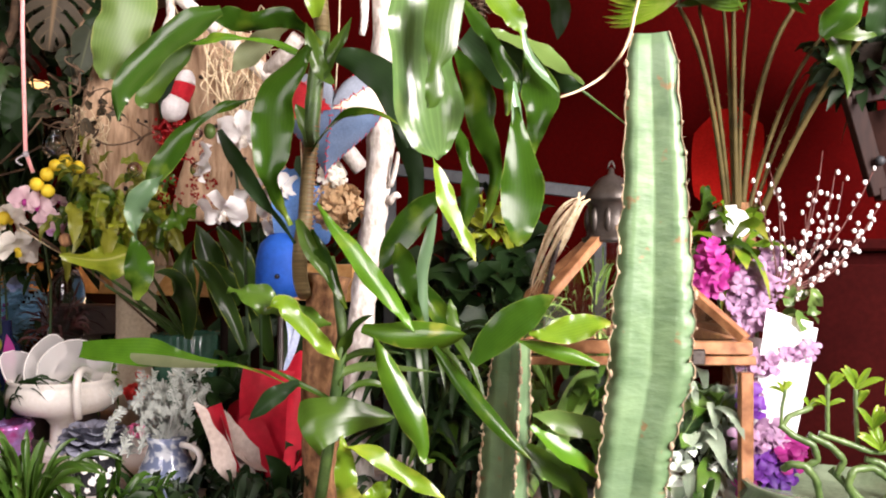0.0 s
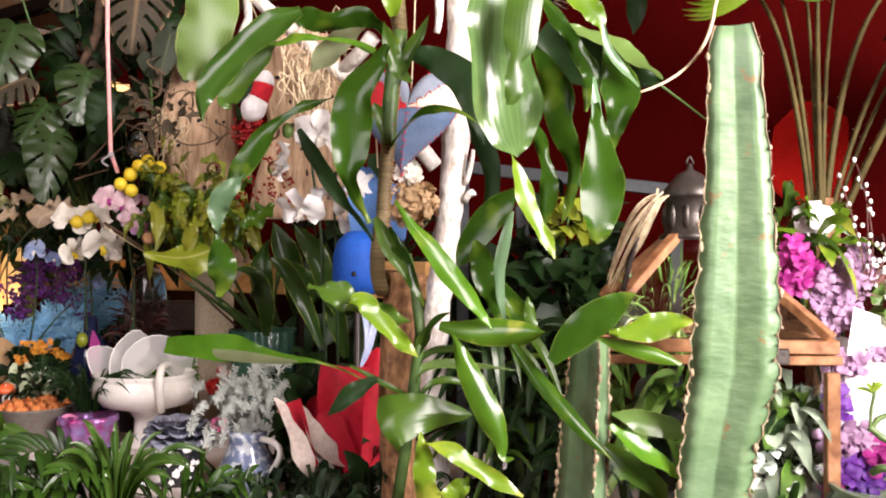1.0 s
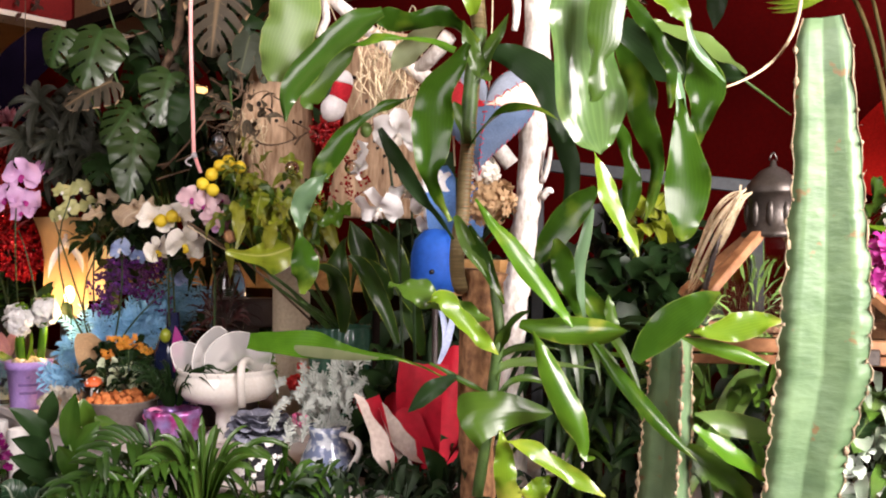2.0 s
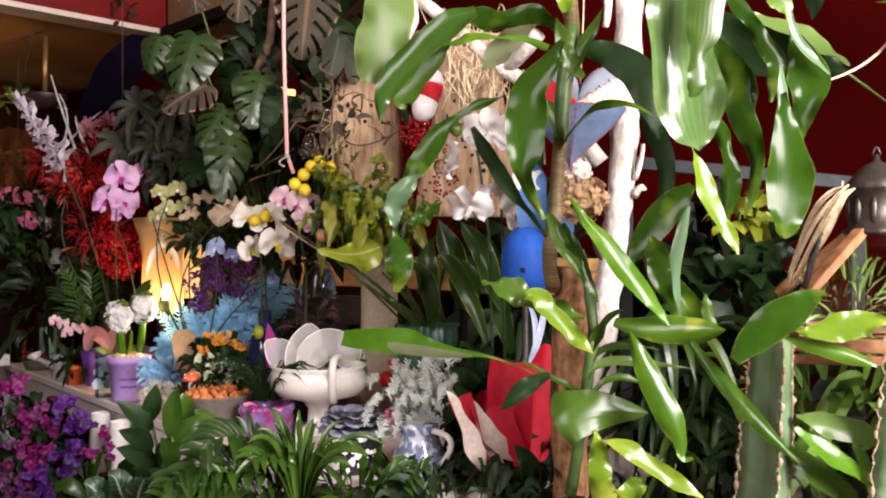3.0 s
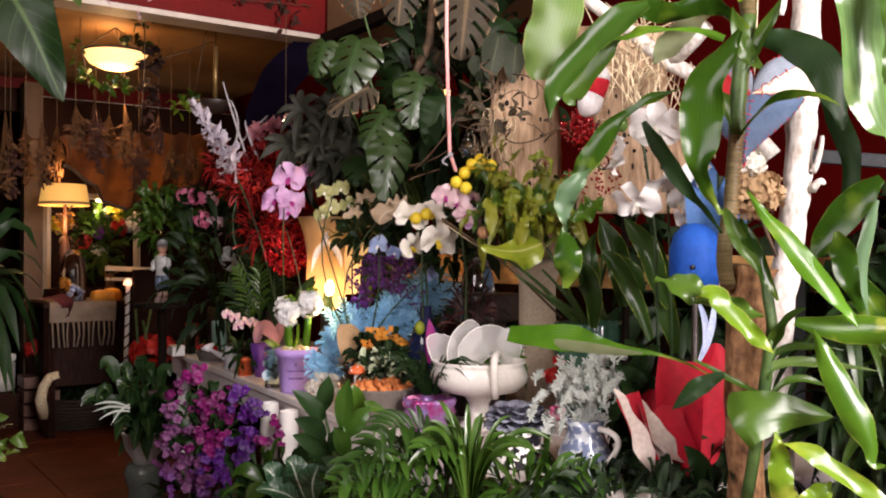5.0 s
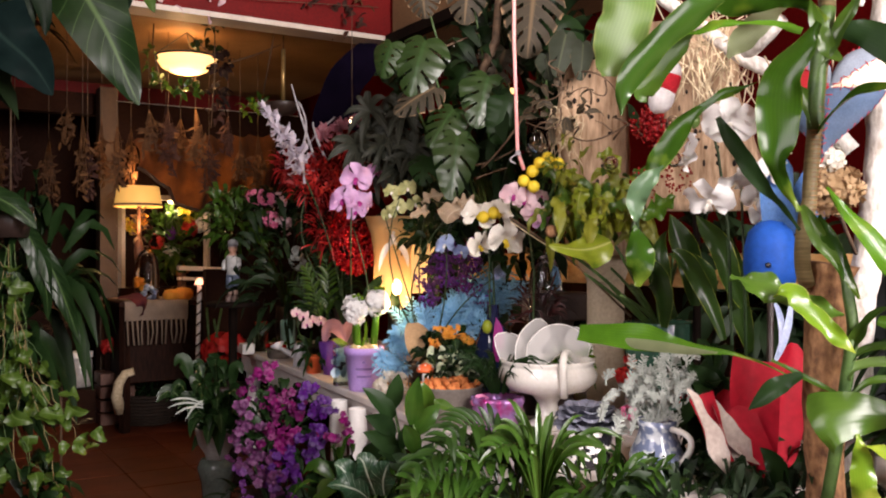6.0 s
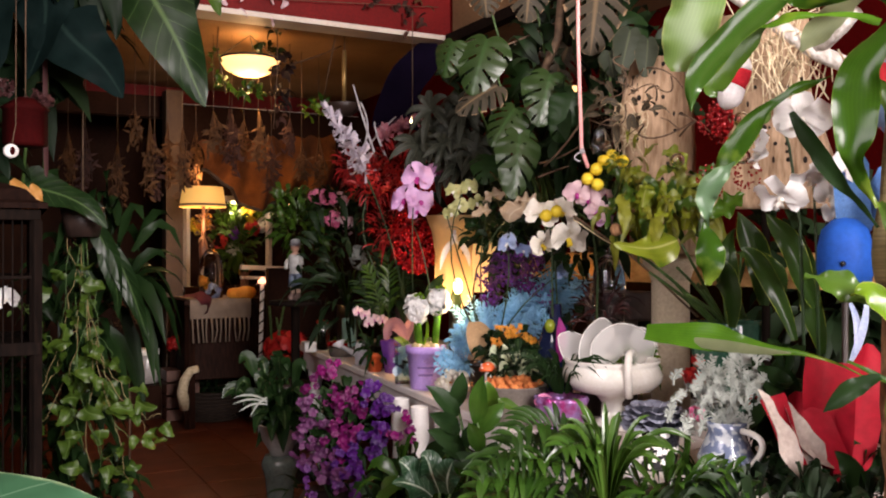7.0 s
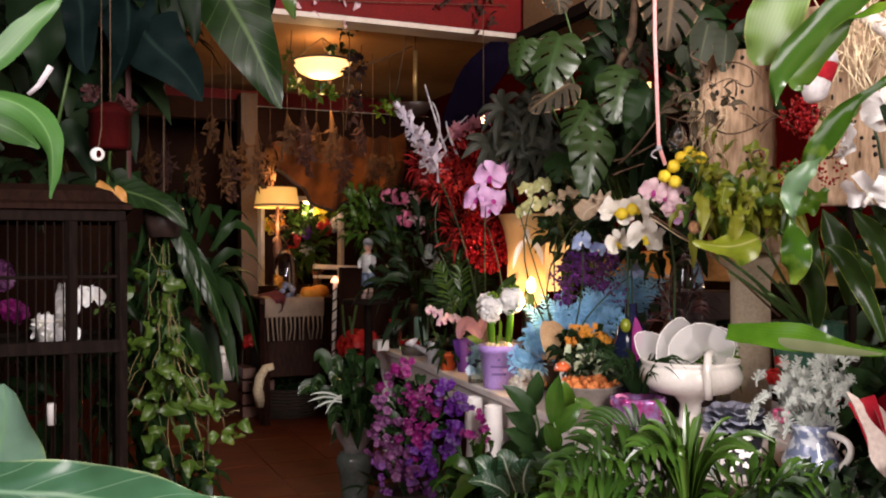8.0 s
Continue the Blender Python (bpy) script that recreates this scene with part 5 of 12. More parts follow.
# blue dyed feathery foliage with violet statice
f_at = Vector((-1.596, 2.718, 0.555))
bf = thing("flower_arrangement", f_at, "sky blue dyed feathery foliage with dark violet statice", "flowers")
pot(bf, f_at, 0.06, 0.10, DARKBOX)
r = random.Random(21)
g = Geo()
f0 = f_at + Vector((0, 0, 0.09))
for q, n in (((-1.633, 2.624, 0.757), 9), ((-1.633, 2.564, 0.667), 7), ((-1.584, 2.718, 0.801), 9), ((-1.503, 2.773, 0.781), 8), ((-1.459, 2.864, 0.826), 9), ((-1.412, 2.957, 0.884), 10), ((-1.363, 3.050, 0.881), 9), ((-1.530, 2.695, 0.737), 8), ((-1.422, 2.829, 0.751), 7), ((-1.656, 2.729, 0.827), 8), ((-1.387, 2.974, 0.813), 8), ((-1.438, 2.842, 0.927), 9), ((-1.392, 2.909, 0.966), 9), ((-1.444, 2.692, 0.856), 9), ((-1.522, 2.639, 0.837), 8), ((-1.343, 2.943, 0.945), 8), ((-1.381, 2.735, 0.846), 8)):
    for k in range(n):
        e = Vector(q) + jit(r, 0.05)
        frond(g, f0.lerp(e, 0.35), f0.lerp(e, 0.65) + jit(r, 0.03), e, 14, 0.040, 0.0062, (0.3, -0.8, 0.5), r.randint(0, 999), 0.1, 0.1)
part("foliage", g, LEAF_BLUE, bf, "sky blue dyed feathery foliage")
for q, n in (((-1.507, 2.673, 0.998), 18), ((-1.468, 2.724, 1.036), 18), ((-1.425, 2.766, 1.003), 18), ((-1.522, 2.639, 0.894), 14), ((-1.436, 2.722, 0.940), 14), ((-1.466, 2.653, 0.961), 14), ((-1.408, 2.776, 1.065), 10), ((-1.530, 2.634, 0.951), 8), ((-1.381, 2.735, 0.893), 6)):
    lumps(bf, "statice", q, (0.045, 0.04, 0.042), n * 3, 0.0055, P_PLUM, n + 3, "", 0.35)
    florets(bf, "statice", q, (0.045, 0.04, 0.042), n * 3, 0.013, P_VIOLET if n % 4 else P_PLUM, n)
stems(bf, f0, [(-1.525, 2.697, 0.949), (-1.457, 2.768, 0.948), (-1.389, 2.851, 0.986)], 0.004, 0.002, STEM_DK)
# orange kalanchoe in a paper cone
k_at = Vector((-1.410, 2.532, 0.555))
ka = thing("potted_plant", k_at, "orange kalanchoe wrapped in tan paper", "plant")
pot(ka, k_at, 0.05, 0.09, POT_CLAY)
spray(ka, "foliage", (-1.408, 2.548, 0.710), (0.08, 0.06, 0.05), 90, 0.06, 0.03, LEAF_DARK, 6, "oval")
for i, q in enumerate(((-1.421, 2.515, 0.790), (-1.384, 2.540, 0.793), (-1.353, 2.537, 0.768), (-1.381, 2.493, 0.776), (-1.418, 2.468, 0.753), (-1.335, 2.549, 0.756))):
    florets(ka, "flower", q, (0.024, 0.02, 0.012), 16, 0.016, P_ORANGE, i, 4, (0.4, -0.7, 0.7))
leaf(ka, (-1.487, 2.567, 0.676), (-1.514, 2.548, 0.750), (-1.500, 2.533, 0.807), 0.09, surface("tan_paper", (0.42, 0.25, 0.12), (0.58, 0.38, 0.2), 0.7, 0, 10, 150, 0.2), (0.4, -0.9, 0.1), 0.2, "blunt", 0, 0, 8, "wrapper")
# planter box with variegated plants and a toy mushroom
t_at = Vector((-1.260, 2.254, 0.555))
tr = thing("planter", t_at, "grey-brown oval planter with variegated plants and orange bark", "planter")
g = Geo()
g.lathe(t_at, [(0, 0), (0.085, 0), (0.095, 0.10), (0.10, 0.105), (0.092, 0.105), (0.085, 0.09)], 24)
part("bowl", g, GREYPLANTER, tr)
lumps(tr, "bark", t_at + Vector((0, 0, 0.105)), (0.085, 0.085, 0.012), 70, 0.011, surface("orange_bark", (0.45, 0.10, 0.02), (0.70, 0.25, 0.07), 0.8, 0, 40, 200, 0.4), 3, "", 0.4)
spray(tr, "foliage", (-1.283, 2.343, 0.696), (0.075, 0.06, 0.05), 110, 0.045, 0.022, LEAF_STRIPE, 9, "oval")
spray(tr, "foliage", (-1.312, 2.347, 0.702), (0.07, 0.06, 0.045), 60, 0.04, 0.02, leafy("variegated_leaf", (0.20, 0.30, 0.14), (0.60, 0.66, 0.45), 0.5), 19, "oval")
m_at = Vector((-1.348, 2.274, 0.676))
mu = thing("toy_mushroom", m_at, "small orange toy mushroom with white dots stuck in the planter", "ornament")
g = Geo()
g.lathe(m_at, [(0, -0.03), (0.009, -0.03), (0.010, 0.0), (0.007, 0.02), (0, 0.02)], 12)
part("stalk", g, WHITE_PAINT, mu)
g = Geo()
g.lathe(m_at, [(0.006, 0.014), (0.026, 0.014), (0.025, 0.022), (0.017, 0.034), (0.006, 0.039), (0, 0.04)], 16)
cap = part("cap", g, ORANGE_POT, mu)
g = Geo()
for a, h, rr_ in ((0.2, 0.026, 0.0225), (1.4, 0.031, 0.019), (2.6, 0.026, 0.0225), (3.7, 0.031, 0.019), (4.4, 0.024, 0.024), (5.2, 0.034, 0.015)):
    g.blob(m_at + Vector((math.cos(a) * rr_, math.sin(a) * rr_, h)), 0.0032, 6, 4)
part("dot", g, WHITE_PAINT, cap)
# cream roses
ro = thing("rose_posy", (-1.627, 2.552, 0.555), "low posy of cream fabric roses", "flowers")
for i, q in enumerate(((-1.630, 2.494, 0.603), (-1.581, 2.527, 0.624), (-1.626, 2.544, 0.624), (-1.557, 2.495, 0.598), (-1.584, 2.476, 0.587))):
    florets(ro, "rose", q, (0.016, 0.016, 0.014), 14, 0.036, P_CREAM, i, 4)
florets(ro, "petal", (-1.606, 2.534, 0.597), (0.06, 0.05, 0.015), 20, 0.03, P_ORANGE, 8, 3)
# pink foil pot with dark grass
s_at = Vector((-1.088, 2.204, 0.555))
fo = thing("potted_grass", s_at, "dark fine-leaved grass in a pink iridescent foil pot with ribbon", "plant")
g = Geo()
g.lathe(s_at, [(0, 0), (0.06, 0), (0.068, 0.02), (0.063, 0.035), (0.071, 0.05), (0.065, 0.066), (0.073, 0.08), (0.069, 0.092), (0.06, 0.09), (0.055, 0.075)], 44, 0.06, 11)
ft = part("pot", g, FOIL, fo)
g = Geo()
for e0, e1, e2 in (((-1.116, 2.203, 0.638), (-1.130, 2.181, 0.648), (-1.150, 2.168, 0.636)), ((-1.150, 2.168, 0.636), (-1.136, 2.165, 0.626), (-1.115, 2.192, 0.639)), ((-1.117, 2.190, 0.636), (-1.126, 2.172, 0.617), (-1.139, 2.151, 0.607))):
    g.blade(Vector(e0), Vector(e1), Vector(e2), 0.011, (0.3, -0.6, 0.75), 0.1, "strap", 0.2, 0, 10, 3)
part("ribbon", g, FOIL_RIM, ft)
r, g = random.Random(5), Geo()
for i in range(90):
    a = r.uniform(0, 6.283)
    d = Vector((math.cos(a), math.sin(a), 0))
    L = r.uniform(0.08, 0.16)
    b0 = s_at + Vector((0, 0, 0.10)) + d * 0.02
    g.blade(b0, b0 + d * L * 0.35 + Vector((0, 0, L * 0.62)), b0 + d * L * r.uniform(0.6, 1.0) + Vector((0, 0, L * r.uniform(0.3, 0.85))), 0.005, (0, -1, 0.3), 0.3, "strap", 0, 0, 6, 2)
part("grass", g, LEAF_DARK, fo)
# dark blue bottle with a maroon feather
d_at = Vector((-1.246, 2.540, 0.555))
bo = thing("bottle", d_at, "dark blue bottle with a maroon feather and a green bud", "bottle")
g = Geo()
g.lathe(d_at, [(0, 0), (0.05, 0), (0.055, 0.06), (0.055, 0.2), (0.04, 0.25), (0.02, 0.27), (0.018, 0.32), (0, 0.32)], 18)
part("glass", g, surface("dark_blue_glass", (0.008, 0.012, 0.04), (0.02, 0.03, 0.08), 0.08, 0, 5, 50, 0), bo)
leaf(bo, (-1.204, 2.470, 0.705), (-1.191, 2.454, 0.775), (-1.197, 2.450, 0.842), 0.034, P_MAG, (0.4, -0.9, 0), 0.3, "lance", 0, 0, 10, "feather")
g = Geo()
g.blob((-1.228, 2.452, 0.813), (0.017, 0.017, 0.022))
part("bud", g, LEAF_YELLOW, bo)

# cream footed bowl with a handle, tulle bow
u_at = Vector((-0.977, 2.295, 0.555))
urn = thing("footed_bowl", u_at, "cream glazed footed bowl with a tall arched handle", "bowl")
g = Geo()
g.lathe(u_at, [(0, 0), (0.07, 0), (0.072, 0.012), (0.03, 0.03), (0.028, 0.07), (0.045, 0.092), (0.11, 0.108), (0.134, 0.130), (0.138, 0.150), (0.128, 0.170), (0.124, 0.178), (0.132, 0.186), (0.128, 0.190), (0.118, 0.184), (0.112, 0.15), (0, 0.13)], 40)
part("bowl", g, WHITE_CER, urn)
g = Geo()
g.tube(arc((-0.894, 2.191, 0.659), (-0.892, 2.176, 0.720), (-0.894, 2.184, 0.752), 6) + arc((-0.898, 2.200, 0.764), (-0.916, 2.279, 0.767), (-0.937, 2.373, 0.748), 6) + arc((-0.940, 2.395, 0.736), (-0.950, 2.437, 0.717), (-0.957, 2.457, 0.694), 4), 0.0105, 10)
part("handle", g, WHITE_CER, urn)
TULLE, nt_, b_, o_ = _base("white_tulle")
b_.inputs["Base Color"].default_value = (0.82, 0.80, 0.77, 1)
b_.inputs["Roughness"].default_value = 0.8
_tr = nt_.nodes.new("ShaderNodeBsdfTransparent")
_mx = nt_.nodes.new("ShaderNodeMixShader")
_mx.inputs[0].default_value = 0.40
nt_.links.new(_tr.outputs[0], _mx.inputs[1])
nt_.links.new(b_.outputs[0], _mx.inputs[2])
nt_.links.new(_mx.outputs[0], o_.inputs[0])
bow = thing("bow", (-0.990, 2.349, 0.708), "stiff white tulle bow tucked into the bowl", "bow")
for a, m, b, w in (((-1.034, 2.295, 0.703), (-1.080, 2.288, 0.755), (-1.096, 2.301, 0.812), 0.078), ((-1.015, 2.284, 0.706), (-1.027, 2.275, 0.782), (-0.993, 2.346, 0.828), 0.070), ((-1.014, 2.260, 0.709), (-0.951, 2.279, 0.801), (-0.906, 2.406, 0.731), 0.084), ((-0.996, 2.321, 0.695), (-0.938, 2.433, 0.726), (-0.959, 2.467, 0.818), 0.072)):
    g = Geo()
    g.blade(a, m, b, w, (0.5, -0.85, 0.15), 0.25, "blunt", 0.05, 0, 14, 6)
    lp = part("loop", g, TULLE, bow)
    k = 7
    g2 = Geo()
    for col in (0, 6):
        g2.tube([g.v[i * k + col] for i in range(15)], 0.0016, 5)
    part("hem", g2, WHITE_PAINT, lp)
spray(urn, "foliage", (-0.949, 2.402, 0.721), (0.06, 0.06, 0.015), 26, 0.055, 0.032, LEAF_FRESH, 4, "oval")

# black and white flowered pot with grey-blue rosette
n_at = Vector((-0.745, 1.909, 0.555))
fp = thing("potted_plant", foot(n_at, BZ), "grey-blue cabbage rosette in a black pot with white flowers", "plant")
n_at = foot(n_at, BZ)
g = Geo()
g.lathe(n_at, [(0, 0), (0.044, 0), (0.052, 0.02), (0.057, 0.07), (0.053, 0.092), (0.058, 0.097), (0.052, 0.099), (0.045, 0.088)], 30)
bk = part("pot", g, BLACKPOT, fp)
r, g = random.Random(3), Geo()
for i in range(90):
    a, z = r.uniform(0, 6.283), r.uniform(0.012, 0.084)
    d = Vector((math.cos(a), math.sin(a), 0))
    rad = 0.0525 + 0.0045 * min(1.0, max(0.0, (z - 0.02) / 0.05))
    c = n_at + d * (rad + 0.0015) + Vector((0, 0, z))
    x, y = Vector((-d.y, d.x, 0)), Vector((0, 0, 1))
    for k in range(5):
        b = k * 1.2566 + i
        q = x * math.cos(b) + y * math.sin(b)
        g.blade(c, c + q * 0.0036, c + q * 0.007, 0.0052, d, 0, "petal", 0, 0, 3, 2)
part("flower_print", g, WHITE_PAINT, bk)
CABB = leafy("grey_blue_rosette", (0.11, 0.115, 0.16), (0.24, 0.25, 0.32), 0.7, 5, 0.3, (0.45, 0.48, 0.55))
for ring, n, L in ((0, 5, 0.03), (1, 7, 0.045), (2, 9, 0.056), (3, 12, 0.064), (4, 12, 0.068)):
    for k in range(n):
        a = 6.283 * k / n + ring * 0.5
        d = Vector((math.cos(a), math.sin(a), 0))
        b0 = n_at + Vector((0, 0, 0.105 - ring * 0.006)) + d * 0.008
        leaf(fp, b0, b0 + d * L * 0.6 + Vector((0, 0, L * (0.9 - ring * 0.17))), b0 + d * L + Vector((0, 0, L * (1.15 - ring * 0.26))), L * 0.95, CABB, d * -0.4 + Vector((0, 0, 1)), 0.2, "petal", 0.12, 0, 6)

# silver dusty miller in a blue and white jug, red blooms
y_at = foot((-0.579, 1.880, 0.549), BZ)
jg = thing("jug", y_at, "white ceramic jug with blue painted pattern", "jug")
BLUEWHITE, nt_, b_, o_ = _base("blue_and_white_glaze")
_r = _ramp(nt_, _noise(nt_, 55, 5).outputs[0], [(0.44, (0.46, 0.49, 0.52)), (0.53, (0.13, 0.16, 0.25))])
nt_.links.new(_r.outputs[0], b_.inputs["Base Color"])
b_.inputs["Roughness"].default_value = 0.15
g = Geo()
g.lathe(y_at, [(0, 0), (0.045, 0), (0.058, 0.02), (0.06, 0.05), (0.044, 0.085), (0.038, 0.105), (0.046, 0.125), (0.042, 0.125), (0.034, 0.105)], 28)
part("body", g, BLUEWHITE, jg)
stalk(jg, arc(y_at + Vector((0.036, -0.025, 0.11)), y_at + Vector((0.08, -0.04, 0.09)), y_at + Vector((0.052, -0.025, 0.035)), 10), 0.007, 0.007, WHITE_CER, "handle", "", 8)
q_at = y_at + Vector((0, 0, 0.12))
dm = thing("silver_plant", q_at, "silvery dusty miller with felted lobed leaves standing in the jug", "plant")
r = random.Random(8)
st = Geo()
g = Geo()
for q, n in (((-0.605, 1.910, 0.772), 16), ((-0.574, 1.955, 0.788), 14), ((-0.624, 1.896, 0.737), 14), ((-0.581, 1.902, 0.734), 16), ((-0.600, 1.913, 0.695), 12), ((-0.555, 1.968, 0.775), 10), ((-0.639, 1.886, 0.743), 8)):
    for k in range(int(n * 1.0)):
        e = Vector(q) + jit(r, 0.05)
        b0 = e + Vector((0, 0, -0.035)) + jit(r, 0.02)
        frond(g, b0, (b0 + e) * 0.5 + jit(r, 0.008), e, 8, 0.017, 0.0034, (0.2, -0.9, 0.5), r.randint(0, 999), 0.1, 0.2)
    st.tube(arc(q_at, (Vector(q) + q_at) * 0.5 + jit(r, 0.02), q, 6), 0.003, 5)
part("foliage", g, LEAF_GREY, dm)
part("stem", st, LEAF_GREY, dm)
florets(dm, "flower", (-0.657, 1.898, 0.766), (0.018, 0.015, 0.012), 14, 0.03, P_RED, 3, 5)
florets(dm, "flower", (-0.639, 1.862, 0.693), (0.012, 0.012, 0.012), 8, 0.026, P_HPINK, 3, 5)
florets(dm, "flower", (-0.657, 1.947, 0.795), (0.01, 0.01, 0.01), 6, 0.02, P_RED, 4, 5)

arched_leaf(dm, ((-0.533, 1.972, 0.787), (-0.508, 1.978, 0.766), (-0.487, 1.983, 0.731), (-0.471, 1.987, 0.692), (-0.464, 1.989, 0.647)), (0.010, 0.052, 0.075, 0.080, 0.060), LEAF_DARK, (0.1, -0.95, 0.2), 0.2, 0.15)

# bouquet in cream and red paper
x_at = foot((-0.397, 2.006, 0.555), BZ)
bq = thing("bouquet", x_at, "rose bouquet wrapped in cream and bright red paper", "bouquet")
REDPAPER = surface("red_wrapping_paper", (0.29, 0.003, 0.012), (0.42, 0.010, 0.024), 0.6, 0, 7, 60, 0.2, 0.0, 0.2)
CREAMPAPER = surface("cream_wrapping_paper", (0.36, 0.29, 0.25), (0.50, 0.42, 0.37), 0.8, 0, 10, 100, 0.15)
for a, m, b, w, mat, f, fold, shp in (
        ((-0.384, 1.913, 0.541), (-0.379, 1.903, 0.689), (-0.377, 1.926, 0.810), 0.112, REDPAPER, (0.1, -1, 0.15), 0.4, "sheet"), ((-0.369, 1.953, 0.533), (-0.332, 1.971, 0.699), (-0.314, 2.002, 0.844), 0.087, REDPAPER, (0.6, -0.9, 0.1), 0.3, "blunt"),
        ((-0.369, 1.886, 0.559), (-0.373, 1.873, 0.631), (-0.417, 1.873, 0.720), 0.070, REDPAPER, (-0.2, -1, 0.15), 0.2, "blunt"),
        ((-0.364, 1.889, 0.605), (-0.425, 1.847, 0.665), (-0.463, 1.861, 0.739), 0.047, CREAMPAPER, (0.9, -0.5, 0.2), 0.5, "blunt"), ((-0.393, 1.853, 0.575), (-0.418, 1.840, 0.616), (-0.439, 1.840, 0.648), 0.039, CREAMPAPER, (0.6, -0.7, 0.4), 0.7, "blunt"), ((-0.418, 1.952, 0.562), (-0.442, 1.962, 0.655), (-0.451, 1.979, 0.738), 0.057, REDPAPER, (0.4, -0.9, 0.3), 0.3, "blunt")):
    g = Geo()
    g.blade(a, m, b, w, f, fold, shp, 0.16, 0.3, 14, 6, 1.0)
    part("paper", g, mat, bq)
g = Geo()
g.blade((-0.421, 1.795, 0.597), (-0.452, 1.773, 0.675), (-0.497, 1.779, 0.764), 0.046, (0.9, -0.5, 0.1), 0.5, "blunt", 0.25, 0.5, 14, 6, 2.0)
part("paper", g, CREAMPAPER, bq)
g = Geo()
g.blade((-0.415, 1.829, 0.584), (-0.448, 1.828, 0.664), (-0.480, 1.827, 0.746), 0.05, (0.2, -0.9, 0.2), 0.3, "sheet", 0.2, 0.3, 12, 6, 3.0)
part("paper", g, REDPAPER, bq)
spray(bq, "foliage", (-0.485, 2.054, 0.711), (0.05, 0.05, 0.09), 40, 0.09, 0.045, LEAF_DARK, 2, "oval")
florets(bq, "rose", (-0.529, 2.024, 0.697), (0.02, 0.02, 0.02), 18, 0.04, P_RED, 9, 4)
leaf(bq, (-0.486, 2.004, 0.694), (-0.496, 2.003, 0.745), (-0.517, 2.023, 0.786), 0.089, LEAF_DARK, (0, -1, 0.1), 0.1, "oval")


# ---- behind the bench: shelf, lamp, driftwood, tall plants ----
sh = slab("shelf_unit", 1.98, 2.40, 1.55, 4.0, 0.93, 1.035, SHELF_WOOD, "honey coloured wooden shelf along the wall", "shelf")
sh["kind"] = ""
# added dark panel that puts shade below the shelf
slab("shelf_shade_panel", 2.42, 2.58, 1.6, 4.3, 0.0, 0.92, DARK_WALL, "added dark brown panel standing for the shade under the shelf", "wall")

# glass table lamp, lit
l_at = Vector((-1.898, 3.041, 0.555))
lamp = thing("table_lamp", l_at, "amber trumpet glass lamp, lit, with a silver bird finial", "lamp")
LAMP_GLASS, nt_, b_, o_ = _base("amber_lamp_glass")
b_.inputs["Base Color"].default_value = (0.50, 0.36, 0.20, 1)
b_.inputs["Roughness"].default_value = 0.35
b_.inputs["Emission Color"].default_value = (1.0, 0.55, 0.16, 1)
b_.inputs["Emission Strength"].default_value = 0.07
_t = nt_.nodes.new("ShaderNodeBsdfTranslucent")
_t.inputs[0].default_value = (0.62, 0.45, 0.26, 1)
_m2 = nt_.nodes.new("ShaderNodeMixShader")
_m2.inputs[0].default_value = 0.5
nt_.links.new(b_.outputs[0], _m2.inputs[1])
nt_.links.new(_t.outputs[0], _m2.inputs[2])
nt_.links.new(_m2.outputs[0], o_.inputs[0])
lb = Vector((-1.834, 2.935, 0.820))
lh = 165 * 3.42 / 1580
g = Geo()
g.lathe(lb, [(0.035, 0), (0.075, lh * 0.12), (0.072, lh * 0.35), (0.070, lh * 0.6), (0.082, lh * 0.82), (0.105, lh), (0.102, lh), (0.076, lh * 0.8)], 32, 0.02, 12)
part("shade", g, LAMP_GLASS, lamp, "ribbed amber glass shade")
g = Geo()
g.lathe(foot(lb, BZ), [(0, 0), (0.06, 0), (0.062, 0.015), (0.02, 0.03), (0.018, lb.z - BZ - 0.02), (0.04, lb.z - BZ + 0.02)], 20)
part("base", g, TIN, lamp)
g = Geo()
g.blob((-1.742, 2.804, 0.913), (0.018, 0.018, 0.03))
part("bulb", g, glowing("lamp_bulb", (1.0, 0.62, 0.24), 14), lamp, "lit bulb")
point("lamp_light", (-1.830, 2.937, 0.853), 4, WARM, 0.05)
point("lamp_bulb_light", (-1.700, 2.736, 0.846), 5, WARM, 0.03)
fi = thing("glass_ornament", (-1.763, 2.813, 0.985), "silver glass bird ornament hanging before the lamp", "ornament")
g = Geo()
g.blob((-1.757, 2.804, 1.089), (0.012, 0.012, 0.02))
g.blob((-1.756, 2.805, 1.113), 0.007)
part("head", g, ZINC, fi)
leaf(fi, (-1.761, 2.814, 1.078), (-1.783, 2.787, 1.047), (-1.801, 2.775, 0.969), 0.022, ZINC, (0.5, -0.85, 0), 0.4, "lance", 0, 0, 8, "wing")
leaf(fi, (-1.761, 2.814, 1.078), (-1.725, 2.827, 1.047), (-1.712, 2.836, 0.985), 0.022, ZINC, (0.5, -0.85, 0), 0.4, "lance", 0, 0, 8, "wing")

# added glowing box, standing for lamplight on the shelf behind the statice
g = Geo()
g.box((-1.793, 3.059, 0.981), (0.16, 0.05, 0.2), ROOM, 0.004)
solo("lantern", g, glowing("amber_glow", (1.0, 0.55, 0.18), 0.75), (-1.793, 3.059, 0.915), "small amber box on the shelf, glowing in place of lamplight", "lantern", smooth=False)

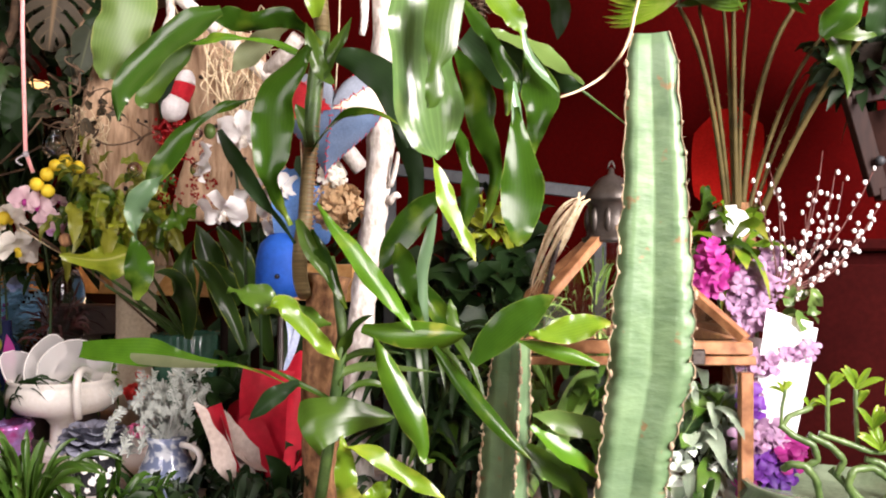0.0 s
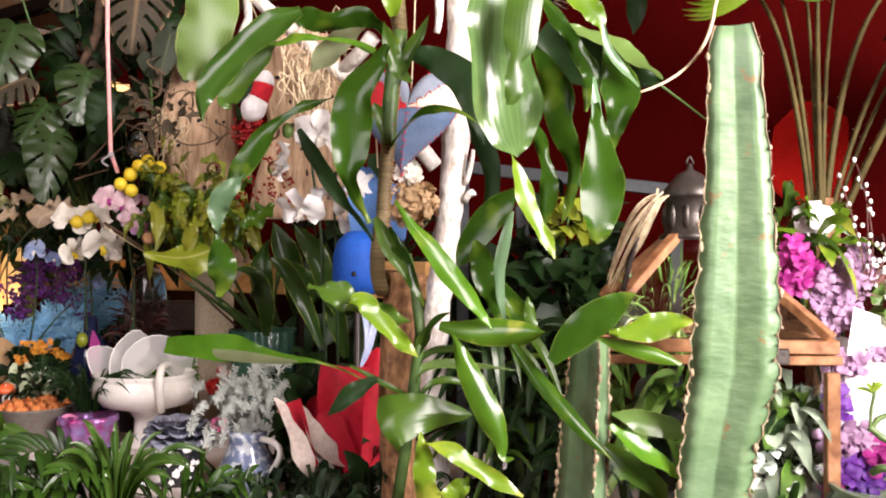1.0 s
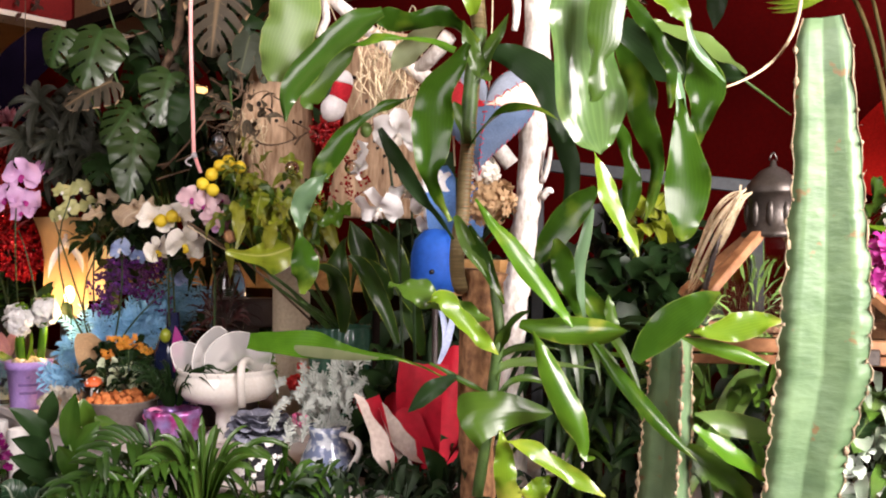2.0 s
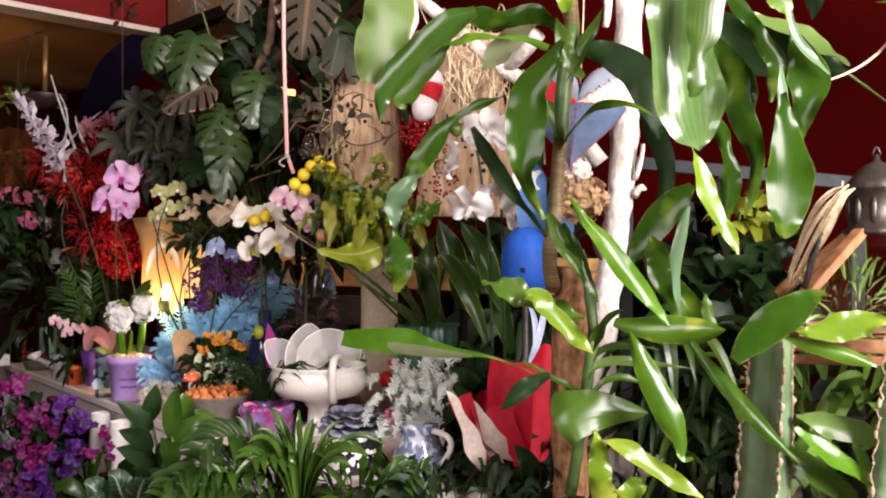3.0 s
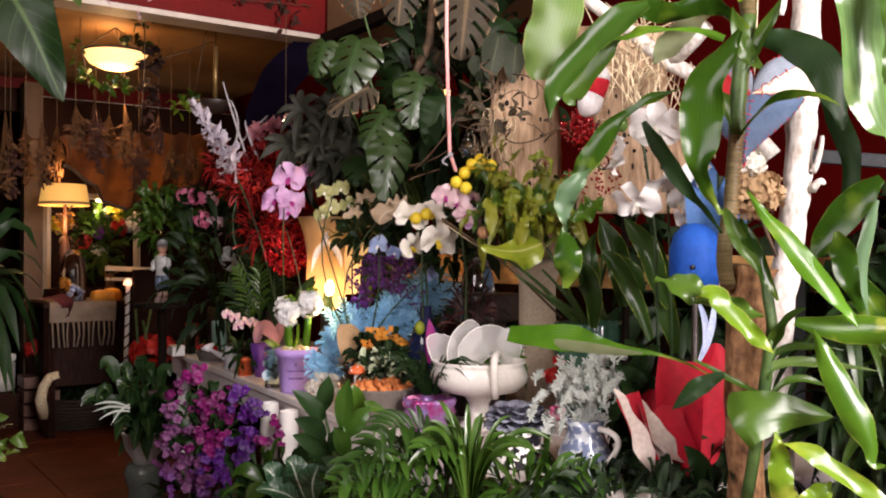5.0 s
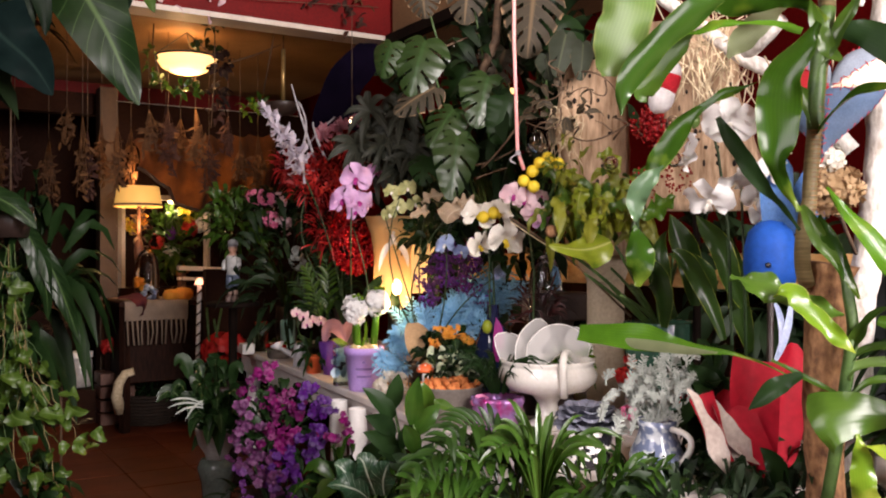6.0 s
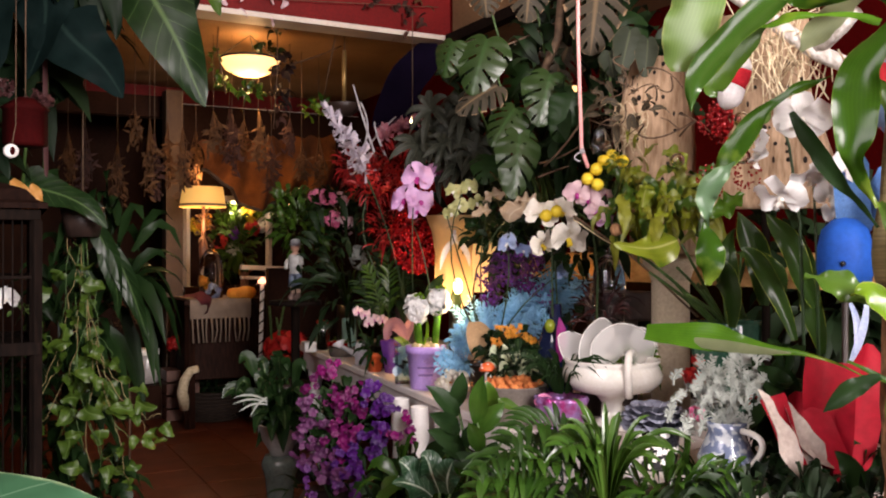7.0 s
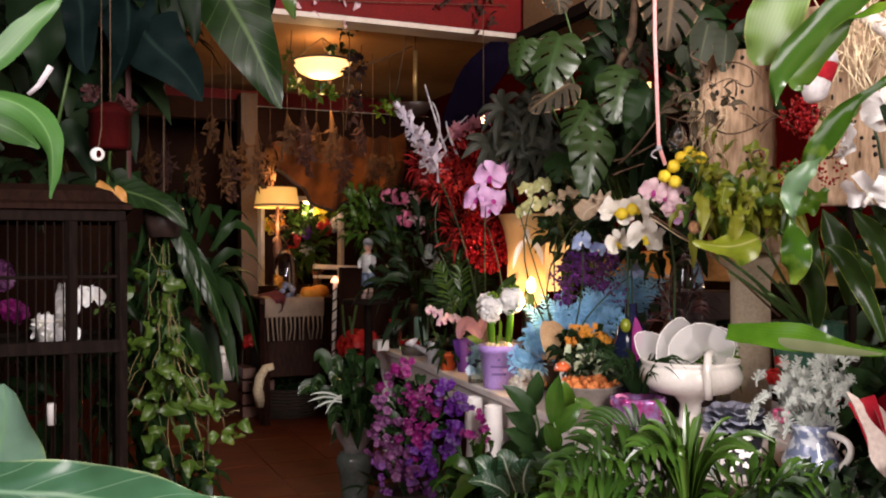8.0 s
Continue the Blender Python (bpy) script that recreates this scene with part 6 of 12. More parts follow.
# cream column
co = foot((-0.930, 2.705, 0.767))
PLASTER = surface("cream_plaster", (0.42, 0.33, 0.22), (0.60, 0.49, 0.35), 0.7, 0, 5, 90, 0.3)
ped = thing("pedestal", co, "tall cream plaster pedestal column", "pedestal")
for nm, prof in (("base", [(0.09, 0), (0.09, 0.05), (0.07, 0.07), (0, 0.07)]), ("shaft", [(0.062, 0.07), (0.058, 0.95), (0, 0.95)]), ("capital", [(0.06, 0.95), (0.07, 0.98), (0.085, 1.0), (0.085, 1.03), (0, 1.03)])):
    g = Geo()
    g.lathe(co, prof, 28)
    part(nm, g, PLASTER, ped)

# pale driftwood slabs with worm holes
HOLE = surface("worm_hole", (0.01, 0.007, 0.005), (0.02, 0.014, 0.01), 0.95, 0, 30, 100, 0)


def driftwood(bot, top, w, seed, label):
    th = thing("driftwood", bot, label, "driftwood")
    r, bot, top = random.Random(seed), Vector(bot), Vector(top)
    n, k, rows = 24, 16, []
    f = Vector((0.4, -0.92, 0))
    x = Vector((0.92, 0.4, 0))
    pts = []
    for i in range(n + 1):
        s = i / n
        c = bot.lerp(top, s) + x * 0.02 * math.sin(3.1 * s + seed)
        hw = 0.5 * w * (1.0 - 0.25 * s + 0.12 * math.sin(7 * s + seed))
        row = []
        for j in range(k):
            a = 2 * math.pi * j / k
            q = 1 + 0.07 * math.sin(3 * a + 5 * s) + r.uniform(-0.03, 0.03)
            row.append(c + x * (hw * math.cos(a) * q) + f * (0.035 * math.sin(a) * q))
        rows.append(row)
        pts.append((c, hw))
    g = Geo()
    g.grid(rows, wrap=True, cap=True)
    body = part("slab", g, SLAB, th)
    for _ in range(26):
        c, hw = pts[r.randint(6, n - 1)]
        q = r.uniform(-0.75, 0.75)
        p = c + x * (hw * q) + f * (0.0365 * math.sqrt(max(0.0, 1 - q * q)))
        g = Geo()
        g.blob(p, (0.005 * r.uniform(0.6, 1.5), 0.004, 0.007 * r.uniform(0.6, 1.4)), 7, 4)
        part("worm_hole", g, HOLE, body)
    return th


driftwood(foot((-0.909, 2.597, 1.109), 1.03), (-0.920, 2.587, 1.619), 0.232, 3, "pale weathered driftwood slab full of holes")
dw = driftwood((-0.600, 2.449, 1.153), (-0.590, 2.413, 1.660), 0.291, 7, "tan driftwood slab on a dark stake, hung with dried flowers")
stalk(dw, [foot((-0.600, 2.449, 1.153)), (-0.600, 2.448, 1.172)], 0.012, 0.012, DARK_WOOD, "stake")

# twisted thorn twig before the slab
tw = thing("twig", (-0.863, 2.482, 1.387), "dark thorny twig stuck on the driftwood", "twig")
stalk(tw, arc((-0.932, 2.387, 1.369), (-0.878, 2.423, 1.361), (-0.808, 2.519, 1.414), 8), 0.003, 0.002, TWIG)
stalk(tw, [(-0.838, 2.475, 1.384), (-0.858, 2.437, 1.408), (-0.875, 2.413, 1.414)], 0.002, 0.001, TWIG, "branch")

for a, m, b in (((-0.917, 2.268, 1.526), (-0.945, 2.220, 1.545), (-0.938, 2.262, 1.565)), ((-0.790, 2.299, 1.344), (-0.748, 2.267, 1.371), (-0.734, 2.312, 1.375)), ((-0.928, 2.265, 1.525), (-0.920, 2.226, 1.461), (-0.988, 2.251, 1.458)), ((-0.811, 2.293, 1.502), (-0.802, 2.254, 1.456), (-0.851, 2.283, 1.477)), ((-0.797, 2.296, 1.530), (-0.773, 2.260, 1.531), (-0.775, 2.301, 1.499)), ((-0.872, 2.278, 1.529), (-0.811, 2.251, 1.508), (-0.782, 2.300, 1.471)), ((-0.791, 2.298, 1.403), (-0.740, 2.269, 1.377), (-0.712, 2.317, 1.348)), ((-0.849, 2.284, 1.440), (-0.848, 2.243, 1.478), (-0.920, 2.267, 1.459)), ((-0.952, 2.260, 1.389), (-0.962, 2.216, 1.389), (-0.998, 2.249, 1.377)), ((-0.775, 2.301, 1.502), (-0.762, 2.263, 1.527), (-0.793, 2.297, 1.535)), ((-0.894, 2.274, 1.358), (-0.870, 2.238, 1.375), (-0.932, 2.265, 1.342)), ((-0.949, 2.260, 1.493), (-0.927, 2.224, 1.487), (-0.894, 2.273, 1.469)), ((-0.928, 2.265, 1.433), (-0.931, 2.224, 1.375), (-1.023, 2.243, 1.398))):
    stalk(tw, arc(a, m, b, 8), 0.0028, 0.0012, TWIG, "branch")
spray(tw, "dry_leaf", (-0.934, 2.295, 1.450), (0.10, 0.03, 0.07), 34, 0.05, 0.022, LEAF_DRY, 12, "oval")
spray(tw, "dry_leaf", (-0.909, 2.271, 1.292), (0.06, 0.03, 0.05), 20, 0.045, 0.016, LEAF_OLIVE, 13, "oval")

# glass candle vase with straw, beads
gv = thing("candle_vase", (-1.050, 2.414, 1.333), "clear glass candle vase wound with straw", "vase")
g = Geo()
gb = Vector((-1.050, 2.414, 1.330))
g.lathe(gb, [(0.0, 0.0), (0.028, 0.0), (0.034, 0.02), (0.036, 0.10), (0.033, 0.10), (0.031, 0.02), (0, 0.008)], 24)
part("glass", g, GLASS, gv)
r, g = random.Random(2), Geo()
for i in range(60):
    p = Vector((-1.000, 2.461, 1.407)) + Vector((r.uniform(-0.06, 0.05), r.uniform(-0.02, 0.02), r.uniform(-0.04, 0.04)))
    g.tube(arc(p, p + jit(r, 0.04), p + Vector((r.uniform(-0.06, 0.06), 0, r.uniform(-0.12, 0.03))), 5), 0.0012, 4)
tagged(part("straw", g, RAFFIA, gv), kind="stuff")

# hanging rope, red and white
ROPE, nt_, b_, o_ = _base("red_white_twine")
_tc = nt_.nodes.new("ShaderNodeTexCoord")
_wv = nt_.nodes.new("ShaderNodeTexWave")
_wv.bands_direction = "Z"
_wv.inputs["Scale"].default_value = 60
nt_.links.new(_tc.outputs["Object"], _wv.inputs["Vector"])
_r = _ramp(nt_, _wv.outputs[0], [(0.4, (0.75, 0.12, 0.12)), (0.6, (0.80, 0.60, 0.56))])
nt_.links.new(_r.outputs[0], b_.inputs["Base Color"])
rp = thing("rope", (-1.008, 2.138, 2.119), "red and white twisted rope hanging from the ceiling with a hook", "rope")
top = Vector((-1.012, 2.136, 1.770))
g = Geo()
g.tube([Vector((top.x, top.y, 3.0)), (-1.012, 2.137, 1.595), (-1.007, 2.141, 1.392), (-1.005, 2.143, 1.307), (-0.987, 2.143, 1.257)], 0.0052, 8)
part("cord", g, ROPE, rp)
g = Geo()
g.tube(arc((-0.999, 2.135, 1.300), (-1.016, 2.120, 1.284), (-1.001, 2.121, 1.272), 8), 0.0022, 6)
g.blob((-1.000, 2.134, 1.300), 0.008)
part("hook", g, GREY_TWIG, rp)

# monstera behind the bench
DUSTY = leafy("dusty_leaf", (0.015, 0.021, 0.013), (0.037, 0.046, 0.029), 0.6, 2, 0.0, (0.07, 0.08, 0.045), (0.12, 0.085, 0.05), 0.08, spec=0.2)
mo_at = foot(rm(2.05, 3.0, 0))
mo = thing("monstera_plant", mo_at, "climbing monstera with split leaves, some withered grey-brown", "plant")
pot(mo, mo_at, 0.16, 0.30, POT_CLAY)
stalk(mo, [mo_at + Vector((0, 0, 0.26)), mo_at + Vector((0.04, 0, 1.0)), (-1.425, 2.703, 1.501), (-1.291, 2.672, 1.742), (-1.275, 2.683, 1.999)], 0.022, 0.012, TWIG, "trunk")
for a, b, w, mat, f in (
        ((-1.534, 2.628, 1.748), (-1.559, 2.562, 1.570), 0.215, LEAF_MONST, (0.3, -0.9, 0.4)), ((-1.652, 2.607, 1.751), (-1.684, 2.586, 1.641), 0.163, LEAF_MONST, (0.1, -0.9, 0.5)), ((-1.314, 2.657, 1.613), (-1.329, 2.599, 1.452), 0.198, LEAF_MONST, (0.5, -0.85, 0.25)),
        ((-1.435, 2.636, 1.512), (-1.475, 2.548, 1.394), 0.155, LEAF_MONST, (0.3, -0.9, 0.3)), ((-1.399, 2.600, 1.412), (-1.389, 2.535, 1.216), 0.172, LEAF_MONST, (0.5, -0.85, 0.1)), ((-1.129, 2.601, 1.870), (-1.136, 2.560, 1.656), 0.202, LEAF_DRY, (0.4, -0.9, 0.1)),
        ((-1.366, 2.620, 1.944), (-1.379, 2.612, 1.794), 0.163, LEAF_DRY, (0.4, -0.9, 0.0)), ((-1.540, 2.622, 1.938), (-1.533, 2.628, 1.835), 0.138, LEAF_DRY, (0.3, -0.9, 0)), ((-1.502, 2.626, 1.592), (-1.602, 2.534, 1.514), 0.146, LEAF_DRY, (0.3, -0.8, 0.6)),
        ((-1.228, 2.656, 1.540), (-1.276, 2.623, 1.396), 0.138, LEAF_DARK, (0.5, -0.9, 0)), ((-1.306, 2.783, 1.728), (-1.346, 2.756, 1.605), 0.172, LEAF_DRY, (0.4, -0.9, 0)), ((-1.437, 2.754, 1.663), (-1.532, 2.751, 1.556), 0.172, LEAF_DARK, (0.3, -0.9, 0.3)),
        ((-1.091, 2.688, 1.770), (-1.045, 2.720, 1.601), 0.172, LEAF_DARK, (0.4, -0.9, 0)), ((-1.145, 2.712, 1.711), (-1.131, 2.722, 1.621), 0.103, LEAF_DARK, (0.5, -0.9, 0)), ((-1.300, 2.789, 1.405), (-1.285, 2.799, 1.253), 0.155, LEAF_DARK, (0.5, -0.9, 0)),
        ((-0.983, 2.472, 1.678), (-0.998, 2.437, 1.560), 0.085, DUSTY, (0.4, -0.9, 0.2)), ((-0.936, 2.492, 1.652), (-0.934, 2.469, 1.547), 0.075, DUSTY, (0.6, -0.8, 0.2)), ((-1.046, 2.477, 1.627), (-1.037, 2.483, 1.556), 0.07, DUSTY, (0.2, -0.9, 0.3)),
        ((-1.550, 2.678, 1.364), (-1.544, 2.623, 1.274), 0.129, LEAF_DARK, (0.3, -0.9, 0.3)), ((-1.409, 2.834, 1.869), (-1.401, 2.839, 1.732), 0.172, LEAF_DARK, (0.3, -0.9, 0))):
    split_leaf(mo, a, b, w * (0.92 if mat == LEAF_MONST else 1.06), mat, f, 0.26, 6 if mat == LEAF_DRY else 5, "leaf", 0.17 if mat == LEAF_DRY else 0.135, mat == LEAF_MONST, 0.95 if mat == LEAF_DRY else (0.3 if mat == DUSTY else 0.66))
    stalk(mo, arc(a, (Vector(a) + mo_at) * 0.5 + Vector((0, 0, 0.35)), Vector((-1.415, 2.771, 1.393)), 8), 0.004, 0.005, STEM)
for a, m, b in (((-1.101, 2.560, 1.556), (-1.129, 2.541, 1.577), (-1.059, 2.589, 1.530)), ((-1.311, 2.600, 1.315), (-1.239, 2.588, 1.372), (-1.173, 2.609, 1.466)), ((-1.354, 2.631, 1.329), (-1.293, 2.673, 1.347), (-1.206, 2.671, 1.387)), ((-1.346, 2.636, 1.283), (-1.308, 2.662, 1.302), (-1.244, 2.646, 1.315)), ((-1.518, 2.638, 1.720), (-1.424, 2.703, 1.767), (-1.310, 2.720, 1.810))):
    stalk(mo, arc(a, m, b, 6), 0.004, 0.003, TWIG, "aerial_root")
# dark umbrella plant with drooping narrow leaflets
sc_at = foot(rm(2.1, 3.5, 0))
sc = thing("umbrella_plant", sc_at, "dark grey-green umbrella plant with drooping leaflets", "plant")
pot(sc, sc_at, 0.15, 0.28, POT_CLAY)
stalk(sc, [sc_at + Vector((0, 0, 0.25)), sc_at + Vector((0.02, 0, 1.0)), (-1.848, 2.959, 1.572)], 0.016, 0.01, TWIG, "trunk")
r = random.Random(31)
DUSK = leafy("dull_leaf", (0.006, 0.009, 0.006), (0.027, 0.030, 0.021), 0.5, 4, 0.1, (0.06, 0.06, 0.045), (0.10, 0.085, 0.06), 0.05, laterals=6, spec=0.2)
for i in range(24):
    q = Vector((-1.77, 2.845, 1.47)) + Vector((r.uniform(-0.15, 0.14), r.uniform(-0.05, 0.05), r.uniform(-0.14, 0.15)))
    out = Vector((0.45, -0.85, 0.15)) + jit(r, 0.6)
    ax = out.cross(Vector((0, 0, 1))).normalized()
    up = ax.cross(out).normalized()
    stalk(sc, [sc_at + Vector((0.02, 0, 1.0 + 0.02 * i)), q - out * 0.05, q], 0.003, 0.002, STEM_DK)
    for k in range(8):
        ang = 6.283 * k / 8 + r.uniform(-0.3, 0.3)
        d = ax * math.cos(ang) + up * math.sin(ang) + out * 0.25
        L = r.uniform(0.07, 0.12)
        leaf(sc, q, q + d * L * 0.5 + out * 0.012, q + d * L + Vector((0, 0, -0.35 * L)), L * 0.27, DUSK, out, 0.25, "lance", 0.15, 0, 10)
# added dark foliage against the wall, its colour standing for deep shade
DEEP = leafy("deep_shade_leaf", (0.003, 0.009, 0.003), (0.012, 0.027, 0.009), 0.5, 6, 0.3, None, None, 0.08, spec=0.2)
hd = thing("foliage_bank", foot(rm(2.3, 1.6, 0)), "added dense foliage along the wall, its dark green standing for deep shade", "plants", "", "stuff")
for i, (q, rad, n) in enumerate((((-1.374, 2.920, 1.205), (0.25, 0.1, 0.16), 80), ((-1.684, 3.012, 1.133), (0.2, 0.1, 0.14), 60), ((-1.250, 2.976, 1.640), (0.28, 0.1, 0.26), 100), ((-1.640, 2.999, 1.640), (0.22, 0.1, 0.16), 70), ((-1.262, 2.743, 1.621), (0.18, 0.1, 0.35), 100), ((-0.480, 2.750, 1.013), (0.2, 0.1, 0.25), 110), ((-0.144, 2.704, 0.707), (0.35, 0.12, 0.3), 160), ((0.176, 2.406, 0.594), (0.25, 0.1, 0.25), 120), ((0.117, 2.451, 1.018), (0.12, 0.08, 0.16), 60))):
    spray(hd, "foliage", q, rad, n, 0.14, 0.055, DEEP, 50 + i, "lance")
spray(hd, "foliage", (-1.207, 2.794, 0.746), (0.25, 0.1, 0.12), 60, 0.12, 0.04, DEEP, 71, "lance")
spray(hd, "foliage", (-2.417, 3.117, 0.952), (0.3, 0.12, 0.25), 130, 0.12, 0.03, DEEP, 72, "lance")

# ---- flowers above the bench ----
po_at = Vector((-2.218, 3.270, 0.555))
po = thing("orchid_plant", po_at, "pink moth orchid on a tall dark stem", "plant")
pot(po, po_at, 0.05, 0.09, POT_CLAY)
stalk(po, arc(po_at + Vector((0, 0, 0.08)), (-1.933, 2.793, 1.027), (-1.925, 2.798, 1.282), 10), 0.003, 0.0022, STEM_DK)
stalk(po, arc((-1.823, 2.798, 0.630), (-1.850, 2.778, 0.922), (-1.915, 2.781, 1.132), 8), 0.003, 0.002, STEM_DK)
for i, (q, s) in enumerate((((-1.883, 2.754, 1.315), 0.118), ((-1.928, 2.735, 1.236), 0.105), ((-1.877, 2.759, 1.225), 0.10), ((-1.858, 2.844, 1.345), 0.07), ((-1.884, 2.754, 1.190), 0.075))):
    orchid(po, q, (0.5, -0.85, 0.05), s, P_PINK, P_MAG, i + 3)
# narrow palm in front of the lamp
pa = thing("potted_palm", foot((-2.254, 3.048, 0.599), BZ), "small dark potted palm on the bench", "plant")
pot(pa, foot((-2.254, 3.048, 0.599), BZ), 0.06, 0.10, DARKBOX)
g = Geo()
pb = foot((-2.234, 3.062, 0.670), BZ + 0.1)
for i, (m, b) in enumerate((((-2.244, 3.055, 0.864), (-2.260, 3.044, 1.053)), ((-2.208, 3.077, 0.887), (-2.203, 3.079, 1.089)), ((-2.174, 3.099, 0.863), (-2.123, 3.130, 0.982)), ((-2.275, 3.036, 0.804), (-2.325, 3.005, 0.911)))):
    frond(g, pb, m, b, 17, 0.085, 0.009, (0.3, -0.8, 0.6), i, 0.1, 0.3)
part("frond", g, LEAF_PALM, pa)
g = Geo()
frond(g, pb, (-2.192, 3.028, 0.866), (-2.200, 3.023, 1.030), 14, 0.07, 0.012, (0.3, -0.8, 0.6), 8, 0.1, 0.3)
frond(g, pb, (-2.232, 3.003, 0.842), (-2.266, 2.982, 0.971), 12, 0.06, 0.011, (0.3, -0.8, 0.6), 9, 0.1, 0.3)
part("frond", g, LEAF_MID, pa, "fresh green young frond")
leaf(pa, (-1.916, 2.854, 0.790), (-1.879, 2.855, 0.898), (-1.821, 2.870, 0.952), 0.05, LEAF_DARK, (0.3, -0.9, 0.2), 0.2)
leaf(pa, (-1.770, 2.833, 0.797), (-1.768, 2.834, 0.849), (-1.778, 2.827, 0.912), 0.05, LEAF_DARK, (0.4, -0.9, 0.2), 0.2)
# red amaranth, burgundy leaves, lavender spike
ra_at = foot((-2.156, 3.115, 0.623), BZ)
ra = thing("flower_arrangement", ra_at, "tall arrangement of red sequin heads, burgundy leaves and a lavender spike", "flowers")
g = Geo()
g.lathe(ra_at, [(0, 0), (0.06, 0), (0.07, 0.1), (0.05, 0.22), (0.06, 0.25), (0.05, 0.25)], 20)
part("vase", g, DARKBOX, ra)
for i, (q, rad, n) in enumerate((((-2.074, 2.988, 1.049), (0.07, 0.05, 0.09), 90), ((-1.983, 2.990, 1.071), (0.05, 0.04, 0.09), 70), ((-2.007, 3.033, 1.276), (0.05, 0.04, 0.06), 50), ((-2.094, 2.998, 1.141), (0.05, 0.05, 0.06), 50), ((-2.020, 2.964, 0.981), (0.06, 0.04, 0.03), 40))):
    lumps(ra, "red_head", q, rad, n * 2, 0.0085, RUBY, i, "glittering red sequin head", 0.35)
for i, (q, rad, n) in enumerate((((-2.242, 2.993, 1.331), (0.12, 0.07, 0.09), 90), ((-2.311, 2.970, 1.380), (0.08, 0.06, 0.06), 46), ((-2.157, 2.991, 1.142), (0.09, 0.06, 0.12), 80), ((-2.175, 3.063, 1.426), (0.10, 0.06, 0.06), 50), ((-2.340, 2.950, 1.403), (0.05, 0.05, 0.04), 24))):
    spray(ra, "foliage", q, rad, int(2.2 * n), 0.062, 0.009, LEAF_BURG, 80 + i, "lance", label="feathery red foliage")
florets(ra, "petal", (-2.210, 2.967, 1.339), (0.13, 0.05, 0.08), 40, 0.04, P_RED, 90, 3)
r, g = random.Random(6), Geo()
s0, s1 = Vector((-2.214, 2.891, 1.369)), Vector((-2.348, 2.798, 1.624))
for i in range(120):
    s = i / 120
    p = s0.lerp(s1, s)
    wd = 0.052 * (1 - s) ** 0.7 + 0.006
    d = ball_dir(r)
    q = p + d * wd
    g.blade(p, q + Vector((0, 0, 0.006)), q + d * 0.014 + Vector((0, 0, 0.014)), 0.026 * (1 - 0.4 * s), d, 0.6, "petal", 0, 0, 3, 2)
part("spike", g, P_LAVW, ra, "lavender-white flower spike")
P_BICOL = petals("pink_white_petal", (0.30, 0.02, 0.06), (0.62, 0.30, 0.36), edge=(0.85, 0.74, 0.74))
for i, (q, s) in enumerate((((-2.215, 3.034, 1.529), 0.075), ((-2.155, 3.071, 1.552), 0.07), ((-2.199, 3.256, 1.609), 0.05))):
    r, g, q = random.Random(40 + i), Geo(), Vector(q)
    for _ in range(46):
        d = (ball_dir(r) + Vector((0.2, -0.5, 0.35))).normalized()
        g.blade(q, q + d * s * 0.35, q + d * s * r.uniform(0.5, 0.75) + Vector((0, 0, 0.006)), 0.24 * s, ball_dir(r), 0.5, "lance", 0, 0, 4, 2)
    part("flower", g, P_BICOL, ra, "pink and white double bloom")
for a, m, b in (((-2.222, 3.006, 1.378), (-2.279, 2.967, 1.589), (-2.313, 2.943, 1.729)), ((-2.299, 2.953, 1.425), (-2.264, 2.977, 1.542), (-2.289, 2.960, 1.659)), ((-2.199, 3.022, 1.424), (-2.231, 3.000, 1.518), (-2.241, 2.993, 1.577)), ((-2.328, 2.994, 1.406), (-2.279, 3.028, 1.501), (-2.194, 3.085, 1.607))):
    stalk(ra, arc(a, m, b, 8), 0.006, 0.003, GREY_TWIG, "twig")
stems(ra, ra_at + Vector((0, 0, 0.2)), [(-2.101, 3.030, 1.072), (-2.242, 2.993, 1.331), (-2.007, 3.033, 1.276), (-2.252, 2.926, 1.373)], 0.004, 0.003, STEM_DK)
# pink flowering shrub with grasses by the bench's far end
pi_at = foot((-3.019, 3.870, 0.568), BZ)
pk = thing("potted_plant", pi_at, "pink flowering shrub with long grassy leaves in a dark vase", "plant")
g = Geo()
g.lathe(pi_at, [(0, 0), (0.05, 0), (0.062, 0.08), (0.055, 0.2), (0.05, 0.2)], 20)
part("vase", g, DARKBOX, pk)
for i, (q, rad, n) in enumerate((((-2.808, 3.212, 1.159), (0.16, 0.1, 0.10), 140), ((-2.676, 3.302, 1.239), (0.14, 0.1, 0.08), 100), ((-2.916, 3.260, 1.271), (0.10, 0.08, 0.06), 60), ((-2.600, 3.320, 1.110), (0.1, 0.08, 0.06), 36))):
    spray(pk, "foliage", q, rad, n, 0.07, 0.026, LEAF_DARK if i % 2 else LEAF_MID, 100 + i, "oval")
for i, (q, n, m) in enumerate((((-2.563, 3.137, 1.183), 26, P_HPINK), ((-2.530, 3.160, 1.165), 16, P_ROSE), ((-2.612, 3.164, 1.283), 12, P_HPINK), ((-2.681, 3.178, 1.291), 8, P_HPINK), ((-2.572, 3.192, 1.277), 10, P_ROSE), ((-2.505, 3.177, 1.153), 8, P_ROSE))):
    florets(pk, "flower", q, (0.045, 0.03, 0.035), n, 0.032, m, 110 + i, 5)
r, g = random.Random(9), Geo()
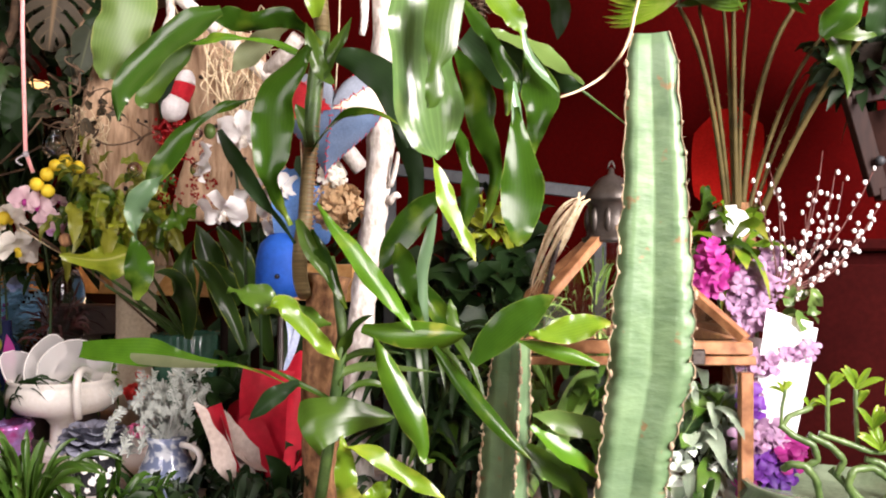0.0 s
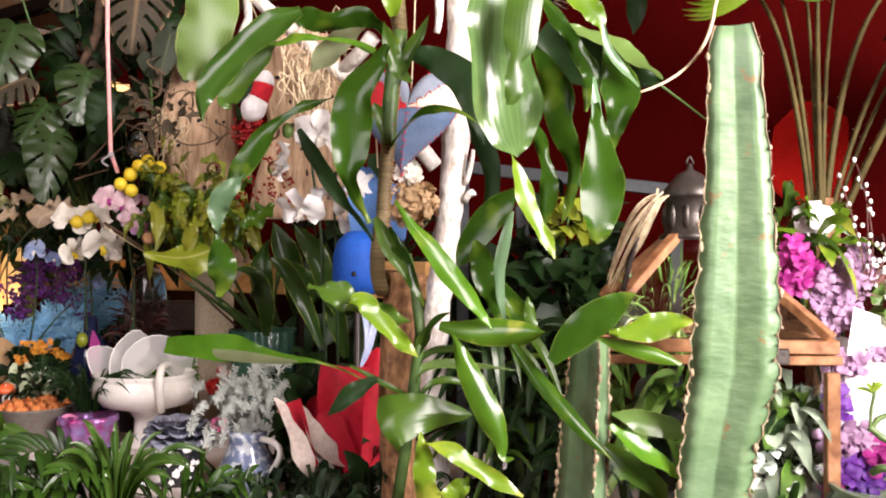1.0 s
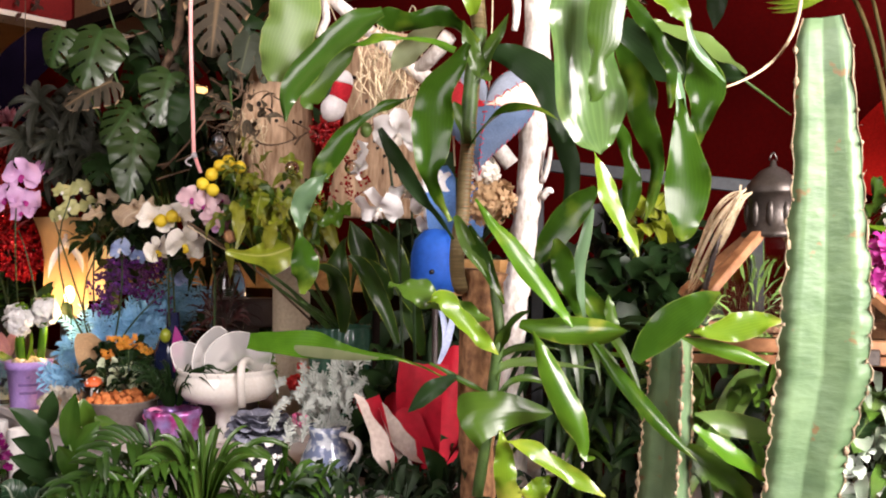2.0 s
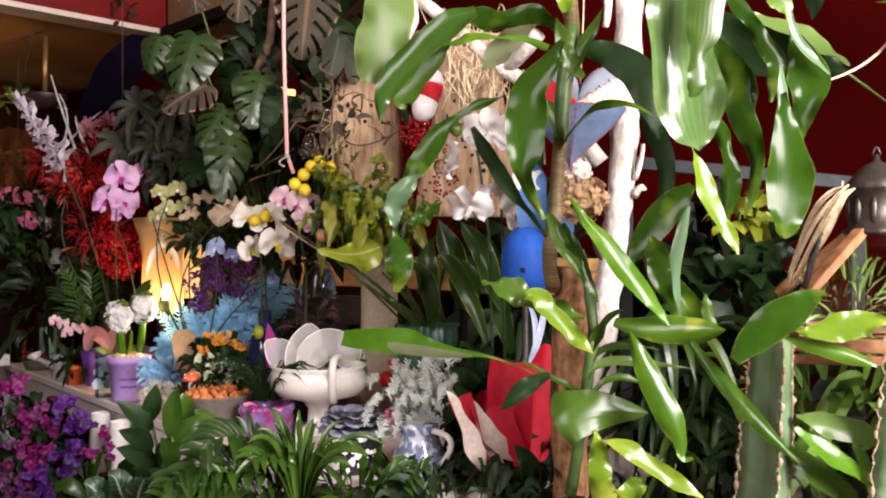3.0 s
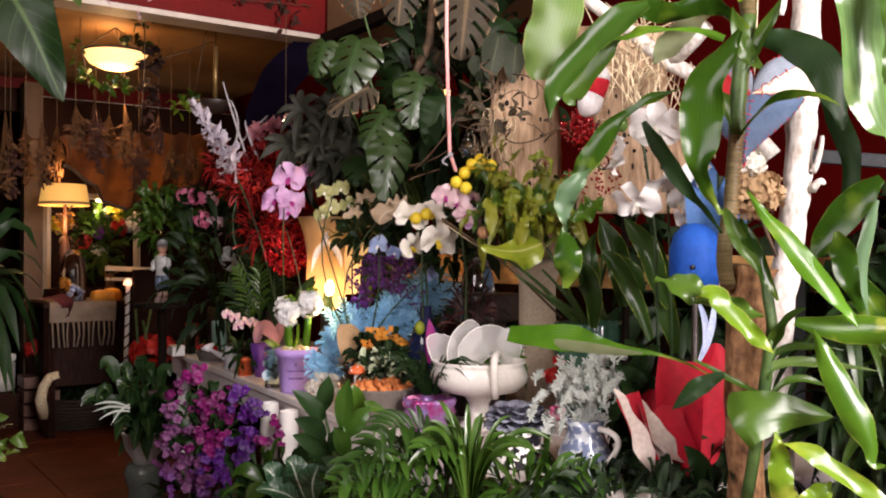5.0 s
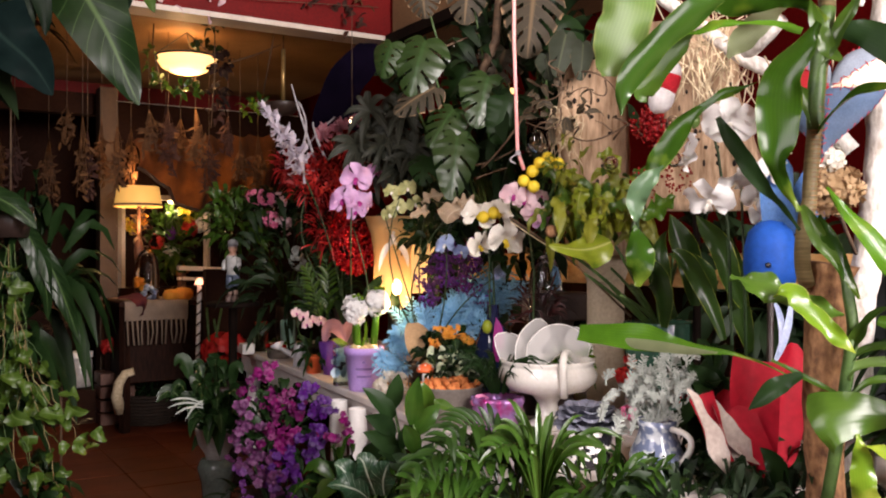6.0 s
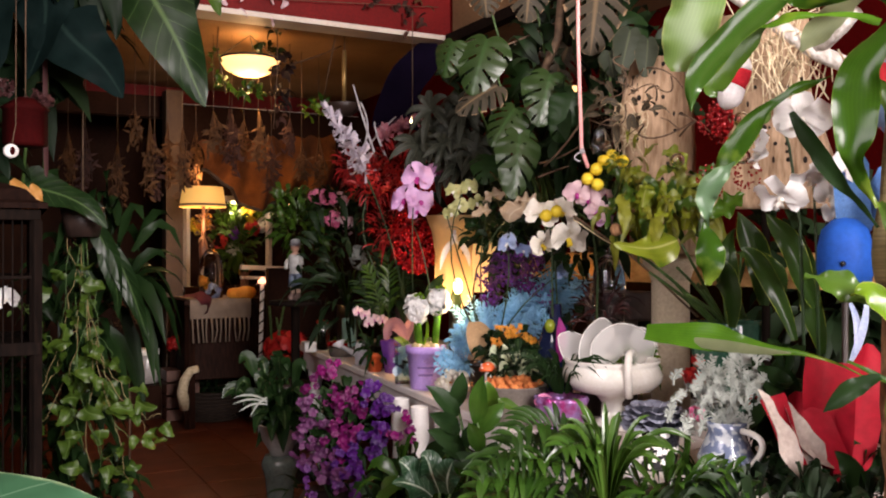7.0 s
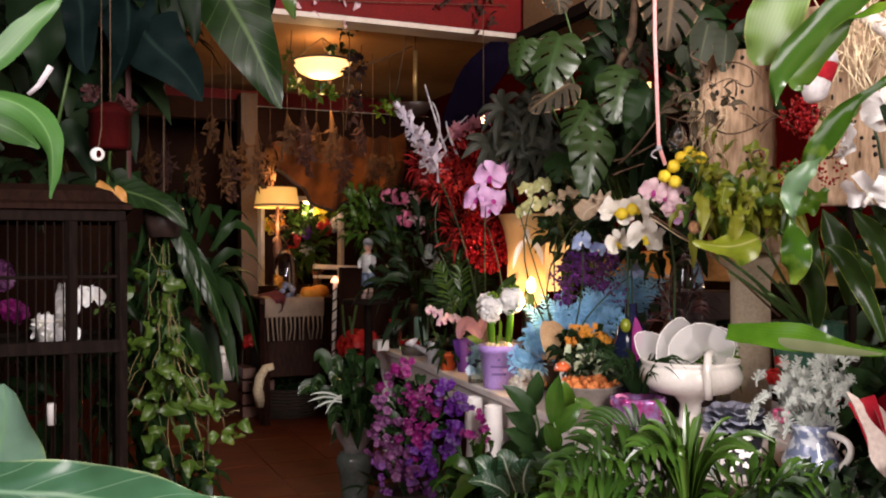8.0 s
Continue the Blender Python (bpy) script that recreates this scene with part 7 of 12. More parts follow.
for i in range(34):
    a = r.uniform(0, 6.283)
    d = Vector((math.cos(a), math.sin(a), 0))
    L = r.uniform(0.25, 0.5)
    b0 = pi_at + Vector((0, 0, 0.18))
    g.blade(b0, b0 + d * L * 0.2 + Vector((0, 0, L * 0.5)), b0 + d * L * r.uniform(0.3, 0.7) + Vector((0, 0, L * 0.85)), 0.007, (0, -1, 0.2), 0.3, "strap", 0, 0, 6, 2)
part("grass", g, LEAF_MID, pk)
florets(pk, "flower", (-2.474, 3.199, 1.013), (0.04, 0.03, 0.05), 20, 0.04, LEAF_GREY, 118, 5)

# white and cream orchids, yellow button heads
wo_at = Vector((-1.335, 2.741, 0.555))
wo = thing("orchid_plant", wo_at, "cream white orchid with yellow hearts on a dark cane", "plant")
pot(wo, wo_at, 0.05, 0.09, DARKBOX)
stalk(wo, arc(wo_at + Vector((0, 0, 0.08)), (-1.249, 2.523, 0.835), (-1.230, 2.474, 1.147), 8), 0.004, 0.003, STEM_DK)
stalk(wo, arc((-1.250, 2.560, 0.587), (-1.249, 2.559, 0.833), (-1.230, 2.499, 1.010), 8), 0.0035, 0.003, STEM_DK)
for i, (q, s, f) in enumerate((((-1.234, 2.399, 1.148), 0.10, (0.1, -0.9, 0.2)), ((-1.186, 2.432, 1.157), 0.095, (0.7, -0.6, 0.1)), ((-1.150, 2.408, 1.080), 0.11, (0.5, -0.8, -0.1)), ((-1.240, 2.419, 1.061), 0.085, (0.3, -0.8, -0.4)))):
    orchid(wo, q, f, s, P_CREAM, P_YELLOW, i + 20)
g = Geo()
g.blob((-1.208, 2.380, 1.145), 0.019)
g.blob((-1.183, 2.398, 1.158), 0.019)
part("heart", g, P_YELLOW, wo)
pk2_at = foot((-1.090, 2.473, 1.076), BZ)
pk2 = thing("orchid_plant", pk2_at, "pale pink orchid with yellow button flowers", "plant")
pot(pk2, pk2_at, 0.05, 0.09, DARKBOX)
stalk(pk2, [pk2_at + Vector((0, 0, 0.08)), (-1.059, 2.410, 0.979), (-1.054, 2.353, 1.106), (-1.066, 2.320, 1.184)], 0.004, 0.0025, STEM_DK)
for i, (q, s) in enumerate((((-1.075, 2.289, 1.203), 0.085), ((-1.046, 2.309, 1.186), 0.078), ((-1.023, 2.313, 1.148), 0.085), ((-1.006, 2.324, 1.128), 0.07), ((-1.023, 2.373, 1.201), 0.05))):
    orchid(pk2, q, (0.4, -0.9, 0.1), s * 0.86, P_ROSE if i != 3 else P_PINK, P_MAG, i + 30)
for q in ((-1.043, 2.286, 1.240), (-1.019, 2.291, 1.266), (-1.006, 2.312, 1.290), (-0.990, 2.335, 1.306), (-1.013, 2.283, 1.223), (-0.968, 2.362, 1.292)):
    g = Geo()
    g.blob(q, 0.0175, 12, 8, random.Random(3), 0.05)
    part("button_flower", g, P_YELLOW, pk2, "round yellow button flower")
stems(pk2, (-1.034, 2.366, 1.106), [(-1.047, 2.296, 1.241), (-1.010, 2.321, 1.291), (-0.994, 2.344, 1.304), (-0.971, 2.372, 1.293)], 0.0018, 0.0015, STEM)
spray(pk2, "foliage", (-0.981, 2.377, 1.262), (0.04, 0.03, 0.03), 40, 0.03, 0.006, LEAF_MID, 4)
stalk(pk2, [(-1.081, 2.273, 1.139), (-0.944, 2.331, 1.035), (-0.869, 2.359, 0.966), (-0.775, 2.423, 0.859)], 0.0035, 0.0035, TWIG, "twig")
stalk(pk2, [(-1.073, 2.254, 1.128), (-1.010, 2.298, 1.077), (-0.959, 2.332, 1.042)], 0.0015, 0.002, RAFFIA, "twig")
ho = thing("hosta_plant", foot((-1.566, 2.729, 1.046), BZ), "pale tan and lime ornamental leaves with blue butterfly blooms", "plant")
pot(ho, foot((-1.566, 2.729, 1.046), BZ), 0.06, 0.1, DARKBOX)
TANLEAF = leafy("tan_pink_leaf", (0.30, 0.22, 0.13), (0.50, 0.38, 0.26), 0.5, 9, 0.5, (0.6, 0.5, 0.35), None, 0.2)
for a, m, b, w, mat in (((-1.544, 2.623, 1.207), (-1.504, 2.626, 1.225), (-1.451, 2.650, 1.237), 0.055, TANLEAF), ((-1.521, 2.639, 1.175), (-1.535, 2.605, 1.178), (-1.562, 2.575, 1.155), 0.05, TANLEAF), ((-1.364, 2.564, 1.198), (-1.382, 2.540, 1.174), (-1.395, 2.531, 1.131), 0.10, TANLEAF), ((-1.390, 2.558, 1.208), (-1.352, 2.560, 1.203), (-1.318, 2.584, 1.185), 0.06, TANLEAF)):
    leaf(ho, a, m, b, w * 0.8, mat, (0.4, -0.6, 0.6), 0.3, "oval", 0.5)
P_CYMB = petals("pale_green_petal", (0.34, 0.36, 0.12), (0.56, 0.56, 0.26))
for i, q in enumerate(((-1.676, 2.656, 1.249), (-1.624, 2.674, 1.263), (-1.654, 2.664, 1.199), (-1.599, 2.682, 1.211), (-1.687, 2.653, 1.176))):
    orchid(ho, q, (0.45, -0.85, 0.1), 0.062, P_CYMB, P_CREAM, i + 80)
orchid(ho, (-1.387, 2.488, 1.066), (0.3, -0.9, 0.1), 0.065, P_BLUE, P_WHITE, 4)
orchid(ho, (-1.346, 2.516, 1.041), (0.3, -0.9, 0.1), 0.05, P_BLUE, P_WHITE, 5)
orchid(ho, (-1.280, 2.683, 0.971), (0.3, -0.9, 0.1), 0.06, P_BLUE, P_BLUE, 6)
spray(ho, "foliage", (-1.528, 2.695, 1.123), (0.14, 0.06, 0.05), 90, 0.06, 0.025, LEAF_DARK, 7, "oval")
spray(ho, "foliage", (-1.249, 2.704, 1.044), (0.14, 0.06, 0.05), 60, 0.06, 0.025, LEAF_DARK, 8, "oval")
stems(ho, foot((-1.566, 2.729, 1.046), BZ + 0.1), [(-1.520, 2.639, 1.226), (-1.390, 2.558, 1.172), (-1.607, 2.580, 1.217), (-1.396, 2.507, 1.066), (-1.280, 2.683, 0.971), (-1.671, 2.597, 1.162)], 0.0035, 0.002, STEM_DK)
# dark box planter with red leaves and a glass dome
dx_at = Vector((-1.082, 2.674, 0.832))
dx = thing("box_planter", foot(dx_at, BZ), "dark brown box planter with burgundy leaves on a tall foot", "planter")
g = Geo()
g.box(dx_at + Vector((0, 0, 0.035)), (0.20, 0.11, 0.09), ROOM @ Matrix.Rotation(radians(-15), 4, "Z"), 0.006)
g.box(foot(dx_at, (BZ + dx_at.z) / 2), (0.08, 0.08, dx_at.z - BZ), ROOM, 0.004)
part("box", g, DARKBOX, dx, smooth=False)
spray(dx, "foliage", (-1.098, 2.541, 0.865), (0.06, 0.03, 0.06), 70, 0.08, 0.009, LEAF_MAROON, 4)
# clear glass cloche
gl = Vector((-1.077, 2.556, 0.848))
g = Geo()
g.lathe(gl, [(0.05, -0.02), (0.052, 0.08), (0.047, 0.13), (0.03, 0.17), (0.006, 0.185), (0.01, 0.2), (0, 0.205)], 24)
solo("glass_cloche", g, GLASS, gl, "clear glass dome over the planter", "cloche")

# green ribbed vase with anthuriums
av_at = foot((-0.711, 2.491, 0.704), BZ)
av = thing("flower_vase", av_at, "green ribbed glass vase packed with yellow-green anthurium leaves", "vase")
g = Geo()
g.lathe(av_at, [(0, 0), (0.075, 0), (0.085, 0.10), (0.10, 0.285), (0.098, 0.29), (0.092, 0.285), (0.078, 0.1), (0, 0.01)], 64, 0.025, 20)
part("glass", g, surface("sea_green_glass", (0.012, 0.050, 0.032), (0.050, 0.125, 0.085), 0.12, 0, 9, 60, 0), av)
a0 = av_at + Vector((0, 0, 0.25))
stems(av, a0, [(-0.881, 2.326, 0.982), (-0.826, 2.339, 0.967), (-0.759, 2.360, 0.953), (-0.801, 2.356, 1.057), (-0.724, 2.457, 1.041), (-0.665, 2.449, 1.026), (-0.750, 2.440, 0.920), (-0.700, 2.474, 0.920), (-0.629, 2.401, 1.055), (-0.893, 2.220, 1.042), (-0.773, 2.303, 0.925), (-0.838, 2.440, 0.995)], 0.006, 0.004, STEM, 0.06, 3)
leaf(av, (-0.775, 2.229, 1.063), (-0.839, 2.161, 1.053), (-0.900, 2.094, 1.053), 0.088, LEAF_YELLOW, (0.3, -0.85, 0.5), -0.3, "heart", 0.34, 0.2, 30)
leaf(av, (-0.605, 2.198, 1.180), (-0.641, 2.179, 1.144), (-0.687, 2.159, 1.137), 0.058, LEAF_PATCH, (0, -0.9, 0.5), 0.4, "lance", 0.5)
r = random.Random(77)
for q, n, mat in (((-0.871, 2.295, 1.146), 14, LEAF_YELLOW), ((-0.818, 2.368, 1.177), 13, LEAF_MID), ((-0.756, 2.410, 1.132), 7, LEAF_MID), ((-0.856, 2.294, 1.101), 7, LEAF_MID), ((-0.930, 2.291, 1.110), 12, LEAF_MID), ((-0.786, 2.354, 1.101), 12, LEAF_YELLOW), ((-0.842, 2.400, 1.210), 6, LEAF_MID), ((-0.918, 2.348, 1.180), 10, LEAF_MID), ((-0.773, 2.423, 1.209), 6, LEAF_YELLOW)):
    for k in range(int(1.5 * n)):
        p = Vector(q) + jit(r, 0.05)
        d = (ball_dir(r) + Vector((0, -0.3, 0.1))).normalized()
        L = r.uniform(0.045, 0.105)
        leaf(av, p, p + d * L * 0.5 + Vector((0, 0, 0.02)), p + d * L + Vector((0, 0, -0.02)), r.uniform(0.018, 0.044), (mat, LEAF_OLIVE, LEAF_YELLOW, LEAF_OLIVE, mat, LEAF_MID)[k % 6], (0.3 + r.uniform(-0.6, 0.6), -0.8, 0.6 + r.uniform(-0.5, 0.5)), 0.35, "oval" if k % 2 else "lance", 0.5, r.uniform(-0.4, 0.4), 12)
g = Geo()
g.blob((-0.933, 2.204, 1.096), 0.017, 12, 8, random.Random(5), 0.08)
part("seed_head", g, CANE, av, "brown seed head")
# broad dark leaves round the vase
for a, m, b, w in (((-0.642, 2.393, 0.866), (-0.684, 2.339, 0.998), (-0.664, 2.376, 1.099), 0.073), ((-0.598, 2.374, 0.898), (-0.609, 2.366, 1.041), (-0.654, 2.359, 1.142), 0.086), ((-0.540, 2.341, 0.929), (-0.574, 2.317, 0.999), (-0.642, 2.295, 1.041), 0.064), ((-0.493, 2.202, 0.825), (-0.558, 2.180, 0.993), (-0.608, 2.160, 1.048), 0.056), ((-0.438, 2.202, 0.909), (-0.492, 2.160, 1.035), (-0.546, 2.159, 1.130), 0.070), ((-0.661, 2.302, 0.844), (-0.657, 2.261, 0.976), (-0.709, 2.200, 1.013), 0.070), ((-0.433, 2.253, 0.792), (-0.456, 2.221, 0.936), (-0.489, 2.239, 1.091), 0.061)):
    leaf(av, a, m, b, w * 0.8, LEAF_EDGED, (0.1, -0.95, 0.2), 0.4, "lance", 0.44)

# white moth orchid before the birch
wm_at = foot((-0.458, 2.103, 0.796), BZ)
wm = thing("orchid_plant", wm_at, "white moth orchid with green buds on a dark cane", "plant")
pot(wm, wm_at, 0.055, 0.1, DARKBOX)
stalk(wm, [wm_at + Vector((0, 0, 0.08)), (-0.453, 2.083, 0.811), (-0.455, 2.039, 1.100), (-0.473, 2.017, 1.266), (-0.494, 1.996, 1.358), (-0.518, 1.977, 1.334)], 0.0045, 0.0028, STEM_DK)
stalk(wm, [(-0.420, 2.063, 0.788), (-0.423, 2.060, 1.022), (-0.430, 2.058, 1.218)], 0.004, 0.003, STEM_DK)
for i, (q, s, f) in enumerate((((-0.435, 2.018, 1.202), 0.085, (0.5, -0.8, -0.3)), ((-0.394, 2.039, 1.162), 0.07, (0.4, -0.8, -0.3)), ((-0.376, 1.999, 1.124), 0.06, (0.1, -0.8, -0.5)), ((-0.440, 1.967, 1.323), 0.115, (0.5, -0.85, 0.1)), ((-0.517, 1.947, 1.255), 0.10, (-0.9, -0.4, -0.2)), ((-0.477, 1.939, 1.156), 0.105, (0.1, -0.9, -0.35)), ((-0.357, 1.958, 1.210), 0.07, (0.5, -0.8, 0.0)))):
    orchid(wm, q, f, s, P_WHITE, P_CREAM, i + 40)
for q in ((-0.516, 1.967, 1.332), (-0.447, 1.976, 1.359), (-0.485, 1.987, 1.335)):
    g = Geo()
    g.blob(q, (0.014, 0.014, 0.018))
    part("bud", g, LEAF_PALE, wm)


# ---- birch poles, hanging hearts ----
bi_at = foot((-0.157, 2.004, 0.745))
bi = thing("birch_pole", bi_at, "peeling white birch pole with cut branch stubs", "pole")
g = Geo()
r = random.Random(14)
pts = [bi_at + Vector((0.0, 0, 0)), (-0.182, 2.006, 0.517), (-0.193, 2.004, 0.745), (-0.183, 2.002, 0.922), (-0.164, 2.000, 1.074), (-0.148, 1.998, 1.213), (-0.136, 1.996, 1.378), (-0.131, 1.994, 1.555), (-0.124, 1.992, 1.783), (-0.122, 1.987, 2.162)]
pp_ = []
for i in range(len(pts) - 1):
    for k in range(5):
        pp_.append(Vector(pts[i]).lerp(Vector(pts[i + 1]), k / 5))
g.tube(pp_, [0.030 + r.uniform(-0.003, 0.003) for _ in pp_], 12, True, 0.08, r)
part("trunk", g, BIRCH, bi)
for a, m, b, r0 in (((-0.184, 1.993, 1.681), (-0.176, 1.974, 1.600), (-0.182, 1.974, 1.547), 0.012), ((-0.119, 1.978, 1.212), (-0.106, 1.968, 1.248), (-0.101, 1.967, 1.286), 0.007), ((-0.121, 1.979, 1.174), (-0.106, 1.968, 1.192), (-0.098, 1.969, 1.186), 0.009)):
    stalk(bi, arc(a, m, b, 6), r0, r0 * 0.6, BIRCH, "branch")
b2 = thing("white_branch", (-0.444, 2.295, 1.514), "whitewashed forked branch wedged among the plants", "branch")
stalk(b2, [(-0.765, 2.289, 1.950), (-0.701, 2.272, 1.740), (-0.580, 2.253, 1.634), (-0.447, 2.235, 1.516), (-0.348, 2.235, 1.459), (-0.207, 2.257, 1.277)], 0.016, 0.022, BIRCH, "limb", "", 10)
stalk(b2, [(-0.701, 2.272, 1.740), (-0.685, 2.233, 1.657), (-0.699, 2.213, 1.607)], 0.013, 0.009, BIRCH, "branch")
stalk(b2, [(-0.447, 2.235, 1.516), (-0.383, 2.194, 1.563), (-0.355, 2.174, 1.592)], 0.018, 0.02, BIRCH, "branch", "", 9)
r, g = random.Random(17), Geo()
for i in range(60):
    a = Vector((-0.520, 2.245, 1.504)) + Vector((r.uniform(-0.06, 0.08), r.uniform(-0.03, 0.03), r.uniform(-0.02, 0.14)))
    g.tube(arc(a, a + jit(r, 0.05), a + Vector((r.uniform(-0.05, 0.05), 0, -r.uniform(0.04, 0.16))), 6), 0.0016, 4)
tagged(part("dry_fibre", g, RAFFIA, b2, "loose pale dry fibres"), kind="stuff")

# striped knitted hat
GARNET = surface("garnet_glitter", (0.16, 0.002, 0.003), (0.40, 0.010, 0.012), 0.25, 0.3, 60, 200, 0.6)
hat = thing("knitted_hat", (-0.620, 2.016, 1.367), "red and white knitted stocking hat hung among the leaves", "hat")
KNITW = surface("white_knit", (0.66, 0.64, 0.64), (0.82, 0.80, 0.80), 0.9, 0, 40, 160, 0.8)
KNITR = surface("red_knit", (0.50, 0.008, 0.02), (0.66, 0.02, 0.035), 0.9, 0, 40, 160, 0.8)
hp = arc((-0.549, 1.893, 1.450), (-0.555, 1.891, 1.403), (-0.587, 1.884, 1.344), 16)
hr = [0.010, 0.015, 0.018, 0.020, 0.021, 0.022, 0.022, 0.022, 0.022, 0.021, 0.022, 0.024, 0.026, 0.027, 0.025, 0.019, 0.008]
for i0, i1, mat, nm in ((0, 5, KNITW, "tip"), (5, 10, KNITR, "stripe"), (10, 16, KNITW, "brim")):
    g = Geo()
    g.tube(hp[i0:i1 + 1], hr[i0:i1 + 1], 14, True)
    part(nm, g, mat, hat)
stalk(hat, [(-0.533, 1.845, 1.449), (-0.587, 2.025, 1.482), (-0.591, 2.044, 1.567), (-0.645, 2.093, 1.672)], 0.0015, 0.0015, RAFFIA, "string")
lumps(hat, "sequin", (-0.626, 2.056, 1.341), (0.030, 0.02, 0.045), 90, 0.005, GARNET, 5, "red glitter hanging below", 0.3)
gar = thing("garland", (-0.548, 2.245, 1.432), "red glitter garland with clear glass baubles", "garland")
for i, (q, n) in enumerate((((-0.681, 2.216, 1.364), 46), ((-0.648, 2.247, 1.333), 30), ((-0.618, 2.298, 1.237), 26), ((-0.721, 2.348, 1.226), 20))):
    lumps(gar, "glitter", q, (0.045, 0.03, 0.05), n * 2, 0.0035, GARNET, i, "", 0.3)
for q in ((-0.602, 2.156, 1.355), (-0.796, 2.297, 1.280), (-0.617, 2.237, 1.275)):
    g = Geo()
    g.blob(q, 0.02, 14, 9)
    part("bauble", g, GLASS, gar)

# patchwork denim heart
DENIM = surface("denim", (0.07, 0.12, 0.21), (0.14, 0.20, 0.31), 0.9, 0, 14, 300, 0.6)
DENIML = surface("pale_denim", (0.15, 0.18, 0.23), (0.24, 0.28, 0.34), 0.9, 0, 14, 300, 0.6)
CREAMC = surface("cream_cloth", (0.70, 0.58, 0.42), (0.84, 0.73, 0.56), 0.9, 0, 14, 300, 0.5)
REDC = surface("red_cloth", (0.45, 0.01, 0.02), (0.62, 0.03, 0.04), 0.9, 0, 14, 300, 0.5)
hb = Vector((-0.252, 1.898, 1.219))
htx, htz = Vector((1, 0.12, 0)).normalized(), Vector((0.12, 0, 1)).normalized()
hty = Vector((0.05, -1, 0.05)).normalized()
HS = 190 * 1.9 / 1580
heart = thing("fabric_heart", hb, "stuffed patchwork denim heart with red stitching", "cushion")


def heart_edge(t):
    """Outline of a plump heart, with its point at the origin and a height of one."""
    x = 16 * math.sin(t) ** 3
    y = 13 * math.cos(t) - 5 * math.cos(2 * t) - 2 * math.cos(3 * t) - math.cos(4 * t)
    return x / 32, (y + 17) / 29


def heart_pt(t, k, bulge):
    x, y = heart_edge(t)
    x, y = x * k, 0.62 + (y - 0.62) * k
    return hb + htx * (x * HS * 0.95) + htz * (y * HS) + hty * (bulge * HS * 0.22 * math.sqrt(max(0, 1 - k * k)))


for t0, t1, mat, nm in ((0.0, 1.25, DENIML, "patch"), (1.25, 1.75, CREAMC, "patch"), (1.75, 3.1416, DENIM, "patch"), (3.1416, 4.4, DENIM, "patch"), (4.4, 5.1, REDC, "patch"), (5.1, 6.2832, DENIML, "patch")):
    for side in (1, -1):
        g = Geo()
        g.grid([[heart_pt(t0 + (t1 - t0) * i / 10, k, side) for k in (0.0, 0.25, 0.5, 0.7, 0.85, 0.95, 1.0)] for i in range(11)])
        part(nm, g, mat, heart)
for t0 in (1.25, 1.75, 3.1416, 4.4, 5.1):
    g = Geo()
    for i in range(9):
        k = 0.1 + 0.85 * i / 9
        p = heart_pt(t0, k, 1) + hty * 0.001
        q = Vector((math.cos(i * 1.4), 0, math.sin(i * 1.4))) * 0.006
        g.tube([p - q, p + q], 0.0011, 4)
    part("stitch", g, KNITR, heart)
g = Geo()
for i in range(70):
    t0 = 6.2832 * i / 70
    p = heart_pt(t0, 0.985, 1)
    g.tube([p - htz * 0.004, p + htz * 0.004 + htx * 0.003], 0.0009, 4)
part("stitch", g, KNITR, heart)
stalk(heart, [hb + htz * HS * 0.78, (-0.225, 1.914, 1.559), (-0.223, 1.941, 1.801)], 0.0015, 0.0015, RAFFIA, "string")

# dried hydrangea, blue balls, pale blue ribbon
dh = thing("dried_hydrangea", (-0.222, 1.899, 1.133), "tan dried hydrangea head on the birch", "flowers")
florets(dh, "flower_head", (-0.225, 1.899, 1.163), (0.05, 0.04, 0.05), 110, 0.032, petals("dry_petal", (0.42, 0.26, 0.12), (0.68, 0.48, 0.28), 0.8), 4, 4)
stalk(dh, [(-0.225, 1.919, 1.134), (-0.209, 1.950, 1.086), (-0.191, 1.980, 1.036)], 0.004, 0.004, TWIG)
florets(dh, "flower_head", (-0.237, 1.918, 1.231), (0.03, 0.03, 0.03), 40, 0.03, P_CREAM, 5, 4)
BLUEP = surface("bright_blue_enamel", (0.008, 0.065, 0.36), (0.016, 0.115, 0.52), 0.6, 0, 6, 80, 0.1, 0.0, 0.2)
BLUEP2 = surface("mid_blue_cloth", (0.05, 0.16, 0.42), (0.12, 0.26, 0.55), 0.8, 0, 20, 200, 0.4)
bp_at = foot((-0.355, 1.951, 0.925), BZ)
bk_ = thing("blue_watering_can", bp_at, "bright blue enamel can on a stand", "can")
g = Geo()
bc = Vector((-0.355, 1.951, 0.968))
g.lathe(bc, [(0.0, 0.0), (0.048, 0.0), (0.055, 0.03), (0.054, 0.08), (0.045, 0.115), (0.025, 0.135), (0, 0.14)], 28)
part("body", g, BLUEP, bk_)
g = Geo()
g.lathe(bp_at, [(0, 0), (0.05, 0), (0.05, 0.012), (0.007, 0.02), (0.007, bc.z - BZ)], 14)
part("stand", g, DARKBOX, bk_)
g = Geo()
for q in ((-0.353, 1.895, 1.013),):
    g = Geo()
    g.blob(q, 0.006)
    part("rivet", g, BLACKPOT, bk_)
bs = thing("blue_scarf", (-0.342, 1.979, 1.149), "blue cloth hung behind the dracaena", "cloth")
leaf(bs, (-0.342, 1.998, 1.251), (-0.345, 1.969, 1.173), (-0.335, 2.000, 1.061), 0.068, BLUEP2, (0, -1, 0), 0.3, "blunt", 0.1, 0, 12, "cloth")
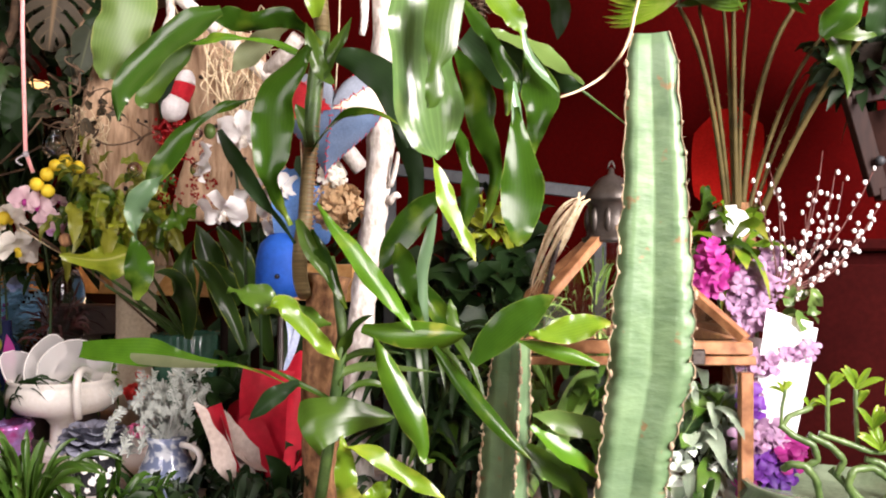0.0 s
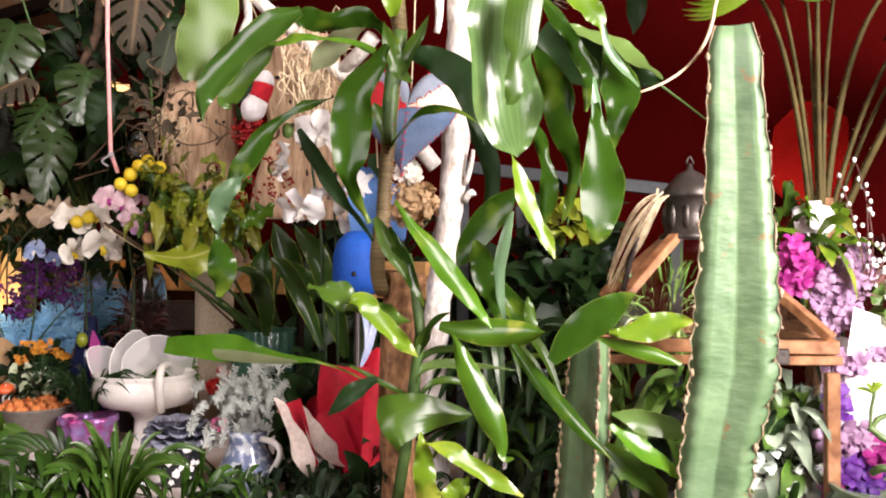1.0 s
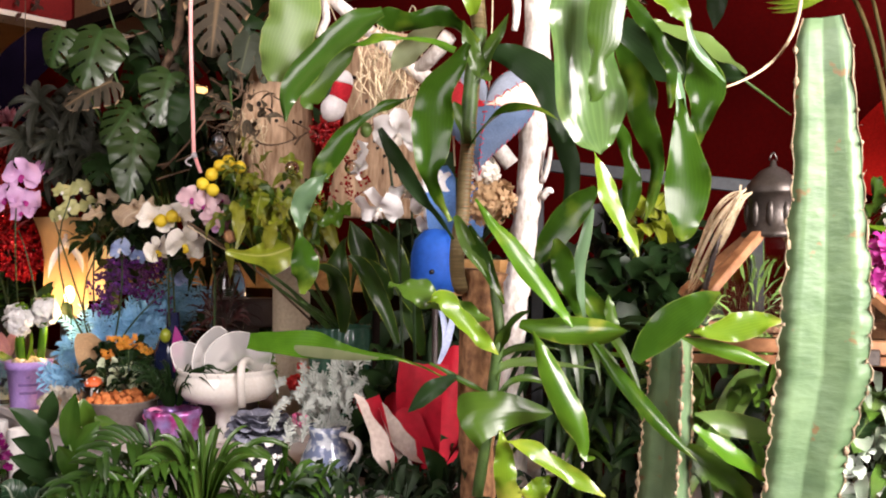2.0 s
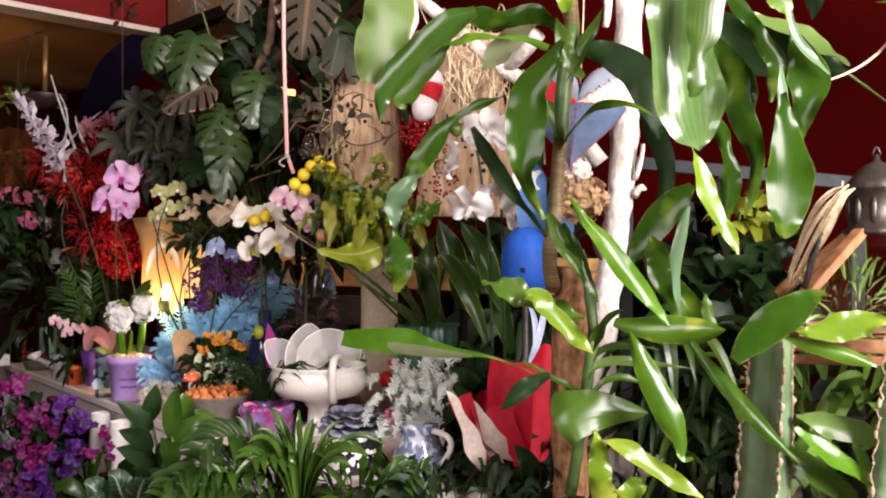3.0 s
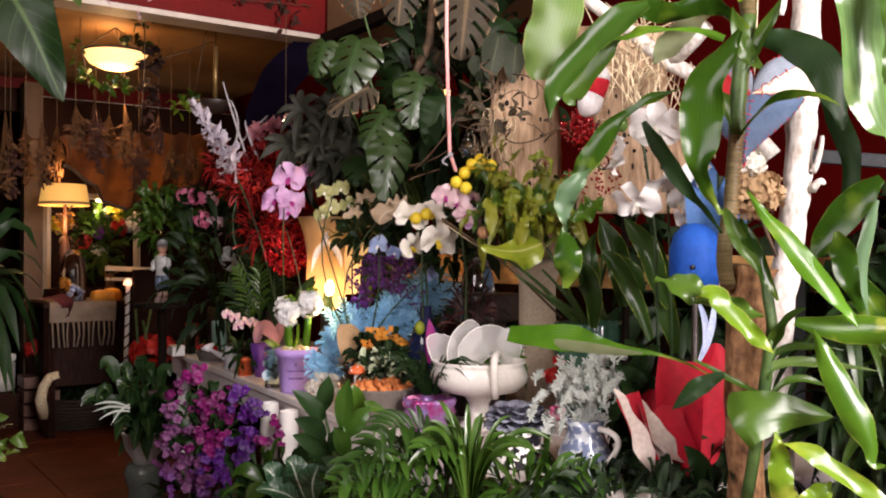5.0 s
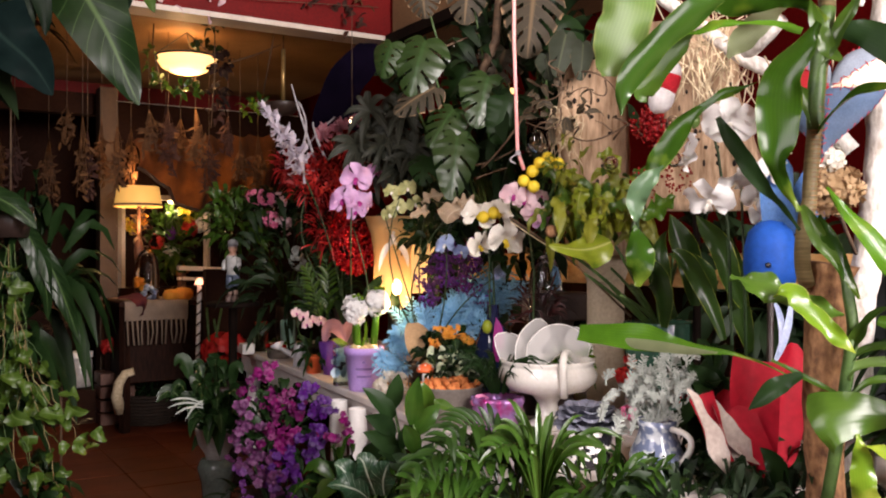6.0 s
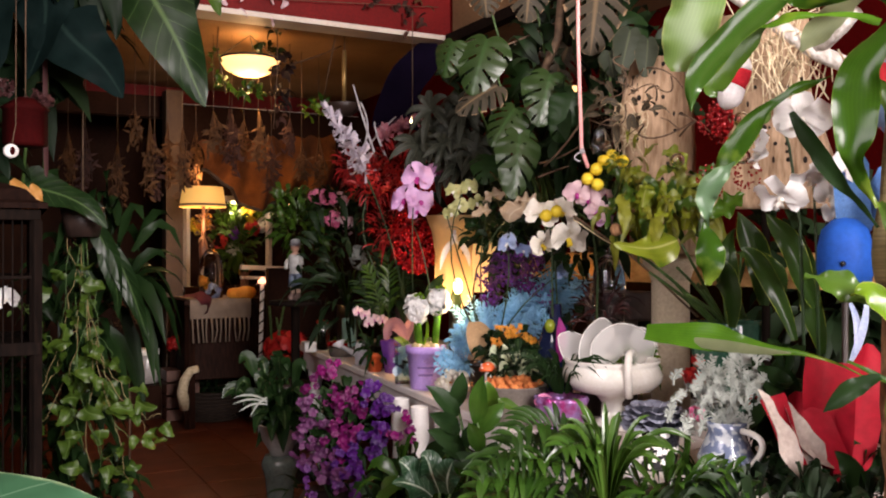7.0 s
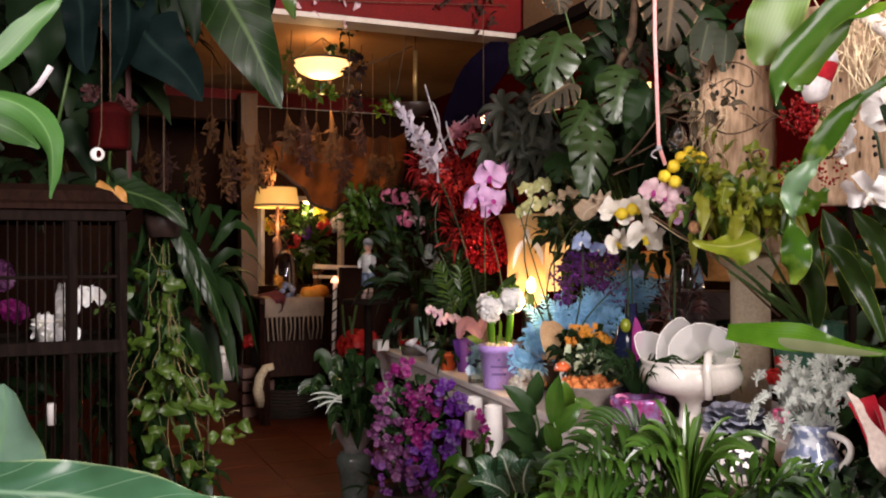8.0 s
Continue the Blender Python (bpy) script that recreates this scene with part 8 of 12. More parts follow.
leaf(bs, (-0.288, 2.018, 1.215), (-0.282, 1.999, 1.137), (-0.287, 2.020, 1.087), 0.063, BLUEP2, (0, -1, 0), 0.3, "blunt", 0.1, 0, 12, "cloth")
LBLUE = surface("pale_blue_ribbon", (0.32, 0.40, 0.62), (0.50, 0.58, 0.76), 0.5, 0, 20, 150, 0.1)
leaf(bs, (-0.316, 1.961, 0.931), (-0.326, 1.952, 0.864), (-0.351, 1.943, 0.797), 0.016, LBLUE, (0.3, -1, 0), 0.3, "strap", 0, 0.4, 12, "ribbon")
leaf(bs, (-0.347, 1.961, 0.931), (-0.332, 1.952, 0.876), (-0.339, 1.943, 0.815), 0.014, LBLUE, (0.3, -1, 0), 0.3, "strap", 0, 0.4, 12, "ribbon")
stalk(bs, [(-0.320, 2.018, 1.253), (-0.331, 2.046, 1.386), (-0.388, 2.145, 1.497)], 0.002, 0.002, RAFFIA, "string")


# ---- terrarium house ----
te_at = foot((0.397, 2.057, 0.505))
stand = thing("plant_stand", te_at, "low dark wooden stand under the terrarium", "stand")
g = Geo()
g.box(te_at + Vector((0, 0, 0.43)), (0.70, 0.56, 0.03), None, 0.004)
part("top", g, DARK_WOOD, stand, smooth=False)
for dx_, dy_ in ((-0.31, -0.24), (0.31, -0.24), (-0.31, 0.24), (0.31, 0.24)):
    g = Geo()
    g.box(te_at + Vector((dx_, dy_, 0.2075)), (0.04, 0.04, 0.415), None, 0.003)
    part("leg", g, DARK_WOOD, stand, smooth=False)
ter = thing("terrarium", te_at + Vector((0, 0, 0.446)), "house-shaped wood and glass terrarium with a dark tin cap", "terrarium")
x0, x1 = (0.140, 1.832, 0.853)[0], (0.618, 1.833, 0.854)[0]
yf, yb = 1.83, 2.29
ze, zb = (0.618, 1.833, 0.842)[2], 0.446
apx = Vector((0.387, 2.060, 1.095))


def beam(parent, a, b, w, mat, name="beam", d=None):
    """A squared bar from a to b."""
    a, b = Vector(a), Vector(b)
    t = (b - a).normalized()
    up = Vector((0, 0, 1)) if abs(t.z) < 0.9 else Vector((0, 1, 0))
    x = t.cross(up).normalized()
    m = Matrix((t, x, t.cross(x))).transposed()
    g = Geo()
    g.box((a + b) * 0.5, ((b - a).length, w, d or w), m, 0.002)
    return part(name, g, mat, parent, smooth=False)


for x in (x0, x1):
    for y in (yf, yb):
        beam(ter, (x, y, zb), (x, y, ze - 0.022), 0.026, WARM_WOOD, "post")
for y in (yf, yb):
    beam(ter, (x0, y, zb + 0.014), (x1, y, zb + 0.014), 0.024, WARM_WOOD, "rail")
    beam(ter, (x0 - 0.02, y, ze + 0.002), (x1 + 0.02, y, ze + 0.002), 0.018, WARM_WOOD, "rail")
    beam(ter, (x0 - 0.012, y, ze + 0.031), (x1 + 0.012, y, ze + 0.028), 0.026, WARM_WOOD, "eave")
for x in (x0, x1):
    beam(ter, (x, yf, zb + 0.014), (x, yb, zb + 0.014), 0.022, WARM_WOOD, "rail")
    beam(ter, (x, yf, ze + 0.002), (x, yb, ze + 0.002), 0.023, WARM_WOOD, "rail")
    beam(ter, (x, yf, ze + 0.030), (x, yb, ze + 0.030), 0.026, WARM_WOOD, "eave")
    for y in (yf, yb):
        tip = apx + Vector((0.04 if x == x1 else -0.04, 0.04 if y == yb else -0.04, 0))
        beam(ter, (x, y, ze + 0.045), tip, 0.026, WARM_WOOD, "rafter", 0.02)


def pane(parent, pts, mat=None):
    g = Geo()
    n = (Vector(pts[1]) - Vector(pts[0])).cross(Vector(pts[2]) - Vector(pts[0])).normalized() * 0.0015
    g.v = [tuple(Vector(p) + n) for p in pts] + [tuple(Vector(p) - n) for p in pts]
    k = len(pts)
    g.f = [tuple(range(k)), tuple(range(2 * k - 1, k - 1, -1))] + [(i, k + i, k + (i + 1) % k, (i + 1) % k) for i in range(k)]
    g.uv = [(0, 0)] * (2 * k)
    o = part("pane", g, mat or GLASS, parent, smooth=False)
    o.visible_shadow = False
    return o


pane(ter, [(x0, yf, zb + 0.02), (x1, yf, zb + 0.02), (x1, yf, ze), (x0, yf, ze)])
pane(ter, [(x1, yf, zb + 0.02), (x1, yb, zb + 0.02), (x1, yb, ze), (x1, yf, ze)])
for a, b in (((x0, yf), (x1, yf)), ((x1, yf), (x1, yb)), ((x0, yb), (x0, yf))):
    ta = apx + Vector((0.035 * (1 if a[0] == x1 else -1), 0.035 * (1 if a[1] == yb else -1), 0))
    tb = apx + Vector((0.035 * (1 if b[0] == x1 else -1), 0.035 * (1 if b[1] == yb else -1), 0))
    pane(ter, [(a[0], a[1], ze + 0.045), (b[0], b[1], ze + 0.045), tb, ta])
g = Geo()
g.lathe(apx, [(0.0, -0.005), (0.066, -0.005), (0.068, 0.004), (0.056, 0.01), (0.054, 0.08), (0.062, 0.088), (0.066, 0.095), (0.052, 0.115), (0.028, 0.142), (0.008, 0.152), (0.005, 0.165), (0, 0.168)], 30)
cap_ = part("cap", g, TIN, ter, "dark embossed tin cap")
for k in range(10):
    a = 6.283 * k / 10
    g = Geo()
    g.blob(apx + Vector((math.cos(a) * 0.054, math.sin(a) * 0.054, 0.045)), (0.009, 0.009, 0.028), 8, 6)
    part("boss", g, TIN, cap_)
g = Geo()
g.tube(arc(apx + Vector((-0.008, 0, 0.165)), apx + Vector((0, 0, 0.182)), apx + Vector((0.008, 0, 0.165)), 8), 0.002, 6)
part("ring", g, TIN, cap_)
g = Geo()
g.box(((0.514, 1.803, 0.854)), (0.028, 0.01, 0.032), None, 0.003)
part("latch", g, TIN, ter, "dark tin latch", smooth=False)
spray(ter, "foliage", (0.564, 2.005, 0.658), (0.10, 0.12, 0.08), 60, 0.12, 0.05, LEAF_MID, 3, "lance")
LEAF_RIM = leafy("white_rimmed_leaf", (0.10, 0.15, 0.10), (0.22, 0.28, 0.20), 0.35, 5, 0.3, None, (0.55, 0.58, 0.46), 0.2)
spray(ter, "foliage", (0.555, 1.93, 0.640), (0.055, 0.05, 0.10), 46, 0.075, 0.034, LEAF_RIM, 4, "oval", 0.6, None, 0.2, 8)
LEAF_MINT = leafy("pale_mint_leaf", (0.30, 0.40, 0.31), (0.55, 0.62, 0.53), 0.4, 4, 0.2, None, None, 0.2)
spray(ter, "foliage", (0.520, 1.90, 0.600), (0.045, 0.03, 0.05), 50, 0.04, 0.026, LEAF_MINT, 14, "oval", 0.4, None, 0.2, 6, label="pale mint leaves")
spray(ter, "foliage", (0.545, 1.91, 0.735), (0.045, 0.03, 0.04), 14, 0.08, 0.034, LEAF_RIM, 15, "oval", 0.5, None, 0.2, 8)
spray(ter, "foliage", (0.560, 1.90, 0.560), (0.05, 0.04, 0.05), 40, 0.05, 0.03, LEAF_GREY, 14, "oval")
spray(ter, "foliage", (0.306, 2.054, 0.700), (0.16, 0.1, 0.14), 70, 0.16, 0.03, LEAF_MID, 5, "lance")
spray(ter, "foliage", (0.339, 2.102, 0.943), (0.10, 0.06, 0.08), 80, 0.09, 0.006, LEAF_PALE, 6, "strap")
for a, m, b, w in (((0.488, 1.905, 0.653), (0.518, 1.904, 0.738), (0.580, 1.924, 0.744), 0.058), ((0.494, 1.905, 0.641), (0.524, 1.884, 0.711), (0.578, 1.904, 0.720), 0.043), ((0.548, 1.906, 0.569), (0.570, 1.905, 0.654), (0.590, 1.924, 0.728), 0.048), ((0.223, 2.006, 0.556), (0.298, 2.004, 0.746), (0.349, 2.004, 0.771), 0.058), ((0.505, 1.926, 0.601), (0.526, 1.905, 0.654), (0.554, 1.905, 0.660), 0.048)):
    leaf(ter, a, m, b, w, LEAF_STRIPE if w < 0.05 else LEAF_PALE, (0, -0.9, 0.4), 0.2)
g = Geo()
g.box(((x0 + x1) / 2, (yf + yb) / 2, zb + 0.04), (x1 - x0 - 0.04, yb - yf - 0.04, 0.06), None, 0.004)
part("soil", g, SOIL, ter, smooth=False)

# raffia bow on the rafter
rb = thing("raffia_bow", (0.241, 1.900, 1.098), "loose bow of pale raffia tied to the terrarium roof", "bow")
r = random.Random(12)
for k in range(11):
    a = Vector((0.301, 1.899, 1.182)) + jit(r, 0.012)
    m = Vector((0.242, 1.879, 1.110)) + jit(r, 0.018)
    b = Vector((0.194, 1.881, 0.984)) + jit(r, 0.016)
    g = Geo()
    g.blade(a, m, b, r.uniform(0.004, 0.010), (r.uniform(-0.5, 0.5), -1, 0.1), 0.5, "strap", 0.1, r.uniform(-1, 1), 10, 2)
    part("strand", g, RAFFIA, rb)
g = Geo()
g.tube(arc((0.244, 1.880, 1.097), (0.225, 1.871, 1.026), (0.213, 1.871, 0.979), 20), [0.005 + 0.0025 * (i % 2) for i in range(21)], 7)
part("cord", g, DARKBOX, rb, "dark knotted cord")

# painted iron rack against the wall
ra_ = thing("iron_rack", foot((0.104, 2.503, 0.828)), "grey painted iron rack with crossed bars", "rack")
beam(ra_, (-0.153, 2.547, 1.307), (0.429, 2.448, 1.228), 0.034, IRON, "rail")
for a, b in (((0.011, 2.449, 1.188), foot((0.086, 2.453, 0.832))), ((0.426, 2.448, 1.228), foot((0.426, 2.448, 1.228))), ((-0.153, 2.547, 1.307), foot((-0.153, 2.547, 1.307)))):
    beam(ra_, b, a, 0.034, IRON, "post")
for a, b in (((0.094, 2.461, 0.987), (0.218, 2.459, 1.143)), ((0.024, 2.472, 0.893), (0.133, 2.470, 1.034)), ((0.117, 2.459, 1.174), (0.273, 2.460, 1.049)), ((0.024, 2.479, 1.112), (0.102, 2.478, 1.253))):
    beam(ra_, a, b, 0.022, IRON, "brace")
iv = thing("ivy_plant", (0.124, 2.299, 1.137), "variegated ivy climbing over the iron rack", "plant")
spray(iv, "foliage", (0.132, 2.319, 1.137), (0.06, 0.04, 0.05), 22, 0.06, 0.05, LEAF_YELLOW, 4, "heart")
spray(iv, "foliage", (0.121, 2.251, 0.964), (0.12, 0.05, 0.10), 34, 0.10, 0.09, LEAF_DARK, 5, "heart")
stalk(iv, [foot((0.124, 2.302, 0.904)), (0.138, 2.282, 0.905), (0.110, 2.300, 1.035), (0.132, 2.319, 1.152)], 0.005, 0.003, STEM, "stem")

# ---- fan palm ----
fan_at = foot((0.734, 2.200, 1.106))
fan = thing("fan_palm", fan_at, "fan palm with long thorny stalks and pleated green fans", "palm")
pot(fan, fan_at, 0.16, 0.30, POT_CLAY)
g = Geo()
r = random.Random(2)
g.tube([fan_at + Vector((0, 0, 0.26)), fan_at + Vector((0.0, 0, 0.7)), (0.731, 2.200, 1.092), (0.725, 2.199, 1.190)], [0.045, 0.04, 0.036, 0.024], 12, True, 0.12, r)
part("trunk", g, CANE, fan, "fibrous brown trunk")


def fan_leaf(parent, hub, out, radius, spread, n, mat, face=(0, -0.6, 0.8)):
    """A pleated fan: folded segments round a hub, free at their tips."""
    hub, out = Vector(hub), Vector(out).normalized()
    f = Vector(face)
    f = (f - out * f.dot(out)).normalized()
    x, g = out.cross(f), Geo()
    r = random.Random(n)
    for k in range(n):
        a = spread * (k / (n - 1) - 0.5)
        d = out * math.cos(a) + x * math.sin(a)
        L = radius * (0.86 + 0.14 * math.cos(a)) * r.uniform(0.92, 1.05)
        g.blade(hub, hub + d * L * 0.55 + f * 0.02, hub + d * L - f * 0.05 * L, 2.2 * L * 0.5 * spread / n, f, 0.45, "strap", 0, 0, 8, 2)
    return part("fan", g, mat, parent)


for tip, mid, base, hub_out, R, w in (
        ((0.533, 2.014, 1.619), (0.629, 2.126, 1.468), (0.694, 2.189, 1.161), (-0.55, -0.6, 0.1), 0.22, 0.0046), ((0.587, 2.044, 1.621), (0.654, 2.136, 1.443), (0.703, 2.189, 1.161), (-0.3, -0.9, 0.25), 0.20, 0.004),
        ((0.657, 2.094, 1.642), (0.689, 2.146, 1.445), (0.710, 2.179, 1.147), (-0.2, -0.4, 0.9), 0.22, 0.0038), ((0.681, 2.094, 1.648), (0.697, 2.136, 1.402), (0.716, 2.179, 1.147), (0.1, -0.5, 0.9), 0.22, 0.0048),
        ((0.718, 2.094, 1.648), (0.716, 2.146, 1.431), (0.722, 2.179, 1.147), (0.2, -0.7, 0.5), 0.22, 0.004), ((0.827, 2.114, 1.641), (0.764, 2.156, 1.454), (0.730, 2.190, 1.140), (0.3, -0.5, 0.6), 0.18, 0.0055),
        ((0.886, 2.095, 1.572), (0.813, 2.157, 1.406), (0.742, 2.200, 1.134), (0.5, -0.7, 0.5), 0.10, 0.0042), ((0.916, 2.135, 1.535), (0.834, 2.167, 1.387), (0.748, 2.200, 1.120), (0.5, -0.5, 0.2), 0.08, 0.0035),
        ((0.951, 1.975, 1.571), (0.857, 2.097, 1.389), (0.761, 2.190, 1.120), (0.5, -0.4, 0.6), 0.20, 0.006)):
    g = Geo()
    line = arc(base, mid, tip, 16) + [Vector(tip) + Vector((0, 0, 0.055))]
    g.tube(line, [1.2 * w * (1.25 - 0.4 * i / 16) for i in range(18)], 6)
    for i in range(1, 9):
        for sg in (-1, 1):
            g.tube([line[i] + Vector((sg * w, 0, 0)), line[i] + Vector((sg * (w + 0.006), -0.002, 0.005))], [0.0014, 0.0003], 4)
    part("stalk", g, STALK, fan)
    if R > 0.15:
        fan_leaf(fan, Vector(tip) + Vector((0, 0, 0.055)), hub_out, R * 0.95, 3.2, 24, LEAF_MID)
fan_leaf(fan, (0.515, 1.944, 1.628), (-0.9, -0.1, -0.05), 0.17, 1.0, 12, LEAF_LIME, (0, -0.7, -0.7))
fan_leaf(fan, (0.532, 1.974, 1.645), (0.95, -0.05, 0.12), 0.16, 0.9, 10, LEAF_MID, (0, -0.7, -0.7))
for a, m, b, w, mt in (((0.806, 1.895, 1.524), (0.844, 1.875, 1.574), (0.876, 1.854, 1.651), 0.070, LEAF_DRAC), ((0.819, 1.915, 1.532), (0.877, 1.895, 1.532), (0.967, 1.895, 1.556), 0.031, LEAF_MID), ((0.832, 1.945, 1.537), (0.869, 1.946, 1.495), (0.884, 1.957, 1.404), 0.062, LEAF_MID), ((0.907, 1.895, 1.532), (0.921, 1.875, 1.574), (0.935, 1.854, 1.639), 0.071, LEAF_DARK)):
    leaf(fan, a, m, b, w, mt, (0.1, -0.9, 0.3), 0.25, "lance")
# thin pale tendril from the fan to the dracaena
stalk(fan, arc((0.209, 1.597, 1.341), (0.322, 1.696, 1.418), (0.394, 1.845, 1.553), 10) + [Vector((0.431, 1.944, 1.642))], 0.002, 0.004, RAFFIA, "tendril")
stalk(fan, [(0.294, 1.896, 1.410), (0.360, 1.996, 1.391), (0.432, 2.097, 1.366)], 0.003, 0.002, STEM, "tendril")

# lit wall patch as red panel, dark cabinet, hanging dark planter and wooden shutter
rc = thing("red_cloth", (0.799, 2.451, 1.330), "bright red panel standing for a lit patch of the wall", "cloth")
BRIGHTRED = surface("lit_wall_scarlet", (0.24, 0.005, 0.003), (0.34, 0.010, 0.006), 0.95, 0, 8, 160, 0.3, 0.0, 0.05)
g = Geo()
g.blade((0.805, 2.518, 1.478), (0.799, 2.499, 1.335), (0.802, 2.509, 1.190), 0.20, (-0.5, -0.85, 0), 0.05, "blunt", 0.08, 0, 14, 8)
part("cloth", g, BRIGHTRED, rc)
MAROON = surface("maroon_lacquer", (0.020, 0.0016, 0.0016), (0.034, 0.003, 0.0026), 0.8, 0, 5, 80, 0.1, 0.0, 0.05)
cab = thing("cabinet", rm(2.45, -0.29, 0), "low dark maroon lacquered cabinet against the wall", "cabinet")
g = Geo()
g.box(rm(2.46, -0.29, 0.555), (0.28, 1.80, 1.03), ROOM, 0.004)
part("body", g, MAROON, cab, "", None, False)
g = Geo()
g.box(rm(2.45, -0.29, 1.086), (0.33, 1.86, 0.028), ROOM, 0.006)
part("top", g, MAROON, cab, "", None, False)
for u in (-0.96, -0.515, -0.07, 0.375):
    g = Geo()
    g.box(rm(2.311, u, 0.57), (0.016, 0.43, 0.94), ROOM, 0.004)
    door = part("door", g, MAROON, cab, "", None, False)
    g = Geo()
    g.blob(rm(2.29, u + 0.17, 0.62), 0.012)
    part("knob", g, IRON, door)
g = Geo()
g.box(rm(2.47, -0.29, 0.022), (0.24, 1.74, 0.04), ROOM, 0.002)
part("plinth", g, MAROON, cab, "", None, False)
SHUT = woody("shutter_wood", (0.009, 0.003, 0.002), (0.024, 0.009, 0.006), 0.7, (20, 20, 4), 0.3, 4, spec=0.2)
sw_at = Vector((0.979, 2.049, 1.207))
sw = thing("hanging_shutter", sw_at, "small brown wooden shutter frame with a dark panel", "shutter")
beam(sw, (0.935, 2.046, 1.427), (1.000, 2.049, 1.200), 0.04, SHUT, "stile", 0.03)
beam(sw, (0.930, 2.046, 1.419), (1.109, 2.046, 1.453), 0.035, SHUT, "rail", 0.03)
beam(sw, (0.995, 2.049, 1.200), (1.135, 2.049, 1.220), 0.035, SHUT, "rail", 0.03)
beam(sw, (1.109, 2.046, 1.453), (1.141, 2.049, 1.220), 0.04, SHUT, "stile", 0.03)
pane(sw, [(0.971, 2.057, 1.390), (1.114, 2.057, 1.416), (1.140, 2.059, 1.234), (1.010, 2.059, 1.220)], surface("dark_panel", (0.010, 0.004, 0.003), (0.020, 0.009, 0.007), 0.9, 0, 8, 100, 0.2, 0.0, 0.05))
g = Geo()
g.blob((0.988, 2.018, 1.275), 0.012)
part("knob", g, IRON, sw)
stalk(sw, [(1.018, 2.046, 1.440), (1.024, 2.044, 1.648), (1.026, 2.030, 2.815)], 0.002, 0.002, TWIG, "wire")
dp = thing("hanging_planter", (1.029, 2.096, 1.489), "black hanging planter hidden in dark leaves", "planter")
g = Geo()
g.lathe((1.053, 2.116, 1.443), [(0, 0), (0.09, 0), (0.13, 0.10), (0.12, 0.10)], 20)
part("bowl", g, SOIL, dp)
spray(dp, "foliage", (1.003, 2.096, 1.503), (0.11, 0.09, 0.07), 150, 0.09, 0.03, DEEP, 4)
stalk(dp, [(1.052, 2.115, 1.520), (1.053, 2.100, 2.808)], 0.002, 0.002, TWIG, "wire")

# ---- willow with white catkins, purple bouquet ----
vb_at = foot((0.703, 1.987, 0.524))
vstand = thing("plant_stand", vb_at, "low dark stand under the purple bouquet", "stand")
g = Geo()
g.lathe(vb_at, [(0, 0), (0.13, 0), (0.13, 0.03), (0.03, 0.05), (0.03, 0.37), (0.15, 0.39), (0.15, 0.42), (0, 0.42)], 24)
part("column", g, DARK_WOOD, vstand)
vb_at = foot(vb_at, 0.42)
bo_ = thing("bouquet", vb_at, "tall bouquet of lilac, magenta and violet blooms with white paper", "bouquet")
g = Geo()
g.lathe(vb_at, [(0, 0), (0.06, 0), (0.075, 0.1), (0.06, 0.2), (0.07, 0.22), (0.06, 0.22)], 20)
part("vase", g, DARKBOX, bo_)
WPAPER = surface("white_wrapping_paper", (0.80, 0.80, 0.80), (0.87, 0.87, 0.87), 0.6, 0, 8, 100, 0.1)
for a, m, b, w in (((0.680, 1.906, 0.582), (0.706, 1.904, 0.774), (0.742, 1.922, 0.929), 0.104), ((0.651, 1.926, 0.577), (0.676, 1.944, 0.731), (0.701, 1.963, 0.877), 0.109), ((0.731, 1.945, 0.633), (0.757, 1.964, 0.765), (0.786, 1.982, 0.907), 0.086)):
    g = Geo()
    g.blade(a, m, b, w, (0.0, -1, 0.3), 0.25, "sheet", 0.04, 0.1, 14, 6)
    part("paper", g, WPAPER, bo_)
for i, (q, rad, n, s, mat) in enumerate((
        ((0.589, 1.950, 1.063), (0.025, 0.02, 0.03), 10, 0.055, P_MAG), ((0.580, 1.951, 1.001), (0.025, 0.02, 0.03), 10, 0.055, P_MAG), ((0.615, 1.971, 1.025), (0.02, 0.02, 0.04), 8, 0.05, P_MAG),
        ((0.658, 1.961, 0.988), (0.05, 0.03, 0.05), 34, 0.042, P_LILAC), ((0.714, 1.981, 1.000), (0.05, 0.03, 0.05), 30, 0.042, P_LILAC), ((0.679, 1.952, 0.933), (0.045, 0.03, 0.04), 26, 0.040, P_LILAC), ((0.741, 2.001, 1.051), (0.03, 0.02, 0.03), 14, 0.04, P_LILAC), ((0.648, 1.952, 0.896), (0.03, 0.02, 0.03), 14, 0.035, P_LILAC),
        ((0.667, 1.883, 0.836), (0.035, 0.02, 0.02), 12, 0.045, P_LILAC), ((0.758, 1.903, 0.861), (0.035, 0.02, 0.022), 14, 0.035, P_LILAC), ((0.647, 1.884, 0.741), (0.018, 0.015, 0.022), 8, 0.055, P_VIOLET), ((0.664, 1.875, 0.678), (0.05, 0.03, 0.03), 22, 0.05, P_LILAC), ((0.650, 1.904, 0.774), (0.02, 0.02, 0.04), 10, 0.045, P_LILAC),
        ((0.654, 1.865, 0.627), (0.035, 0.02, 0.03), 18, 0.055, P_VIOLET), ((0.719, 1.865, 0.650), (0.03, 0.02, 0.025), 16, 0.055, P_MAG), ((0.695, 1.866, 0.609), (0.03, 0.02, 0.02), 12, 0.055, P_VIOLET), ((0.633, 1.866, 0.577), (0.015, 0.015, 0.02), 8, 0.05, P_MAG))):
    florets(bo_, "flower", q, rad, int(n * 0.9), s * 1.0, mat, 200 + i, 4, (0, -0.9, 0.3))
